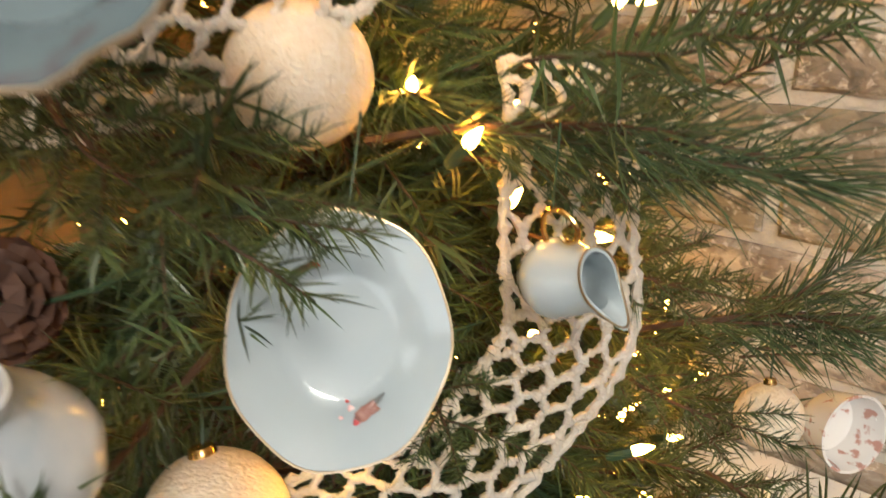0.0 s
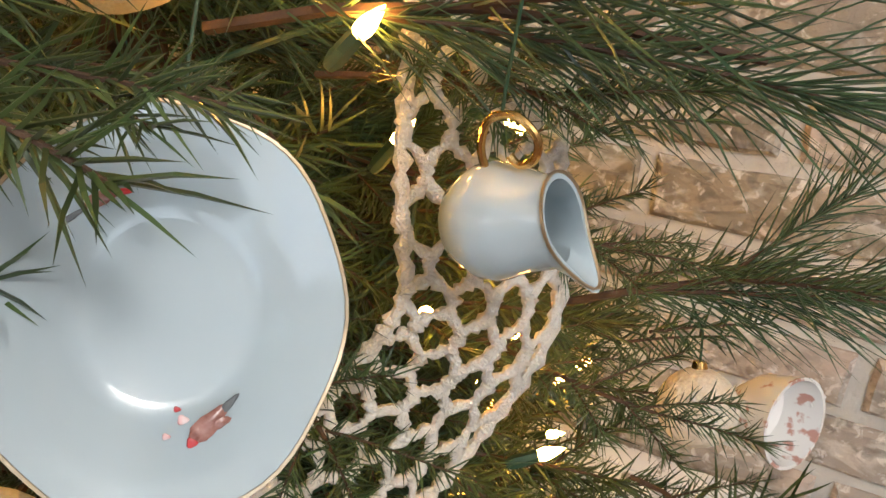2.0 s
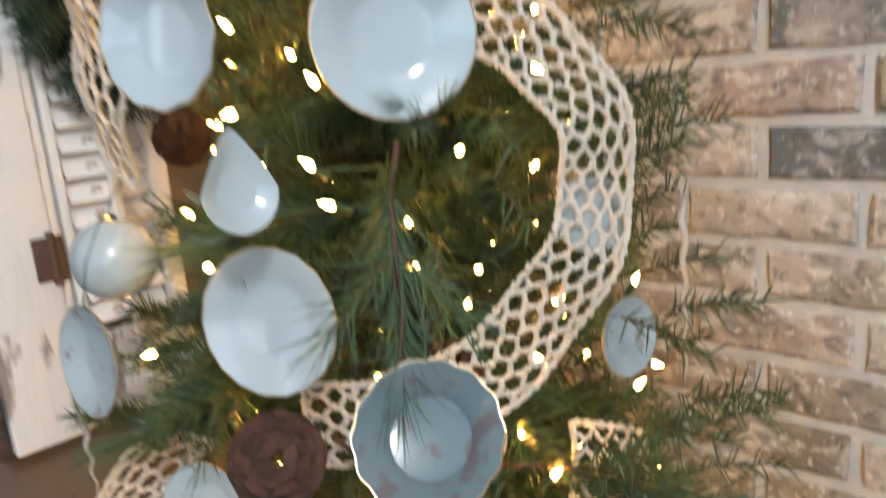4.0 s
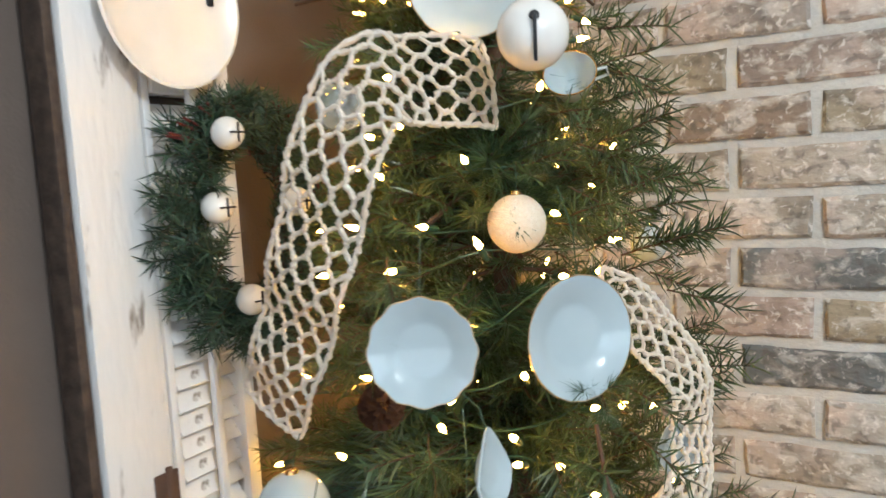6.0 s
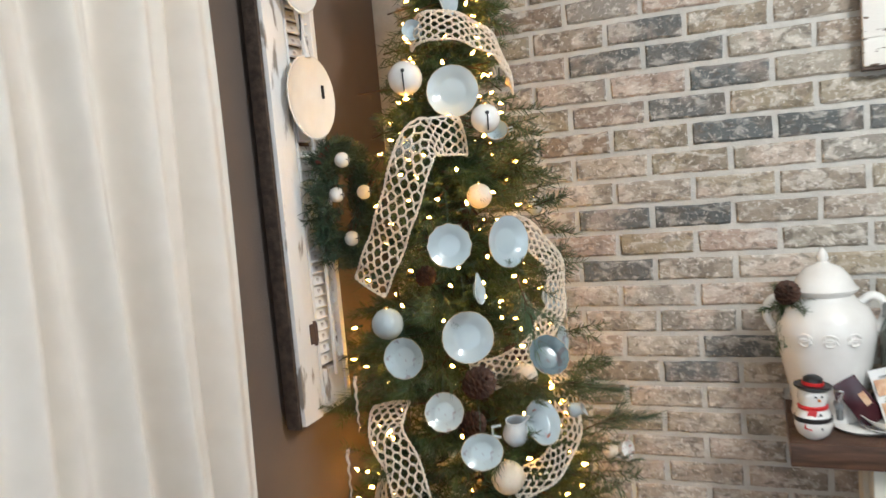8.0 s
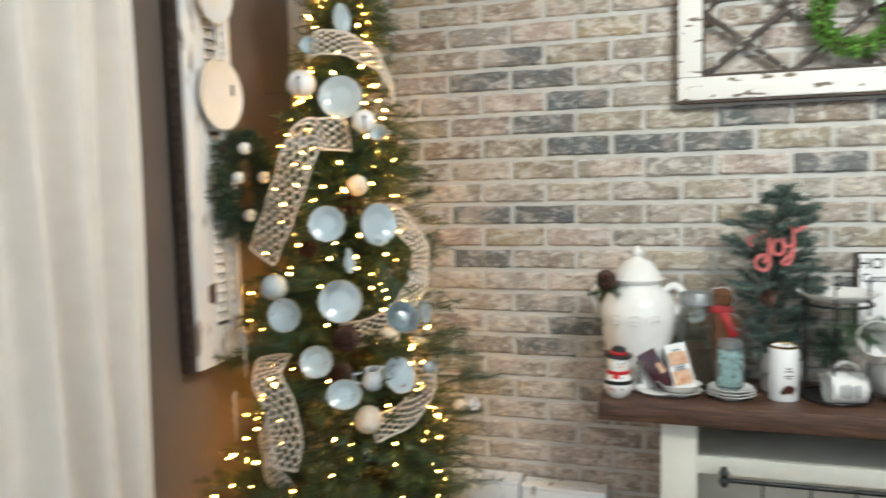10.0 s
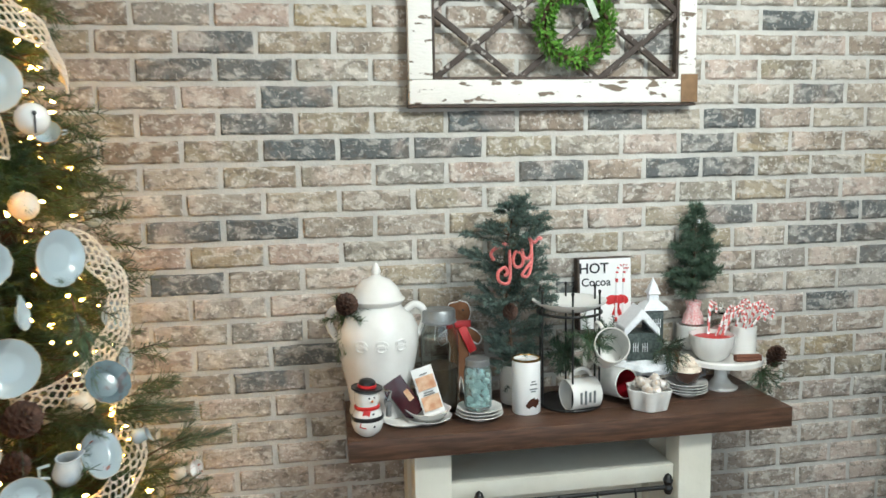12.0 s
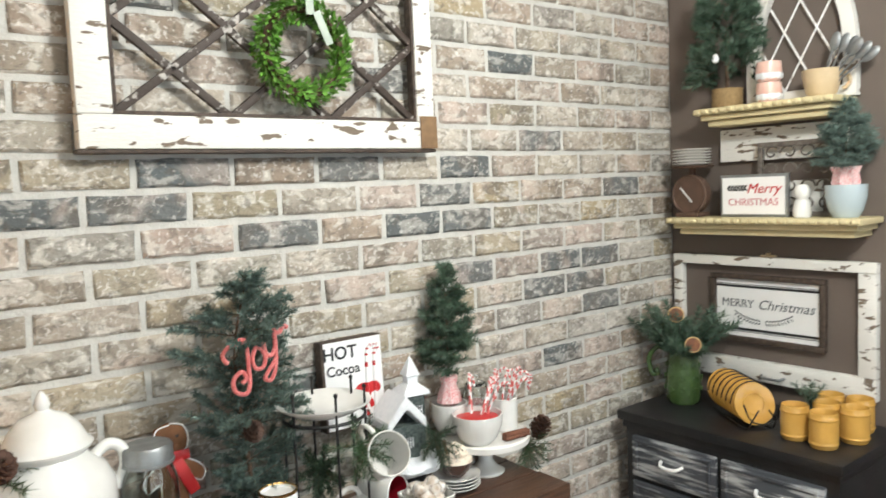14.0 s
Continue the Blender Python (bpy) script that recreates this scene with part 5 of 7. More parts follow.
part("print", moved(box(0.046, 0.001, 0.036), Matrix.Translation((0, -0.0052, 0.014))), M_COPPER, pk, "brown cup picture panel")
for i, y in enumerate((0.052, 0.058, 0.104)):
    part("bar", moved(box(0.030 - 0.005 * i, 0.0008, 0.0025), Matrix.Translation((0, -0.0051, y))), M_GREYINK, pk, "unreadable print line")
pk2 = thing("drink_packet", "dark maroon drink packet leaning in the bowl", "packet", pose(0.562, 0.382, TZ + 0.016, -10, -32, 20))
part("sachet", box(0.052, 0.010, 0.112, 0.003), mat("maroon_foil", (0.05, 0.008, 0.012), 0.22, second=(0.015, 0.004, 0.006), scale=30), pk2)
part("label_panel", moved(box(0.014, 0.001, 0.03), Matrix.Translation((0.012, -0.006, 0.04))), M_COPPER, pk2, "tan label panel")


def mason_jar(x, y, z, r, h, glass, label, filling=None, lidm=None):
    t = thing("mason_jar", label, "jar", pose(x, y, z + 0.0005))
    part("glass", lathe([(0.0, 0.0), (0.85 * r, 0.0), (r, 0.006), (r, 0.72 * h), (0.96 * r, 0.78 * h), (0.8 * r, 0.86 * h), (0.8 * r, 0.9 * h), (0.72 * r, 0.9 * h), (0.72 * r, 0.85 * h), (0.9 * r, 0.77 * h), (0.93 * r, 0.70 * h), (0.93 * r, 0.01), (0.0, 0.006)], 36), glass, t)
    lid = part("lid", lathe([(0.0, h), (0.80 * r, h), (0.86 * r, 0.985 * h), (0.87 * r, 0.87 * h), (0.82 * r, 0.865 * h), (0.82 * r, 0.905 * h), (0.0, 0.91 * h)], 40, 0.012, 20, 0.9), lidm or M_ZINC, t, "grey zinc screw lid")
    part("lid_band", lathe([(0.87 * r, 0.872 * h), (0.91 * r, 0.875 * h), (0.91 * r, 0.89 * h), (0.87 * r, 0.893 * h)], 40), M_ZINC, lid, "rolled lid edge")
    if filling:
        filling(t, r, h)
    return t


def marsh(t, r, h):
    rr = random.Random(3)
    me = None
    for i in range(70):
        a, q = rr.uniform(0, 6.28), 0.80 * r * math.sqrt(rr.random())
        m = Matrix.Translation((q * math.cos(a), q * math.sin(a), 0.010 + (i / 70) * 0.66 * h)) @ pose(0, 0, 0, rr.uniform(0, 180), rr.uniform(0, 180), 0)
        if me is None:
            o = part("marshmallow", lathe([(0.0, -0.005), (0.0045, -0.005), (0.0055, -0.004), (0.0055, 0.004), (0.0045, 0.005), (0.0, 0.005)], 12), M_MARSH, t, "pale teal mini marshmallow")
            me = o.data
        else:
            o = new("marshmallow", me)
            o.parent = t
        o.matrix_local = m


def powder(t, r, h):
    part("cocoa", lathe([(0.0, 0.008), (0.9 * r, 0.008), (0.9 * r, 0.44 * h), (0.5 * r, 0.47 * h), (0.0, 0.46 * h)], 30), mat("cocoa_powder", (0.17, 0.11, 0.075), 0.95, second=(0.12, 0.075, 0.05), scale=60, bump=0.5), t, "pale brown cocoa mix")


mason_jar(0.634, 0.455, TZ, 0.049, 0.264, mat("smoky_green_glass", (0.74, 0.79, 0.75), 0.04, trans=1.0), "tall clear mason jar with zinc lid, half full of cocoa", powder)
for i in range(3):
    saucer(0.718, 0.372, TZ + 0.0075 * i, 0.060 - 0.002 * i, "cream saucer in a stack under the teal jar", 0.012, group="saucers on the table")
mason_jar(0.715, 0.372, TZ + 0.0265, 0.0345, 0.126, M_TEALGLASS, "small teal mason jar full of pale marshmallows", marsh)

can = thing("cocoa_tin", "white cocoa tin with a brown picture and gold rim", "tin", on(0.845, 0.393, TZ, 14))
part("tin", lathe([(0.0, 0.0), (0.0345, 0.0), (0.036, 0.002), (0.036, 0.137), (0.0345, 0.14), (0.033, 0.138), (0.033, 0.132), (0.0, 0.132)], 44), M_WHITE, can)
part("rim", moved(lathe([(0.0335, 0.0), (0.0368, 0.001), (0.0368, 0.005), (0.033, 0.006), (0.032, 0.003)], 40), Matrix.Translation((0, 0, 0.135))), M_GOLD, can, "gold tin rim")
for x, z, s in ((-0.006, 0.032, 0.010), (0.006, 0.028, 0.009), (0.012, 0.034, 0.007), (-0.012, 0.026, 0.008), (0.001, 0.039, 0.006)):
    a = math.atan2(-1, 0) + x / 0.036
    b = lathe([(0.0, 0.0008), (s, 0.0)], 9, 0.25, 4)
    part("print", moved(b, Matrix.Translation((0.0363 * math.cos(a), 0.0363 * math.sin(a), z)) @ Vector((math.cos(a), math.sin(a), 0)).to_track_quat("Z", "Y").to_matrix().to_4x4()), M_COCOA, can, "dark brown printed shape")
for i, (w, z) in enumerate(((0.012, 0.085), (0.018, 0.078), (0.022, 0.066), (0.014, 0.06))):
    part("bar", moved(box(w, 0.0008, 0.003), pose(0, -0.0364, z)), M_GREYINK, can, "unreadable print line")

# joy tree in a white mug
jt = thing("joy_tree", "dusty green tabletop spruce in a white mug", "small tree", on(0.805, 0.495))
part("mug", moved(lathe([(0.0, 0.0), (0.034, 0.0), (0.037, 0.004), (0.040, 0.104), (0.0375, 0.104), (0.0345, 0.006), (0.0, 0.006)], 32), Matrix.Translation((0.03, -0.02, 0))), M_CREAMER, jt, "white mug pot")
part("handle", moved(tube(arc(0.039, 0.065, 0.026, -75, 75, 8), 0.0045, 8), Matrix.Translation((0.03, -0.02, 0))), M_CREAMER, jt)


def spruce(h, rad, count, nlen, stem=0.005, base=0.05, lean=0.0, power=0.75):
    def go(V, F, I, r):
        add_stem(V, F, I, [Vector((0, 0, base * 0.5)), Vector((lean * 0.5, 0, h * 0.5)), Vector((lean, 0, h * 0.97))], stem, stem * 0.4, 1)
        for k in range(count):
            t = (k + r.random()) / count
            z = base + (h - base) * t
            a = r.uniform(0, 6.283)
            ln = rad * (1 - t) ** power * r.uniform(0.6, 1.15) + 0.012
            d = Vector((math.cos(a), math.sin(a), r.uniform(0.1, 0.7))).normalized()
            p = Vector((lean * t, 0, z))
            e = p + d * ln
            twig(V, F, I, r, p + d * ln * 0.1, e, int(24 + 560 * ln), nlen, 0.0008, 32, 0, 0.0011)
            if ln > 0.045:
                for s in (1, -1):
                    q = p + d * ln * r.uniform(0.4, 0.65)
                    dd = (d + Vector((-d.y, d.x, 0)) * s * 0.8).normalized()
                    twig(V, F, I, r, q, q + dd * ln * 0.42, int(14 + 300 * ln), nlen, 0.0008, 32, 0, 0.0009)
    return go


def bushy(V, F, I, r):
    """Thick fir tips on a leaning stem, fullest above the middle."""
    stem = spline([(0.03, -0.02, 0.05), (0.02, -0.02, 0.2), (0.01, -0.01, 0.38), (0.045, 0.0, 0.52)], 8)
    add_stem(V, F, I, stem, 0.005, 0.002, 1)
    for k in range(70):
        p = stem[int((0.05 + 0.6 * r.random()) * (len(stem) - 1))]
        a = r.uniform(0, 6.283)
        d = Vector((math.cos(a), math.sin(a) * 0.8, r.uniform(-0.2, 0.8))).normalized()
        twig(V, F, I, r, p, p + d * r.uniform(0.04, 0.068), 62, 0.015, 0.0009, 34, 0, 0.0014)
    for k in range(74):
        t = 0.12 + 0.88 * (k + r.random()) / 74
        p = stem[min(int(t * (len(stem) - 1)), len(stem) - 1)]
        a = r.uniform(0, 6.283)
        ln = (0.05 + 0.10 * math.sin(math.pi * min(1.0, max(0.0, (t - 0.05) / 0.98))) ** 1.5 * (0.55 + 0.75 * t)) * r.uniform(0.65, 1.1)
        d = Vector((math.cos(a) * 1.15, math.sin(a) * 0.6, r.uniform(0.15, 0.9))).normalized()
        if p.y + d.y * ln > 0.075:
            d.y = -abs(d.y)
        twig(V, F, I, r, p, p + d * ln, int(30 + 900 * ln), 0.015, 0.0009, 34, 0, 0.0016, 0.12)
        for side in (1, -1):
            q = p + d * ln * r.uniform(0.45, 0.7)
            dd = (d + Vector((-d.y, d.x, 0.2)) * side * 0.8).normalized()
            twig(V, F, I, r, q, q + dd * ln * 0.45, int(16 + 600 * ln), 0.014, 0.0009, 34, 0, 0.0012)


foliage("greenery", bushy, M_SPRUCE, 12, jt, "dusty blue-green needles")
pine_cone(jt, pose(-0.01, -0.085, 0.255, 75, 0, 30), 0.03, 0.02, 4)
joy = thing("joy_sign", "red glitter script sign reading Joy", "sign", pose(0.812, 0.405, 1.232, 90, -14, 6))
curves = {
    "J": [(-0.020, 0.046), (-0.004, 0.050), (0.002, 0.034), (-0.004, 0.0), (-0.012, -0.034), (-0.024, -0.048), (-0.042, -0.036), (-0.040, -0.014), (-0.020, -0.006), (-0.016, -0.022), (-0.026, -0.026)],
    "Jtop": [(-0.042, 0.020), (-0.046, 0.038), (-0.028, 0.048), (-0.010, 0.044), (0.004, 0.048)],
    "O": [(0.016, 0.022), (0.006, 0.006), (0.008, -0.012), (0.022, -0.016), (0.032, -0.002), (0.030, 0.016), (0.020, 0.024), (0.016, 0.022)],
    "Y": [(0.036, 0.026), (0.036, 0.004), (0.046, -0.002), (0.058, 0.012), (0.064, 0.040), (0.056, 0.0), (0.044, -0.032), (0.030, -0.046), (0.020, -0.038), (0.034, -0.026), (0.056, -0.010)],
    "Ytop": [(0.060, 0.050), (0.066, 0.036), (0.074, 0.032), (0.086, 0.040), (0.092, 0.034)],
}
for k, pts in curves.items():
    part("letter", tube(spline([(x, z, 0) for x, z in pts], 6), 0.0042, 8), M_REDGLITTER, joy)
part("pick", tube([(0.0, 0.0, -0.004), (0.0, -0.03, -0.03), (0.0, -0.09, -0.07)], 0.0018, 6), M_BARK, joy, "thin wooden pick")

ging = thing("gingerbread_figure", "brown felt gingerbread cutout with white piping and scarf", "gingerbread cutout", pose(0.700, 0.515, TZ + 0.0005, -6, 0, 0) @ Matrix.Scale(1.04, 4))
g_out = []
for x, z in ((0, 0.258), (0.026, 0.25), (0.034, 0.225), (0.026, 0.203), (0.018, 0.195), (0.050, 0.175), (0.062, 0.158), (0.052, 0.142), (0.026, 0.15), (0.030, 0.09), (0.044, 0.03), (0.036, 0.002), (0.012, 0.002), (0, 0.06)):
    g_out.append((x, z))
full = g_out + [(-x, z) for x, z in reversed(g_out[1:-1])]
bm = bmesh.new()
fr_ = [bm.verts.new((x, -0.005, z)) for x, z in full]
bk_ = [bm.verts.new((x, 0.005, z)) for x, z in full]
bm.faces.new(fr_)
bm.faces.new(bk_[::-1])
for i in range(len(full)):
    j = (i + 1) % len(full)
    bm.faces.new((fr_[i], bk_[i], bk_[j], fr_[j]))
part("body", bm, M_GINGER, ging, smooth=False)
part("piping", tube(spline([(x * 0.92, -0.0062, 0.003 + z * 0.985) for x, z in full] + [(full[0][0], -0.0062, full[0][1] * 0.985)], 4), 0.0014, 6), M_WHITE, ging, "white wavy piping")
part("scarf", join(bbox(-0.03, 0.03, -0.011, -0.0055, 0.188, 0.206, 0.002), moved(box(0.022, 0.006, 0.07, 0.002), pose(0.034, -0.009, 0.125, 0, -24, 0))), M_RED, ging, "red felt scarf")
for x in (-0.012, 0.012):
    part("eye", moved(lathe([(0.0, 0.001), (0.003, 0.0)], 8), pose(x, -0.0055, 0.232, 90)), M_BLACK, ging)

# hot cocoa sign on the wall
sign = thing("cocoa_sign", "white block sign reading Hot Cocoa with a red bow", "sign", pose(1.116, 0.566, 1.112, -3, 0, 0))
part("block", moved(box(0.156, 0.03, 0.20, 0.002), Matrix.Translation((0, 0, -0.1))), M_DARKWOOD, sign, "dark brown wooden block")
part("face", moved(box(0.148, 0.001, 0.194), Matrix.Translation((0.002, -0.0158, -0.097))), M_WHITE, sign, "white printed face")
words("lettering", "HOT", 0.040, M_BLACK, sign, pose(-0.032, -0.0168, 0.070, 90), bold=0.0006)
words("lettering", "Cocoa", 0.032, M_BLACK, sign, pose(-0.026, -0.0168, 0.032, 90), bold=0.0004)
for s in (1, -1):
    part("bow_loop", moved(lathe([(0.0, 0.001), (0.8, 0.0008), (1.0, 0.0)], 14), pose(0.034 + s * 0.017, -0.0166, -0.018, 90, s * 20, 0) @ Matrix.Diagonal((0.018, 0.013, 1, 1))), M_RED, sign, "red printed bow loop")
    part("bow_tail", moved(box(0.012, 0.001, 0.04), pose(0.034 + s * 0.010, -0.0168, -0.062, 0, -s * 22, 0)), M_RED, sign, "red printed bow tail")
for dx in (0.0, 0.02):
    cane = spline([(0.03 + dx, -0.0168, -0.08), (0.034 + dx, -0.0168, 0.03), (0.038 + dx, -0.0168, 0.068), (0.052 + dx * 0.5, -0.0168, 0.078), (0.06 + dx * 0.4, -0.0168, 0.062)], 6)
    for i, (a, b) in enumerate(zip(cane, cane[1:])):
        part("cane_stripe", tube([a, b], 0.004, 6), M_RED if i % 3 == 0 else M_WHITE, sign)

# mug rack with a dish on top
rack = thing("mug_rack", "black iron tiered mug rack with a white dish on top", "rack", on(0.972, 0.432))
for r0, z in ((0.082, 0.004), (0.082, 0.245)):
    part("ring", tube([(r0 * math.cos(a), r0 * math.sin(a), z) for a in [i * 0.1963 for i in range(32)]], 0.0035, 8, True), M_IRON, rack)
part("base", lathe([(0.0, 0.001), (0.08, 0.001), (0.081, 0.004), (0.0, 0.004)], 40), M_IRON, rack, "black round base")
for k in range(6):
    a = k * math.pi / 3 + 0.3
    part("post", tube([(0.083 * math.cos(a), 0.083 * math.sin(a), 0.003), (0.083 * math.cos(a), 0.083 * math.sin(a), 0.30)], 0.0026, 6), M_IRON, rack)
    part("knob", moved(lathe([(0.0, 0.006), (0.004, 0.003), (0.0045, 0.0), (0.003, -0.004), (0.0, -0.005)], 8), Matrix.Translation((0.083 * math.cos(a), 0.083 * math.sin(a), 0.303))), M_IRON, rack)
dish = thing("dish", "shallow white dish on top of the mug rack", "dish", on(0.972, 0.432, TZ + 0.249))
part("bowl", lathe([(0.0, 0.0), (0.05, 0.0), (0.07, 0.008), (0.094, 0.022), (0.096, 0.026), (0.091, 0.025), (0.068, 0.012), (0.048, 0.004), (0.0, 0.004)], 48), M_CREAMER, dish)


def mug(m, label, material, inside=None, text=True, group="mugs on the rack"):
    t = thing("mug", label, "mug", m, group)
    part("cup", lathe([(0.0, 0.0), (0.034, 0.0), (0.039, 0.004), (0.040, 0.085), (0.0385, 0.0865), (0.037, 0.085), (0.036, 0.008), (0.0, 0.006)], 40), material, t)
    if inside:
        part("glaze", lathe([(0.0, 0.007), (0.0355, 0.009), (0.0365, 0.084), (0.036, 0.084), (0.035, 0.010), (0.0, 0.0085)], 36), inside, t, "coloured inner glaze")
    part("handle", tube(arc(0.038, 0.044, 0.026, -80, 80, 10, 0, 0.03), 0.0048, 8), material, t)
    if text:
        for i, w in enumerate((0.030, 0.036, 0.026, 0.032)):
            part("bar", moved(box(w, 0.0008, 0.006), pose(0, -0.0402, 0.062 - 0.0125 * i)), M_GREYINK, t, "unreadable dark lettering")
    return t


mug(Matrix.Translation((1.028, 0.385, TZ + 0.0425)) @ pose(0, 0, 0, 0, 0, 10) @ Matrix(((0, 0, -1, 0), (0, 1, 0, 0), (1, 0, 0, 0), (0, 0, 0, 1))), "white mug with dark lettering lying on the rack", M_CREAMER)
mug(facing((1.052, 0.385, 0.995), (-0.16, -0.9, 0.42), 112) @ Matrix.Scale(1.1, 4), "white mug hanging with its mouth forward", M_CREAMER, text=False)
mug(Matrix.Translation((1.085, 0.475, TZ + 0.043)) @ pose(0, 0, 0, 84, 0, 22) @ pose(0, 0, 0, 0, 0, -20), "white mug with red inside hanging on the rack", M_CREAMER, mat("deep_red_glaze", (0.22, 0.008, 0.015), 0.2), text=False)
sp2 = thing("pine_sprig", "olive pine sprig hanging from the mug rack", "pine sprig", pose(0.99, 0.335, 1.05))
foliage("greenery", small_sprig, M_PINE, 9, sp2, "olive green needles")
sp5 = thing("pine_sprig", "dark pine sprig tucked inside the mug rack", "pine sprig", pose(0.965, 0.44, 0.985))
foliage("greenery", lambda V, F, I, r: [twig(V, F, I, r, Vector((0, 0, 0)), Vector((r.uniform(-1, 1), r.uniform(-1, 1), r.uniform(-1, 0.8))).normalized() * 0.05, 60, 0.018, 0.0009, 35, 0) for _ in range(26)], bpy.data.materials["dark_wreath_needle"], 77, sp5, "dark green needles")
sp3 = thing("pine_sprig", "dark sprig with white berries behind the mugs", "pine sprig", pose(1.115, 0.50, 1.0))
foliage("greenery", small_sprig, bpy.data.materials["dark_wreath_needle"], 19, sp3, "dark green needles")
for i in range(5):
    b = bmesh.new()
    bmesh.ops.create_uvsphere(b, u_segments=10, v_segments=8, radius=0.0045, matrix=Matrix.Translation((0.03 * math.cos(i * 2.1), -0.03 - 0.01 * (i % 2), 0.02 * i - 0.05)))
    part("berry", b, M_SNOW, sp3, "white berry")

# snowy cottage
house = thing("cottage_ornament", "small dark ceramic cottage with snow-covered roofs", "cottage", on(1.205, 0.495, TZ, -8))
part("stand", lathe([(0.0, 0.0), (0.05, 0.0), (0.052, 0.006), (0.046, 0.05), (0.0, 0.052)], 28), M_IRON, house, "dark round stand")
bm = lathe([(0.0, 0.0525), (0.05, 0.0525), (0.078, 0.062), (0.084, 0.074), (0.076, 0.088), (0.05, 0.096), (0.0, 0.099)], 48, 0.07, 7, 0.5)
for v in bm.verts:
    v.co.z += 0.005 * noise.noise(v.co * 60)
part("base", bm, M_SNOW, house, "snow drift round the cottage")
M_HOUSE = mat("dark_grey_ceramic", (0.025, 0.038, 0.034), 0.35, second=(0.13, 0.15, 0.14), scale=150, amount=0.6, bump=0.6)
part("hall", bbox(-0.055, 0.015, -0.05, 0.02, 0.095, 0.17, 0.003), M_HOUSE, house)
part("tower", bbox(0.005, 0.052, -0.012, 0.035, 0.095, 0.222, 0.003), M_HOUSE, house)


def gable(x0, x1, y0, y1, z, h, over=0.008, th=0.012):
    bm = bmesh.new()
    xm = (x0 + x1) / 2
    prof = [(x0 - over, z - 0.006), (xm, z + h), (x1 + over, z - 0.006), (x1 + over, z + th - 0.006), (xm, z + h + th * 1.3), (x0 - over, z + th - 0.006)]
    a = [bm.verts.new((x, y0 - over, q)) for x, q in prof]
    b = [bm.verts.new((x, y1 + over, q)) for x, q in prof]
    n = len(prof)
    bm.faces.new((a[0], a[1], a[4], a[5]))
    bm.faces.new((a[1], a[2], a[3], a[4]))
    bm.faces.new((b[5], b[4], b[1], b[0]))
    bm.faces.new((b[4], b[3], b[2], b[1]))
    for i in range(n):
        j = (i + 1) % n
        bm.faces.new((a[i], b[i], b[j], a[j]))
    bmesh.ops.bevel(bm, geom=bm.edges[:], offset=0.002, segments=2, affect="EDGES")
    return bm


part("hall_roof", gable(-0.055, 0.015, -0.05, 0.02, 0.168, 0.042, 0.012, 0.022), M_SNOW, house, "snowy gable roof")
part("tower_roof", moved(lathe([(0.046, 0.0), (0.044, 0.008), (0.022, 0.022), (0.018, 0.024), (0.018, 0.04), (0.024, 0.042), (0.012, 0.066), (0.0, 0.086)], 4), Matrix.Translation((0.0285, 0.0115, 0.224)) @ Matrix.Rotation(math.pi / 4, 4, "Z")), M_SNOW, house, "white pointed tower roof")
for x, y, z in ((-0.035, -0.0508, 0.12), (-0.01, -0.0508, 0.12), (0.018, -0.0128, 0.175), (0.036, -0.0128, 0.175)):
    pane = part("window", moved(box(0.014, 0.002, 0.024), Matrix.Translation((x, y, z))), M_BLACK, house, "small dark window")
    for k in (-1, 0, 1):
        part("glazing_bar", moved(box(0.0016, 0.0024, 0.024), Matrix.Translation((x + 0.006 * k, y - 0.0008, z))), M_SNOW, pane, "white glazing bar")
    part("glazing_bar", moved(box(0.014, 0.0024, 0.0016), Matrix.Translation((x, y - 0.0008, z + 0.012))), M_SNOW, pane, "white glazing bar")
cot = thing("cone_sprig", "dark sprig with tiny cones before the cottage", "pine sprig", pose(1.238, 0.425, 0.985))
foliage("greenery", small_sprig, bpy.data.materials["dark_wreath_needle"], 29, cot, "dark green needles")

# star bowl with wrapped sweets
star = thing("star_bowl", "white fluted star-shaped bowl full of wrapped sweets", "bowl", on(1.157, 0.352, TZ, 12))
part("bowl", lathe([(0.0, 0.0), (0.042, 0.0), (0.046, 0.003), (0.056, 0.054), (0.053, 0.055), (0.042, 0.008), (0.0, 0.006)], 60, 0.10, 6, 0.3), M_CREAMER, star)
M_WRAP = mat("clear_cellophane", (0.75, 0.72, 0.68), 0.12, second=(0.42, 0.3, 0.2), scale=60, amount=0.8, coat=0.8, bump=0.9, bump_scale=90)
rr = random.Random(5)
for i in range(24):
    b = bmesh.new()
    bmesh.ops.create_icosphere(b, subdivisions=2, radius=0.013)
    for v in b.verts:
        v.co += v.co.normalized() * 0.004 * noise.noise(v.co * 150 + Vector((i, 0, 0)))
    a, q = rr.uniform(0, 6.28), 0.038 * math.sqrt(rr.random())
    part("sweet", moved(b, Matrix.Translation((q * math.cos(a), q * math.sin(a), 0.045 + 0.055 * (1 - q / 0.038) * rr.random() + 0.008))), M_WRAP, star, "sweet in crinkled clear wrap")

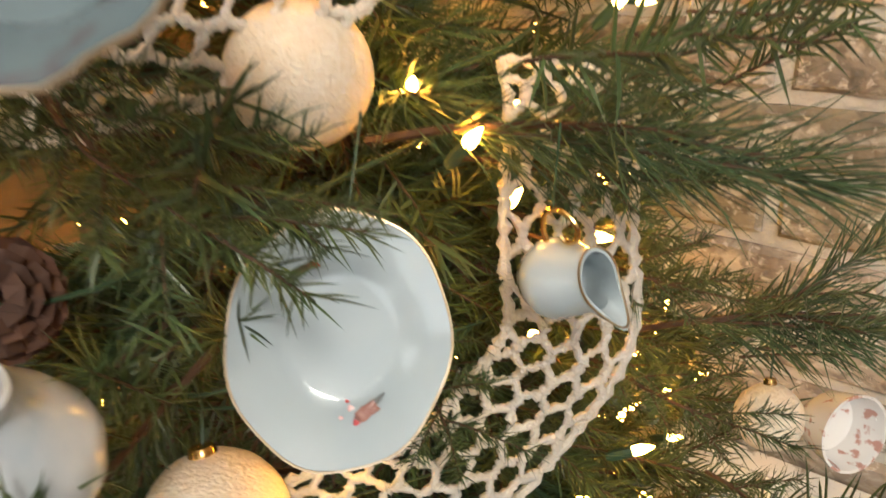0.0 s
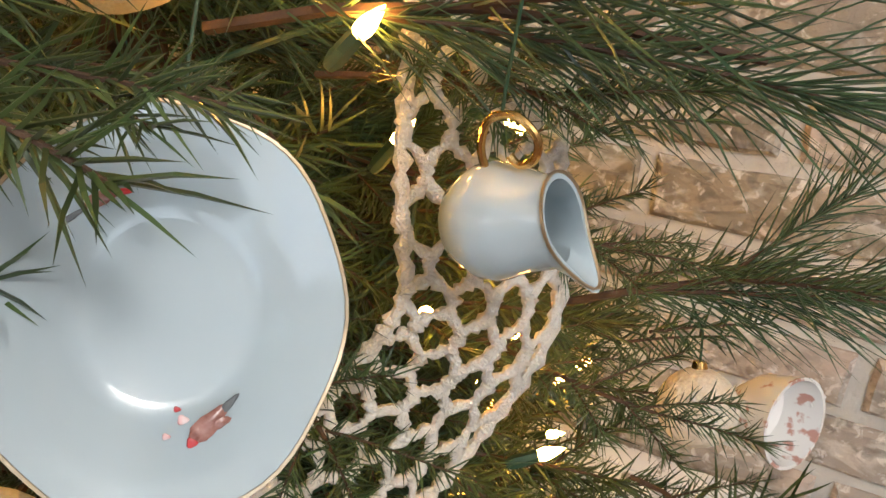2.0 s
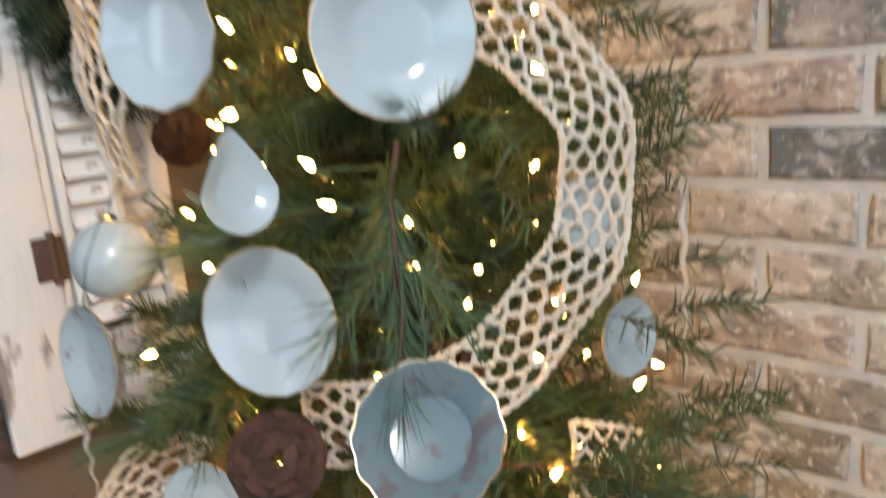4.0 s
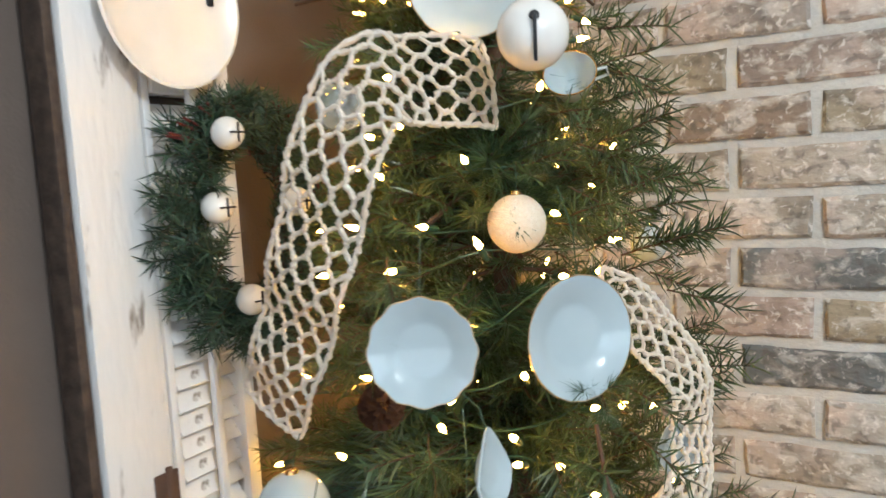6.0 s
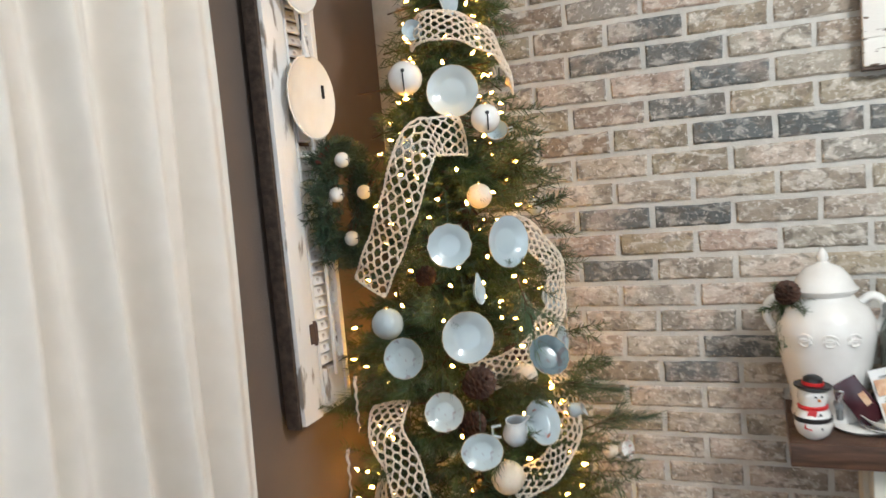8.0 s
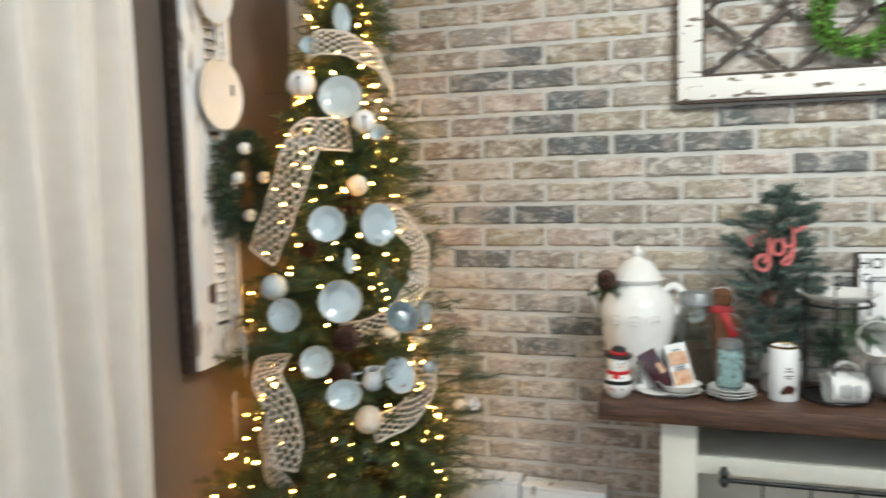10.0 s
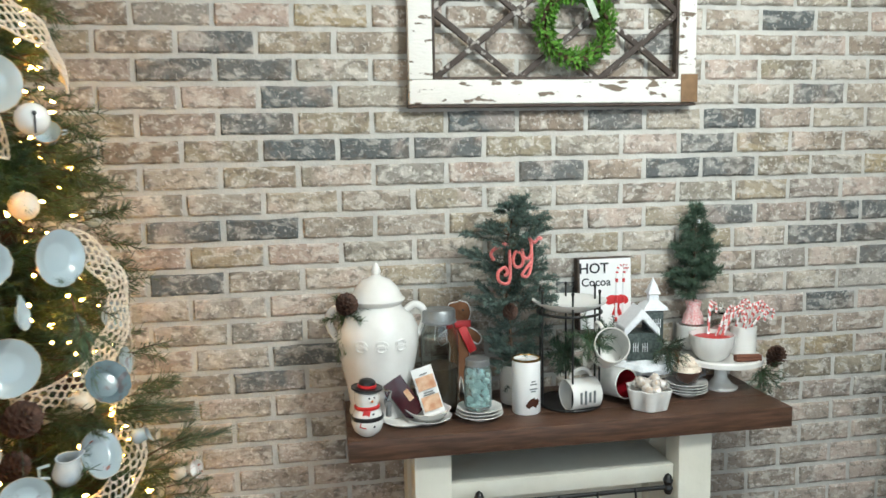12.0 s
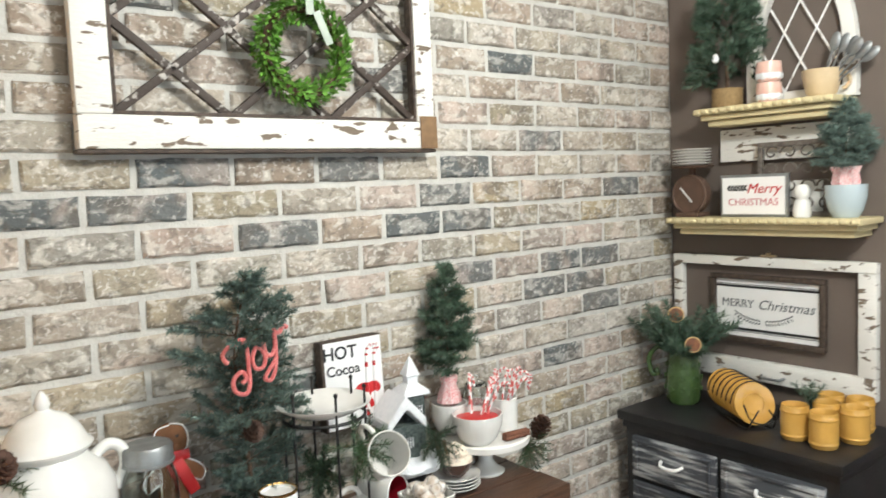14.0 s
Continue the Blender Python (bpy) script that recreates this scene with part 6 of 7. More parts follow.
for i in range(4):
    saucer(1.30, 0.43, TZ + 0.0075 * i, 0.056, "white saucer in a stack under the cocoa cup", 0.0, group="saucers on the table")
cc = thing("cocoa_cup", "dark brown cup heaped with whipped cream", "cup", on(1.30, 0.43, TZ + 0.034))
part("cup", lathe([(0.0, 0.0), (0.02, 0.0), (0.03, 0.01), (0.042, 0.034), (0.040, 0.034), (0.028, 0.013), (0.0, 0.006)], 36), M_COCOA, cc)
bm = lathe([(0.0395, 0.032), (0.038, 0.04), (0.030, 0.046), (0.031, 0.052), (0.022, 0.058), (0.021, 0.064), (0.010, 0.070), (0.0, 0.078)], 40)
for v in bm.verts:
    v.co += v.co.normalized() * 0.004 * noise.noise(v.co * 120)
part("cream", bm, M_CREAMFROTH, cc, "whipped cream with cocoa flecks")
part("handle", tube([(0.036, 0, 0.028), (0.052, 0, 0.03), (0.054, 0, 0.016), (0.03, 0, 0.012)], 0.0035, 8), M_ZINC, cc)
part("cinnamon", tube([(-0.02, 0, 0.04), (-0.032, 0.0, 0.085)], 0.004, 8), M_GINGER, cc, "cinnamon stick")

# cake stand and what stands on it
cs = thing("cake_stand", "white ceramic cake stand with a turned foot", "cake stand", on(1.418, 0.462))
part("foot", lathe([(0.0, 0.0), (0.044, 0.0), (0.046, 0.004), (0.030, 0.014), (0.018, 0.03), (0.016, 0.06), (0.024, 0.08), (0.0, 0.082)], 36), M_CREAMER, cs)
part("plate", lathe([(0.0, 0.082), (0.10, 0.082), (0.108, 0.079), (0.109, 0.092), (0.105, 0.096), (0.10, 0.091), (0.0, 0.091)], 52), M_CREAMER, cs)
CZ = TZ + 0.0915
cb = thing("candy_bowl", "white ribbed bowl of peppermint candy canes", "bowl", on(1.372, 0.432, CZ))
part("bowl", lathe([(0.0, 0.0), (0.03, 0.0), (0.045, 0.014), (0.057, 0.045), (0.059, 0.07), (0.056, 0.07), (0.053, 0.045), (0.04, 0.016), (0.0, 0.008)], 60, 0.012, 22, 0.4), M_CREAMER, cb)
part("candy", lathe([(0.0, 0.064), (0.03, 0.064), (0.0535, 0.058), (0.0, 0.05)], 30, 0.05, 7), M_RED, cb, "red sweets")
cm = thing("candy_mug", "white mug filled with peppermint candy canes", "mug", on(1.482, 0.462, CZ))
part("cup", lathe([(0.0, 0.0), (0.030, 0.0), (0.034, 0.004), (0.035, 0.08), (0.032, 0.081), (0.031, 0.006), (0.0, 0.005)], 36), M_CREAMER, cm)


def candy_cane(m, h=0.125):
    t = thing("candy_cane", "red and white striped peppermint candy cane", "candy cane", m, "candy canes")
    line = spline([(0, 0, 0), (0, 0, h * 0.5), (0, 0, h * 0.78), (0.006, 0, h * 0.93), (0.016, 0, h), (0.027, 0, h * 0.94), (0.031, 0, h * 0.8)], 5)
    V, F, I = [], [], []
    n = len(line)
    for i, p in enumerate(line):
        d = (line[min(i + 1, n - 1)] - line[max(i - 1, 0)]).normalized()
        s = Vector((0, 1, 0))
        u = d.cross(s)
        V += [p + (s * math.cos(k * 0.7854) + u * math.sin(k * 0.7854)) * 0.0036 for k in range(8)]
    for i in range(n - 1):
        for k in range(8):
            F.append((i * 8 + k, i * 8 + (k + 1) % 8, i * 8 + 8 + (k + 1) % 8, i * 8 + 8 + k))
            I.append(1 if (i + k // 2) % 4 in (0, 1) else 0)
    put_mesh("stick", from_lists("stick", V, F, [M_WHITE, M_CANE], I, True), None, t)
    return t


M_CANE = mat("peppermint_red", (0.62, 0.13, 0.12), 0.3)
first_cane = candy_cane(pose(1.482, 0.455, CZ + 0.03, 8, 10, 10))
rr = random.Random(2)
for x, y, k in ((1.472, 0.47, 6), (1.372, 0.432, 6)):
    for i in range(k):
        copy_thing(first_cane, pose(x + rr.uniform(-0.018, 0.02), y + rr.uniform(-0.018, 0.018), CZ + 0.025 + rr.uniform(0, 0.012), rr.uniform(-18, 18), rr.uniform(0, 34), rr.uniform(-60, 60)))
cin = thing("cinnamon_bundle", "bundle of brown cinnamon sticks on the cake stand", "cinnamon sticks", on(1.452, 0.392, CZ))
for i in range(4):
    part("stick", tube([(-0.034, 0.008 * (i % 2) - 0.004, 0.006 + 0.008 * (i // 2)), (0.034, 0.008 * (i % 2) - 0.012, 0.006 + 0.008 * (i // 2))], 0.0052, 8), mat("cinnamon_bark", (0.16, 0.06, 0.03), 0.8, second=(0.09, 0.035, 0.02), scale=60) if i == 0 else bpy.data.materials["cinnamon_bark"], cin)
pt = thing("pot_tree", "little dark pine in a white bowl wrapped with striped cloth", "small tree", on(1.372, 0.535, CZ))
part("bowl", lathe([(0.0, 0.0), (0.022, 0.0), (0.034, 0.01), (0.045, 0.04), (0.044, 0.075), (0.041, 0.075), (0.04, 0.04), (0.0, 0.02)], 40), M_CREAMER, pt)
part("wrap", lathe([(0.018, 0.07), (0.030, 0.078), (0.026, 0.10), (0.018, 0.118), (0.022, 0.14), (0.016, 0.142), (0.0, 0.12)], 24, 0.08, 9, 0.2), M_PINK, pt, "red and white striped cloth")
foliage("greenery", spruce(0.41, 0.088, 96, 0.018, 0.003, 0.15, power=0.7), mat("deep_green_needle", (0.045, 0.085, 0.05), 0.55, second=(0.08, 0.12, 0.08), scale=30, per="island", spread=0.4), 33, pt, "dark green needles")
b = bmesh.new()
bmesh.ops.create_uvsphere(b, u_segments=12, v_segments=8, radius=0.006, matrix=Matrix.Translation((0.006, -0.006, 0.365)))
part("bauble", b, M_SNOW, pt, "white bead near the top")
gj = thing("glass_jar", "small round glass jar of sweets behind the bowl", "jar", on(1.455, 0.53, CZ))
part("glass", lathe([(0.0, 0.0), (0.026, 0.0), (0.036, 0.02), (0.038, 0.06), (0.03, 0.095), (0.026, 0.1), (0.024, 0.1), (0.028, 0.092), (0.035, 0.06), (0.033, 0.02), (0.0, 0.006)], 32), M_GLASS, gj)
part("lid", lathe([(0.0, 0.135), (0.008, 0.13), (0.010, 0.122), (0.006, 0.116), (0.02, 0.112), (0.03, 0.104), (0.0, 0.1)], 28), M_GLASS, gj, "round glass lid")
part("sweets", lathe([(0.0, 0.008), (0.03, 0.014), (0.034, 0.05), (0.02, 0.062), (0.0, 0.06)], 24, 0.04, 7), M_PINK, gj, "red and white sweets")
es = thing("pine_sprig", "pine sprig with a large brown cone at the table end", "pine sprig", pose(1.515, 0.42, 0.905))


def end_sprig(V, F, I, r):
    for k in range(16):
        d = Vector((r.uniform(-0.5, 0.5), r.uniform(-0.7, 0.3), r.uniform(-1.0, 0.2))).normalized()
        twig(V, F, I, r, Vector((0, 0, 0.0)), d * 0.06, 50, 0.018, 0.0006, 35, 0)


foliage("greenery", end_sprig, M_PINE, 41, es, "green needles")
pine_cone(es, pose(0.012, -0.02, 0.015, 20, 14, 0), 0.06, 0.024, 9)


# ---- east side: dresser ----
DX0, DX1, DY0, DY1, DZ = 2.02, 2.36, -0.10, 0.515, 0.862
dresser = thing("dresser", "black dresser with distressed grey-white drawer fronts", "dresser", Matrix.Translation((0, 0, 0)))
part("top", bbox(DX0 - 0.02, DX1, DY0 - 0.015, DY1 + 0.02, DZ - 0.028, DZ, 0.006), M_BLACKPAINT, dresser)
part("cornice", bbox(DX0 - 0.008, DX1, DY0 - 0.004, DY1 + 0.008, DZ - 0.05, DZ - 0.0285, 0.004), M_BLACKPAINT, dresser)
part("carcass", bbox(DX0, DX1, DY0, DY1, 0.06, DZ - 0.0505, 0.003), M_BLACKPAINT, dresser)
for y in (DY0 + 0.03, DY1 - 0.03):
    for x in (DX0 + 0.03, DX1 - 0.03):
        part("foot", moved(lathe([(0.0, 0.0), (0.018, 0.0), (0.026, 0.03), (0.022, 0.0595), (0.0, 0.0595)], 16), Matrix.Translation((x, y, 0))), M_BLACKPAINT, dresser)


def drawer(y0, y1, z0, z1):
    d = part("drawer", bbox(DX0 - 0.014, DX0 - 0.0005, y0, y1, z0, z1, 0.003), M_DISTRESS, dresser, "drawer front scraped grey and white")
    for a, b, c, e in ((y0 + 0.012, y1 - 0.012, z0 + 0.010, z0 + 0.018), (y0 + 0.012, y1 - 0.012, z1 - 0.018, z1 - 0.010), (y0 + 0.012, y0 + 0.02, z0 + 0.0185, z1 - 0.0185), (y1 - 0.02, y1 - 0.012, z0 + 0.0185, z1 - 0.0185)):
        part("bead", bbox(DX0 - 0.019, DX0 - 0.0142, a, b, c, e, 0.001), M_DISTRESS, d)
    ym, zm = (y0 + y1) / 2, (z0 + z1) / 2
    part("pull", tube(spline([(DX0 - 0.014, ym - 0.035, zm + 0.006), (DX0 - 0.032, ym - 0.025, zm), (DX0 - 0.034, ym, zm - 0.003), (DX0 - 0.032, ym + 0.025, zm), (DX0 - 0.014, ym + 0.035, zm + 0.006)], 4), 0.005, 8), M_OLDWHITE, d, "white-washed pull")


mid = (DY0 + DY1) / 2
for y0, y1 in ((DY0 + 0.03, mid - 0.008), (mid + 0.008, DY1 - 0.03)):
    drawer(y0, y1, 0.675, 0.795)
for z0, z1 in ((0.49, 0.66), (0.30, 0.475), (0.10, 0.285)):
    drawer(DY0 + 0.03, DY1 - 0.03, z0, z1)

pit = thing("pitcher", "green glazed pitcher with raised leaf pattern", "pitcher", on(2.20, 0.44, DZ, 120))
part("body", lathe([(0.0, 0.0), (0.042, 0.0), (0.048, 0.01), (0.053, 0.05), (0.050, 0.10), (0.043, 0.155), (0.046, 0.195), (0.043, 0.195), (0.039, 0.155), (0.046, 0.09), (0.0, 0.02)], 40, 0.015, 9, 0.5), M_GREENGLAZE, pit)
part("handle", tube(spline([(0.038, 0, 0.155), (0.075, 0, 0.165), (0.10, 0, 0.13), (0.092, 0, 0.085), (0.075, 0, 0.085), (0.08, 0, 0.10)], 6), 0.0075, 10), M_GREENGLAZE, pit)
for k in range(9):
    a = k * 0.698 + 0.2
    for z in (0.045, 0.08, 0.115):
        rr0 = 0.054 if z < 0.1 else 0.049
        pts = [Vector((rr0 * math.cos(a + 0.16 * math.cos(u) * (1 - u / 7)), rr0 * math.sin(a + 0.16 * math.cos(u) * (1 - u / 7)), z + 0.012 * math.sin(u) * (1 - u / 7))) for u in [j * 0.7 for j in range(8)]]
        part("leaf_relief", tube(pts, 0.0022, 5), M_GREENGLAZE, pit)
pitree = thing("pine_bunch", "dark pine branches with dried orange slices in the pitcher", "pine branches", on(2.20, 0.44, DZ + 0.12))


def bunch(V, F, I, r):
    for k in range(70):
        a = r.uniform(0, 6.283)
        d = Vector((math.cos(a) * 0.8, math.sin(a) * 0.9, r.uniform(0.5, 1.7))).normalized()
        ln = r.uniform(0.12, 0.22)
        twig(V, F, I, r, Vector((0, 0, 0)) + d * 0.04, d * ln, 130, 0.026, 0.001, 35, 0, 0.0014, 0.15)


foliage("greenery", bunch, bpy.data.materials["deep_green_needle"], 51, pitree, "dark green needles")
M_PEEL = mat("dried_orange_peel", (0.55, 0.36, 0.16), 0.6)
M_PULP = mat("dried_orange_pulp", (0.13, 0.045, 0.02), 0.5, second=(0.3, 0.12, 0.04), scale=90)
for dx, dy, dz in ((-0.075, -0.03, 0.16), (-0.06, -0.075, 0.075)):
    sl = part("orange_slice", moved(lathe([(0.0, 0.0), (0.021, 0.0), (0.021, 0.004), (0.0, 0.004)], 22), facing((dx, dy, dz), (-0.9, -0.6, 0.1))), M_PULP, pitree, "dried orange slice")
    part("peel", moved(tube([(0.021 * math.cos(a), 0.021 * math.sin(a), 0.002) for a in [i * 0.2856 for i in range(22)]], 0.0026, 6, True), facing((dx, dy, dz), (-0.9, -0.6, 0.1))), M_PEEL, sl, "pale peel ring")

# mustard saucers in a wire stand, and mugs
stand = thing("plate_rack", "black wire rack holding a row of saucers", "plate rack", on(2.17, 0.235, DZ, 236))
for y in (-0.035, 0.035):
    part("wire", tube(spline([(-0.10, y, 0.004), (0.0, y, 0.003), (0.10, y, 0.004), (0.125, y * 0.9, 0.03), (0.128, y * 0.4, 0.06)], 6), 0.0022, 6), M_IRON, stand)
part("wire", tube(spline([(0.118, -0.05, 0.075), (0.128, -0.035, 0.035), (0.128, 0.0, 0.022), (0.128, 0.035, 0.035), (0.118, 0.05, 0.075)], 6), 0.0022, 6), M_IRON, stand)
for i in range(6):
    part("wire", tube([(-0.081 + 0.028 * i, 0.058 * math.cos(a), 0.062 + 0.058 * math.sin(a)) for a in [math.pi * k / 14 for k in range(15)]], 0.0018, 5), M_IRON, stand, "black wire divider")
base_plate = None
for i in range(7):
    m = Matrix.Translation((2.17, 0.235, DZ + 0.062)) @ pose(0, 0, 0, 0, 0, 236) @ Matrix.Translation((-0.095 + 0.028 * i, 0, 0)) @ pose(0, 0, 0, 0, 72, 0)
    if base_plate is None:
        base_plate = thing("mustard_saucer", "mustard-yellow glazed saucer standing in the wire rack", "saucer", m, "mustard saucers")
        part("dish", lathe([(0.0, 0.0), (0.026, 0.0), (0.030, 0.002), (0.042, 0.003), (0.056, 0.006), (0.0565, 0.004), (0.04, 0.0), (0.03, -0.004), (0.0, -0.004)], 40), M_MUSTARD, base_plate)
        part("well_ring", tube([(0.028 * math.cos(a), 0.028 * math.sin(a), 0.003) for a in [k * 0.2513 for k in range(25)]], 0.0012, 5, True), M_MUSTARD, base_plate)
    else:
        copy_thing(base_plate, m)
first_mug = None
for x, y, a in ((2.115, 0.055, 30), (2.10, -0.025, 60), (2.19, 0.01, 20), (2.19, -0.06, 80), (2.27, 0.035, 45), (2.28, -0.035, 70)):
    if first_mug is None:
        first_mug = thing("mustard_mug", "mustard-yellow barrel mug with ribbed bands", "mug", on(x, y, DZ, a), "mustard mugs")
        part("cup", lathe([(0.0, 0.0), (0.030, 0.0), (0.0325, 0.003), (0.0335, 0.010), (0.0347, 0.0112), (0.0347, 0.0148), (0.0337, 0.016), (0.0342, 0.044), (0.0337, 0.070), (0.0347, 0.0712), (0.0347, 0.0748), (0.0336, 0.076), (0.0330, 0.087), (0.0315, 0.0885), (0.0305, 0.086), (0.0305, 0.006), (0.0, 0.005)], 36), M_MUSTARD, first_mug)
        part("handle", tube(arc(0.032, 0.04, 0.02, -80, 80, 8), 0.0042, 8), M_MUSTARD, first_mug)
    else:
        copy_thing(first_mug, on(x, y, DZ, a))
ms = thing("pine_sprig", "small pine sprig laid in the mustard mugs", "pine sprig", pose(2.17, 0.045, DZ + 0.085))
foliage("greenery", small_sprig, bpy.data.materials["deep_green_needle"], 61, ms, "dark green needles")

# ---- framed greeting inside an old sash on the wall ----
XF = XE - 0.016
old = thing("empty_frame", "old white sash frame hung empty round the picture", "frame", Matrix.Translation((XF, 0, 0)))
ya, yb, za, zb = -0.047, 0.567, 0.925, 1.296
part("rail", bbox(-0.012, 0.015, ya, yb, zb - 0.028, zb, 0.002), M_CHIPPED, old)
part("rail", bbox(-0.012, 0.015, ya, yb, za, za + 0.06, 0.002), M_CHIPPED, old)
part("stile", bbox(-0.010, 0.015, ya, ya + 0.046, za + 0.0605, zb - 0.0285, 0.002), M_CHIPPED, old)
part("stile", bbox(-0.010, 0.015, yb - 0.03, yb, za + 0.0605, zb - 0.0285, 0.002), M_CHIPPED, old)
part("pull", tube([(-0.012, 0.27, za + 0.022), (-0.03, 0.262, za + 0.018), (-0.03, 0.21, za + 0.018), (-0.012, 0.20, za + 0.022)], 0.004, 8), M_ZINC, old, "dull metal lift")
part("latch", join(moved(box(0.006, 0.05, 0.008, 0.002), Matrix.Translation((-0.004, 0.25, zb + 0.001))), moved(lathe([(0.0, 0.012), (0.008, 0.008), (0.006, 0.0)], 12), Matrix.Translation((-0.004, 0.25, zb + 0.006)))), M_GOLDDULL, old, "tarnished brass latch")


def east(y, z, x):
    """A pose on the east wall whose x runs to the viewer's right and whose z faces the room."""
    return Matrix.Translation((x, y, z)) @ Matrix(((0, 0, -1, 0), (-1, 0, 0, 0), (0, 1, 0, 0), (0, 0, 0, 1)))


pic = thing("framed_print", "framed print reading Merry Christmas in a dark wood frame", "picture", Matrix.Identity(4))
py0, py1, pz0, pz1 = 0.088, 0.440, 1.036, 1.242
for a, b, c, e in ((py0, py1, pz1 - 0.016, pz1), (py0, py1, pz0, pz0 + 0.016), (py0, py0 + 0.016, pz0 + 0.0165, pz1 - 0.0165), (py1 - 0.016, py1, pz0 + 0.0165, pz1 - 0.0165)):
    part("frame", bbox(XE - 0.022, XE - 0.002, a, b, c, e, 0.003), M_DARKWOOD, pic, "dark brown moulding")
part("paper", bbox(XE - 0.010, XE - 0.003, py0 + 0.016, py1 - 0.016, pz0 + 0.016, pz1 - 0.016), M_WHITE, pic, "white print")
for z, h in ((pz1 - 0.032, 0.002), (pz1 - 0.041, 0.007), (pz0 + 0.030, 0.002), (pz0 + 0.035, 0.007)):
    part("stripe", bbox(XE - 0.0112, XE - 0.0102, py0 + 0.017, py1 - 0.017, z, z + h), M_BLACK, pic, "black printed stripe")
ym = (py0 + py1) / 2
words("lettering", "MERRY", 0.034, M_GREYINK, pic, east(ym + 0.09, 1.152, XE - 0.0108))
words("lettering", "Christmas", 0.041, M_GREYINK, pic, east(ym - 0.058, 1.152, XE - 0.0108), shear=0.35)
bm = bmesh.new()
for s in (1, -1):
    for i in range(9):
        t = i / 8
        for d in (1, -1):
            c = Matrix.Translation((s * (0.012 + 0.075 * t), -0.035 + 0.022 * t * t + d * 0.005, 0.0)) @ Matrix.Rotation(s * d * 0.7, 4, "Z") @ Matrix.Diagonal((0.006, 0.0022, 1, 1))
            bmesh.ops.create_circle(bm, cap_ends=True, segments=8, radius=1, matrix=c)
part("laurel", moved(bm, east(ym + 0.01, 1.135, XE - 0.0108)), M_GREYINK, pic, "printed grey laurel sprigs", smooth=False)


# ---- shelves ----
def shelf(y0, y1, z, label):
    t = thing("wall_shelf", label, "shelf", Matrix.Identity(4), "cream wall shelves")
    part("board", bbox(XE - 0.14, XE, y0, y1, z - 0.018, z, 0.005), M_YELLOWCREAM, t)
    part("cove", bbox(XE - 0.122, XE, y0 + 0.014, y1 - 0.014, z - 0.034, z - 0.0185, 0.006), M_YELLOWCREAM, t)
    part("bed_mould", bbox(XE - 0.106, XE, y0 + 0.028, y1 - 0.028, z - 0.052, z - 0.0345, 0.005), M_YELLOWCREAM, t)
    n = int((y1 - y0) / 0.026)
    me = None
    for i in range(n):
        y = y0 + (y1 - y0) * (i + 0.5) / n
        if me is None:
            b = bmesh.new()
            bmesh.ops.create_uvsphere(b, u_segments=10, v_segments=8, radius=1, matrix=Matrix.Diagonal((0.005, 0.0115, 0.0075, 1)))
            o = part("bead", b, M_YELLOWCREAM, t, "carved oval bead")
            me = o.data
        else:
            o = new("bead", me)
            o.parent = t
        o.location = (XE - 0.1405, y, z - 0.009)
    return t


S2, S1 = 1.418, 1.735
shelf(-0.055, 0.515, S2, "aged cream wall shelf with beaded moulding")
shelf(0.012, 0.415, S1, "short aged cream wall shelf with beaded moulding")
# on the lower shelf
sc = thing("kitchen_scale", "rusty brown kitchen scale with a round dial", "scale", on(XE - 0.075, 0.462, S2, 0))
part("case", moved(lathe([(0.0, 0.0), (0.058, 0.0), (0.06, 0.004), (0.06, 0.03), (0.056, 0.034), (0.052, 0.030), (0.0, 0.030)], 40), Matrix.Translation((0.01, 0, 0.068)) @ Matrix.Rotation(-math.pi / 2, 4, "Y")), M_RUST, sc)
part("base", moved(box(0.07, 0.075, 0.014, 0.004), Matrix.Translation((0, 0, 0))), M_RUST, sc)
part("needle", moved(box(0.0015, 0.004, 0.06), pose(-0.022, -0.012, 0.045, -42, 0, 0)), M_WHITE, sc, "white dial needle")
part("post", tube([(0, 0, 0.125), (0, 0, 0.148)], 0.01, 10), M_RUST, sc)
part("pan", moved(lathe([(0.0, 0.0), (0.06, 0.0), (0.066, 0.006), (0.064, 0.007), (0.0, 0.003)], 36), Matrix.Translation((0, 0, 0.148))), M_RUST, sc, "round weighing pan")
for i in range(6):
    t = thing("plate", "white plate in a stack on the scale", "plate", pose(XE - 0.075, 0.462, S2 + 0.1525 + 0.0085 * i), "stacked plates")
    part("dish", moved(lathe(plate_profile(0.058, 0.007), 36), Matrix.Translation((0, 0, 0.004))), M_CREAMER, t)
sl = thing("merry_sign", "small white sign reading Merry Christmas in a grey frame", "sign", Matrix.Identity(4))
a0, a1, b0, b1 = 0.157, 0.362, S2 + 0.0005, S2 + 0.122
XS = XE - 0.085
part("board", bbox(XS, XS + 0.012, a0, a1, b0, b1, 0.002), M_ZINC, sl, "grey wooden frame")
part("face", bbox(XS - 0.0015, XS - 0.0004, a0 + 0.008, a1 - 0.008, b0 + 0.008, b1 - 0.008), M_WHITE, sl, "white printed face")
words("lettering", "Merry", 0.040, M_RED, sl, east(a0 + 0.072, b0 + 0.080, XS - 0.002), shear=0.35)
words("lettering", "CHRISTMAS", 0.029, mat("pink_ink", (0.55, 0.2, 0.22), 0.6), sl, east((a0 + a1) / 2, b0 + 0.042, XS - 0.002))
bm = bmesh.new()
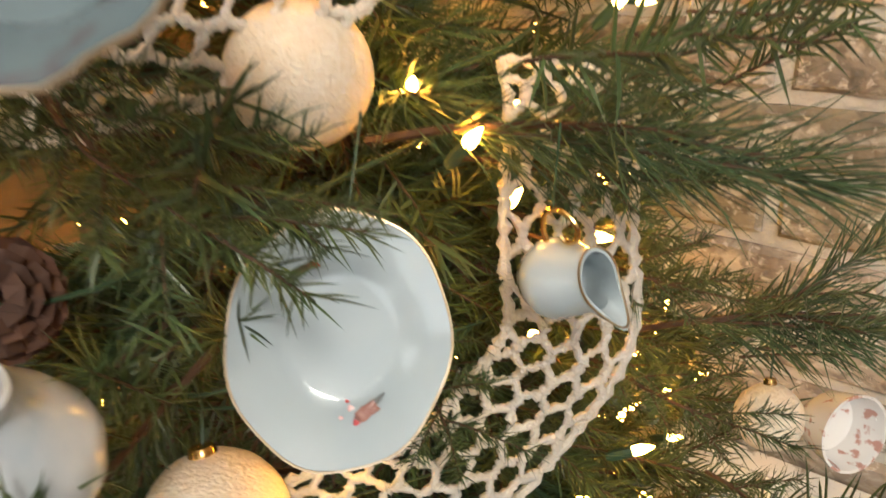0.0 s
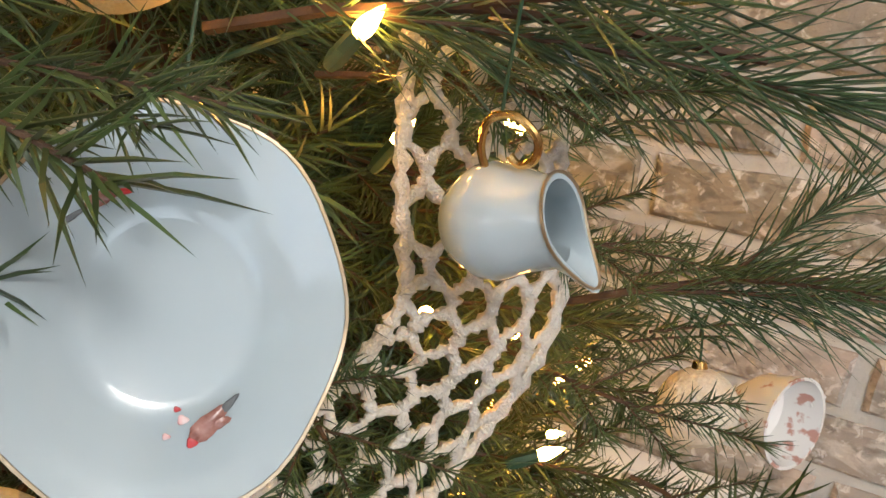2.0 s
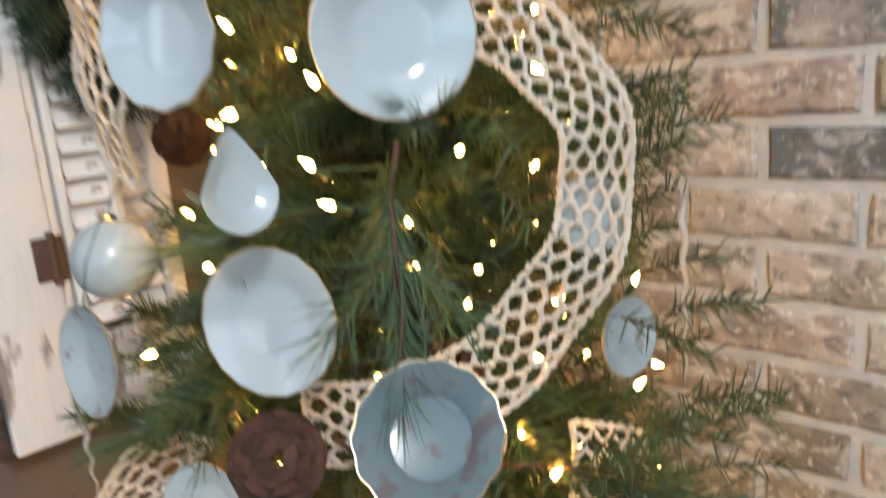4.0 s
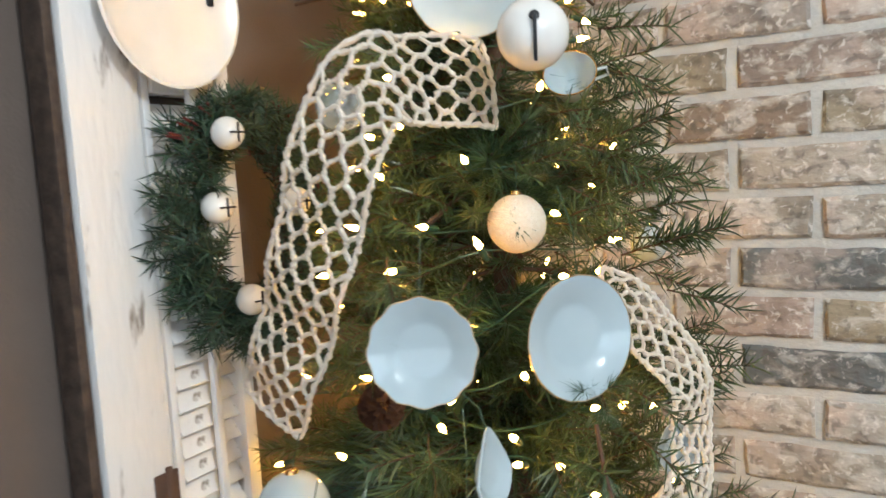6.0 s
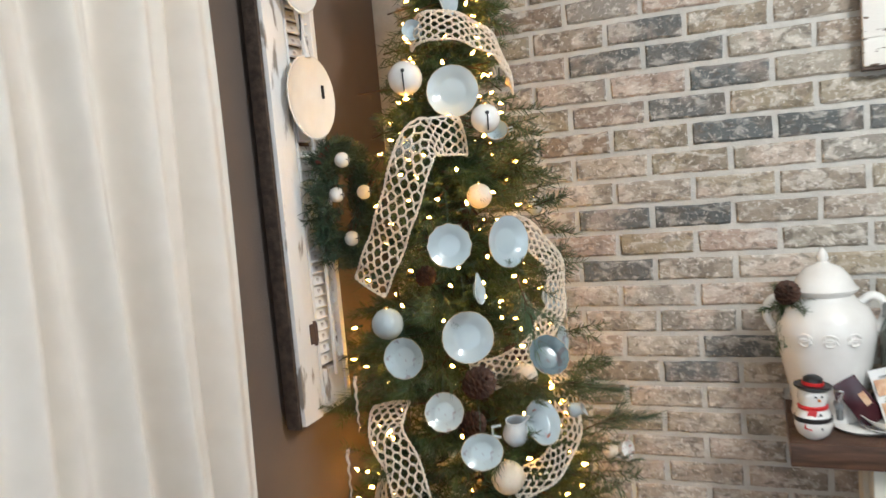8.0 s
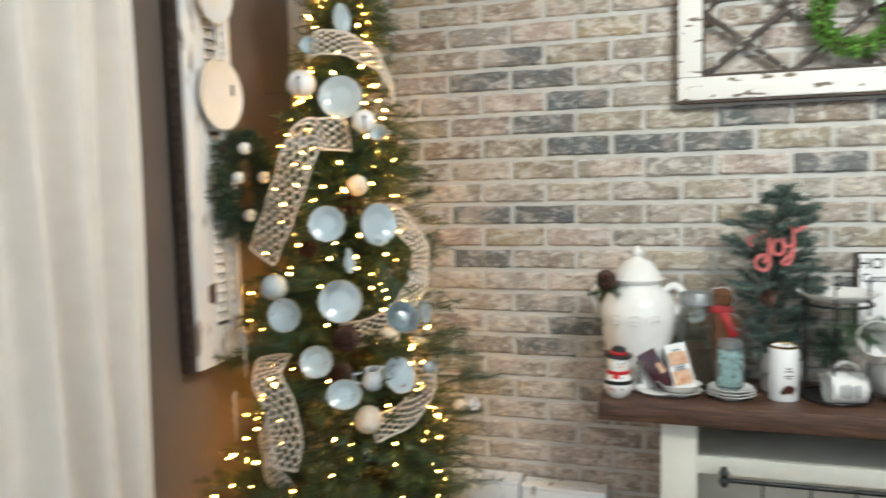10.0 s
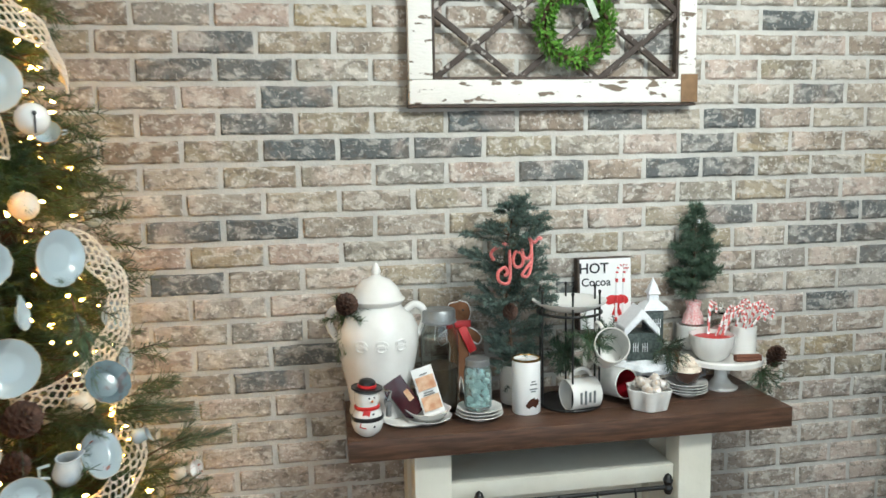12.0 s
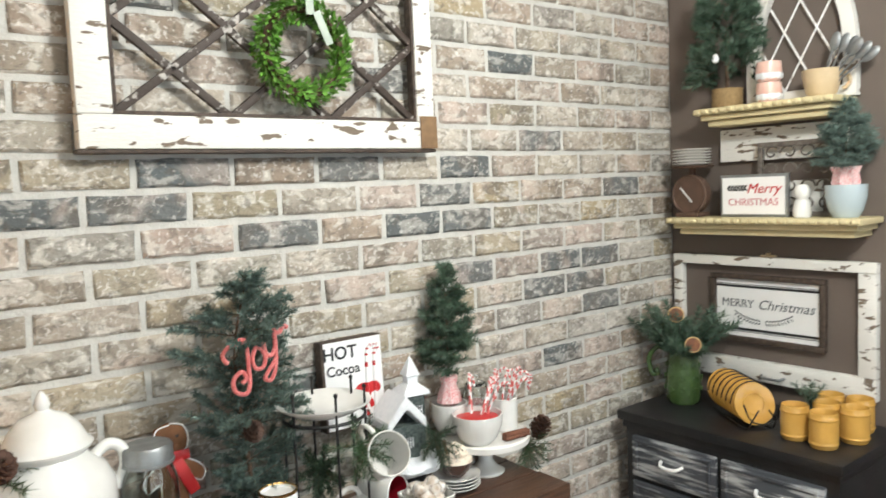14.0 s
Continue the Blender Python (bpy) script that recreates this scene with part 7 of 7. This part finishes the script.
for i in range(6):
    for d in (1, -1):
        bmesh.ops.create_circle(bm, cap_ends=True, segments=8, radius=1, matrix=Matrix.Translation((-0.03 + 0.010 * i, d * 0.004, 0)) @ Matrix.Rotation(d * 0.6, 4, "Z") @ Matrix.Diagonal((0.008, 0.003, 1, 1)))
part("sprig_print", moved(bm, east(a1 - 0.06, b0 + 0.083, XS - 0.002)), M_BLACK, sl, "printed dark leaf sprig", smooth=False)
wb = thing("weathered_board", "weathered board with peeling white paint behind the shelf things", "board", Matrix.Identity(4))
part("board", bbox(XE - 0.02, XE - 0.004, -0.01, 0.40, S1 - 0.155, S1 - 0.060, 0.002), M_CHIPPED, wb)
part("board", bbox(XE - 0.02, XE - 0.004, 0.10, 0.40, S2 + 0.0, S2 + 0.10, 0.002), M_CHIPPED, wb)
gr = thing("iron_grate", "old iron floor grate with scrollwork leaning on the wall", "grate", Matrix.Translation((XE - 0.045, 0.15, S2 + 0.0005)))
M_OLDIRON = mat("aged_iron_grate", (0.12, 0.10, 0.085), 0.6, 0.4, second=(0.3, 0.27, 0.23), scale=80, bump=0.5)
for a, b, c, e in ((-0.115, 0.115, 0.0, 0.014), (-0.115, 0.115, 0.196, 0.21), (-0.115, -0.101, 0.0145, 0.1955), (0.101, 0.115, 0.0145, 0.1955)):
    part("border", bbox(-0.005, 0.005, a, b, c, e, 0.002), M_OLDIRON, gr)
for iy in range(4):
    for iz in range(4):
        cy, cz = -0.075 + 0.05 * iy, 0.035 + 0.048 * iz
        s = 1 if (iy + iz) % 2 else -1
        pts = [(0, cy + s * 0.024 * math.cos(u) * (1 - u / 9), cz + 0.022 * math.sin(u) * (1 - u / 9)) for u in [j * 0.55 for j in range(12)]]
        part("scroll", tube(pts, 0.0028, 6), M_OLDIRON, gr)
fg = thing("figurine", "small cream ceramic figurine with a gold trim", "figurine", on(XE - 0.085, 0.118, S2))
bm = lathe([(0.0, 0.0), (0.022, 0.0), (0.024, 0.01), (0.021, 0.04), (0.015, 0.05), (0.021, 0.058), (0.022, 0.075), (0.013, 0.088), (0.0, 0.09)], 28)
for v in bm.verts:
    v.co += v.co.normalized() * 0.002 * noise.noise(v.co * 90)
part("body", bm, M_CREAMER, fg)
wp = thing("shelf_tree", "little frosted pine in a white footed bowl on the shelf", "small tree", on(XE - 0.085, 0.004, S2))
part("bowl", lathe([(0.0, 0.0), (0.03, 0.0), (0.033, 0.004), (0.042, 0.02), (0.05, 0.055), (0.051, 0.085), (0.048, 0.085), (0.046, 0.055), (0.0, 0.03)], 40), M_PORC, wp)
part("wrap", lathe([(0.03, 0.08), (0.034, 0.09), (0.03, 0.115), (0.036, 0.132), (0.02, 0.128), (0.0, 0.12)], 24, 0.1, 8, 0.2), M_PINK, wp, "red striped cloth")
foliage("greenery", spruce(0.30, 0.085, 80, 0.018, 0.003, 0.125), M_SPRUCE, 71, wp, "frosted needles")
# on the upper shelf
ut = thing("shelf_tree", "bushy dark pine in a woven pot on the upper shelf", "small tree", on(XE - 0.07, 0.345, S1))
part("pot", lathe([(0.0, 0.0), (0.04, 0.0), (0.043, 0.004), (0.043, 0.055), (0.038, 0.055), (0.036, 0.045), (0.0, 0.045)], 32), M_TAN, ut, "tan woven pot")


def bush(V, F, I, r):
    for k in range(150):
        t = r.random()
        a = r.uniform(0, 6.283)
        rad = 0.085 * (1 - 0.55 * t)
        p = Vector((rad * 0.6 * math.cos(a), rad * 0.9 * math.sin(a), 0.07 + 0.24 * t))
        d = Vector((0.6 * math.cos(a), math.sin(a), r.uniform(-0.1, 0.7)))
        twig(V, F, I, r, p, p + d.normalized() * 0.05, 60, 0.024, 0.001, 40, 0)


foliage("greenery", bush, bpy.data.materials["deep_green_needle"], 81, ut, "bushy dark needles")
part("stem", tube([(0, 0, 0.04), (0, 0, 0.2)], 0.006, 8), M_BARK, ut)
bird_o = part("clip", lathe([(0.0, 0.0), (0.008, 0.006), (0.010, 0.016), (0.006, 0.026), (0.0, 0.03)], 14), M_SNOW, ut, "small white and red clip ornament", pose(-0.075, -0.01, 0.12))
st = None
for i in range(2):
    st = thing("stacked_mug", "pink and white ceramic novelty mug in a stack", "mug", on(XE - 0.075, 0.215, S1 + 0.057 * i, 20), "novelty mugs")
    part("cup", lathe([(0.0, 0.0), (0.026, 0.0), (0.032, 0.008), (0.034, 0.03), (0.032, 0.055), (0.030, 0.0555), (0.029, 0.05), (0.03, 0.03), (0.0, 0.008)], 32), M_FLESH, st)
    part("band", lathe([(0.0305, 0.006), (0.0345, 0.010), (0.0355, 0.020), (0.034, 0.024)], 32, 0.05, 9), M_SNOW, st, "white raised band")
    part("handle", tube(arc(0.03, 0.028, 0.02, -80, 80, 8), 0.004, 8), M_RED, st, "red handle")
um = thing("utensil_mug", "cream stoneware cup holding old spoons", "mug", on(XE - 0.075, 0.07, S1, -60))
part("cup", lathe([(0.0, 0.0), (0.03, 0.0), (0.038, 0.01), (0.045, 0.04), (0.049, 0.07), (0.046, 0.07), (0.042, 0.04), (0.0, 0.012)], 40), mat("buff_stoneware", (0.58, 0.45, 0.28), 0.4, second=(0.48, 0.36, 0.21), scale=30), um)
part("handle", tube(arc(0.044, 0.04, 0.022, -80, 80, 8), 0.005, 8), bpy.data.materials["buff_stoneware"], um)
for i in range(6):
    a = -20 + i * 13
    s = thing("spoon", "old tarnished spoon standing in the cup", "spoon", Matrix.Translation((XE - 0.075, 0.07 - 0.004 * i, S1 + 0.02)) @ pose(0, 0, 0, 18 + 7 * i, 0, 0) @ pose(0, 0, 0, 0, -6 + 4 * (i % 3), 0), "old spoons")
    part("shaft", tube([(0, 0, 0), (0, 0, 0.10)], 0.0028, 6), M_ZINC, s)
    part("bowl", moved(lathe([(0.0, 0.0), (0.7, 0.002), (1.0, 0.005), (0.95, 0.0055), (0.0, 0.002)], 16), pose(0, 0, 0.122, 0, 90, 0) @ Matrix.Diagonal((0.026, 0.013, 1, 1))), M_ZINC, s)
arch = thing("arched_sash", "arched window sash with chipped white paint and diamond leading", "window sash", Matrix.Translation((XE - 0.018, 0.155, S1 + 0.0005)))
prof = [(-0.135, 0.0), (-0.135, 0.12), (-0.128, 0.2), (-0.105, 0.28), (-0.06, 0.36), (0.0, 0.42)]
left = spline([(0, y, z) for y, z in prof], 5)
right_ = [Vector((0, -p.y, p.z)) for p in left]
for line in (left, right_):
    bm = bmesh.new()
    rings = []
    for i, p in enumerate(line):
        d = (line[min(i + 1, len(line) - 1)] - line[max(i - 1, 0)]).normalized()
        nrm = Vector((0, d.z, -d.y)) * 0.017
        rings.append([bm.verts.new(p + nrm + Vector((-0.012, 0, 0))), bm.verts.new(p - nrm + Vector((-0.012, 0, 0))), bm.verts.new(p - nrm + Vector((0.012, 0, 0))), bm.verts.new(p + nrm + Vector((0.012, 0, 0)))])
    for a, b in zip(rings, rings[1:]):
        for k in range(4):
            bm.faces.new((a[k], a[(k + 1) % 4], b[(k + 1) % 4], b[k]))
    bm.faces.new(rings[0][::-1])
    bm.faces.new(rings[-1])
    bmesh.ops.recalc_face_normals(bm, faces=bm.faces[:])
    part("side", bm, M_CHIPPED, arch, smooth=False)
part("sill", bbox(-0.014, 0.014, -0.15, 0.15, 0.0, 0.03, 0.002), M_CHIPPED, arch)
for i in range(-2, 4):
    for s in (1, -1):
        y0 = i * 0.09 * s - 0.045 * s
        pts = []
        for k in range(22):
            z = 0.03 + k * 0.018
            y = y0 + s * (z - 0.03) * 0.55
            lim = 0.118 if z < 0.13 else 0.118 * max(0.0, (1 - ((z - 0.13) / 0.30) ** 1.6))
            if abs(y) <= lim:
                pts.append((0, y, z))
        if len(pts) > 2:
            part("leading", tube(pts, 0.0028, 6), M_OLDWHITE, arch, "pale diamond glazing bar")

# ---- low white boxes under the brick, by the tree ----
for x0, x1, y0, z1, lab in ((-0.165, 0.125, 0.485, 0.505, "white-washed wooden crate against the brick wall"), (0.135, 0.385, 0.495, 0.495, "second white-washed wooden crate against the brick wall")):
    cr = thing("wooden_crate", lab, "crate", Matrix.Translation(((x0 + x1) / 2, (y0 + 0.575) / 2, 0)), "white crates")
    w, d = (x1 - x0), 0.575 - y0
    for k in range(5):
        z0 = z1 * k / 5
        part("slat", bbox(-w / 2, w / 2, -d / 2, -d / 2 + 0.014, z0 + 0.002, z0 + z1 / 5 - 0.003, 0.002), M_OLDWHITE, cr)
    part("side", bbox(-w / 2, -w / 2 + 0.014, -d / 2 + 0.0145, d / 2, 0.0, z1 - 0.004, 0.002), M_OLDWHITE, cr)
    part("side", bbox(w / 2 - 0.014, w / 2, -d / 2 + 0.0145, d / 2, 0.0, z1 - 0.004, 0.002), M_OLDWHITE, cr)
    for k in range(3):
        part("lid_slat", bbox(-w / 2, w / 2, -d / 2 + d * k / 3 + 0.001, -d / 2 + d * (k + 1) / 3 - 0.001, z1 - 0.003, z1 + 0.009, 0.002), M_OLDWHITE, cr)

# ---- icicles, cones and small china deep in the tree ----
M_ICE = mat("twisted_glass", (0.86, 0.84, 0.80), 0.12, trans=0.55, second=(0.8, 0.7, 0.55), scale=90)
for x, y, z, h in ((-0.105, 0.43, 1.165, 0.19), (-0.47, -0.02, 1.06, 0.12), (-0.50, -0.03, 0.90, 0.13), (-0.13, 0.40, 1.42, 0.10)):
    t = thing("icicle_ornament", "twisted clear glass icicle on the tree", "icicle ornament", pose(x, y, z), "glass icicles")
    n = 26
    pts = [Vector((0.0018 * math.cos(i * 1.1), 0.0018 * math.sin(i * 1.1), -h * i / n)) for i in range(n + 1)]
    part("glass", tube(pts, [0.0042 * (1 - 0.75 * i / n) for i in range(n + 1)], 7), M_ICE, t)
    part("hook", tube([(0, 0, 0), (0.004, 0, 0.015), (-0.01, 0, 0.03)], 0.0006, 5), M_SOCKET, t, "thin green wire hook")
for x, y, z, l, w, a in ((-0.235, 0.035, 1.02, 0.075, 0.032, 60), (-0.14, 0.17, 1.055, 0.05, 0.02, -70), (-0.26, 0.04, 0.93, 0.06, 0.026, 80), (-0.33, 0.05, 1.25, 0.05, 0.02, 60)):
    t = thing("pine_cone", "brown open pine cone wired into the tree", "pine cone", Matrix.Translation((x, y, z)), "cones in the tree")
    pine_cone(t, pose(0, 0, 0, 60, 0, a), l, w, int(z * 100))
# painted cup by the wall and a pale jug low on the tree
pc = thing("teacup_ornament", "small china cup painted with pink and blue flowers", "teacup", Matrix.Translation((0.036, 0.305, 0.806)) @ pose(0, 0, 0, 75, 0, 60))
M_PAINTED = mat("painted_flower_china", (0.76, 0.74, 0.70), 0.18, second=(0.45, 0.16, 0.10), scale=120, amount=0.8, contrast=(0.56, 0.62), coat=0.4)
part("bowl", lathe([(0.0, -0.014), (0.009, -0.014), (0.017, -0.004), (0.021, 0.014), (0.0195, 0.014), (0.0155, -0.003), (0.0, -0.011)], 30), M_PAINTED, pc)
part("handle", tube([(0.018, 0, 0.008), (0.028, 0, 0.008), (0.028, 0, -0.003), (0.015, 0, -0.005)], 0.0016, 7), M_PAINTED, pc)
pj = thing("jug_ornament", "pale china jug with a blue shaded side", "jug", Matrix.Translation((-0.128, 0.006, 0.925)) @ pose(0, 0, 0, 20, 0, 20))
part("body", jug_body(0.026, 0.055, 0.09, 0.010), mat("blue_shaded_china", (0.72, 0.70, 0.66), 0.2, second=(0.30, 0.42, 0.52), scale=16, amount=0.8, coat=0.3), pj)
part("handle", tube([(-0.028, 0, 0.045), (-0.046, 0, 0.042), (-0.046, 0, 0.02), (-0.029, 0, 0.014)], 0.003, 8), M_PORC, pj)
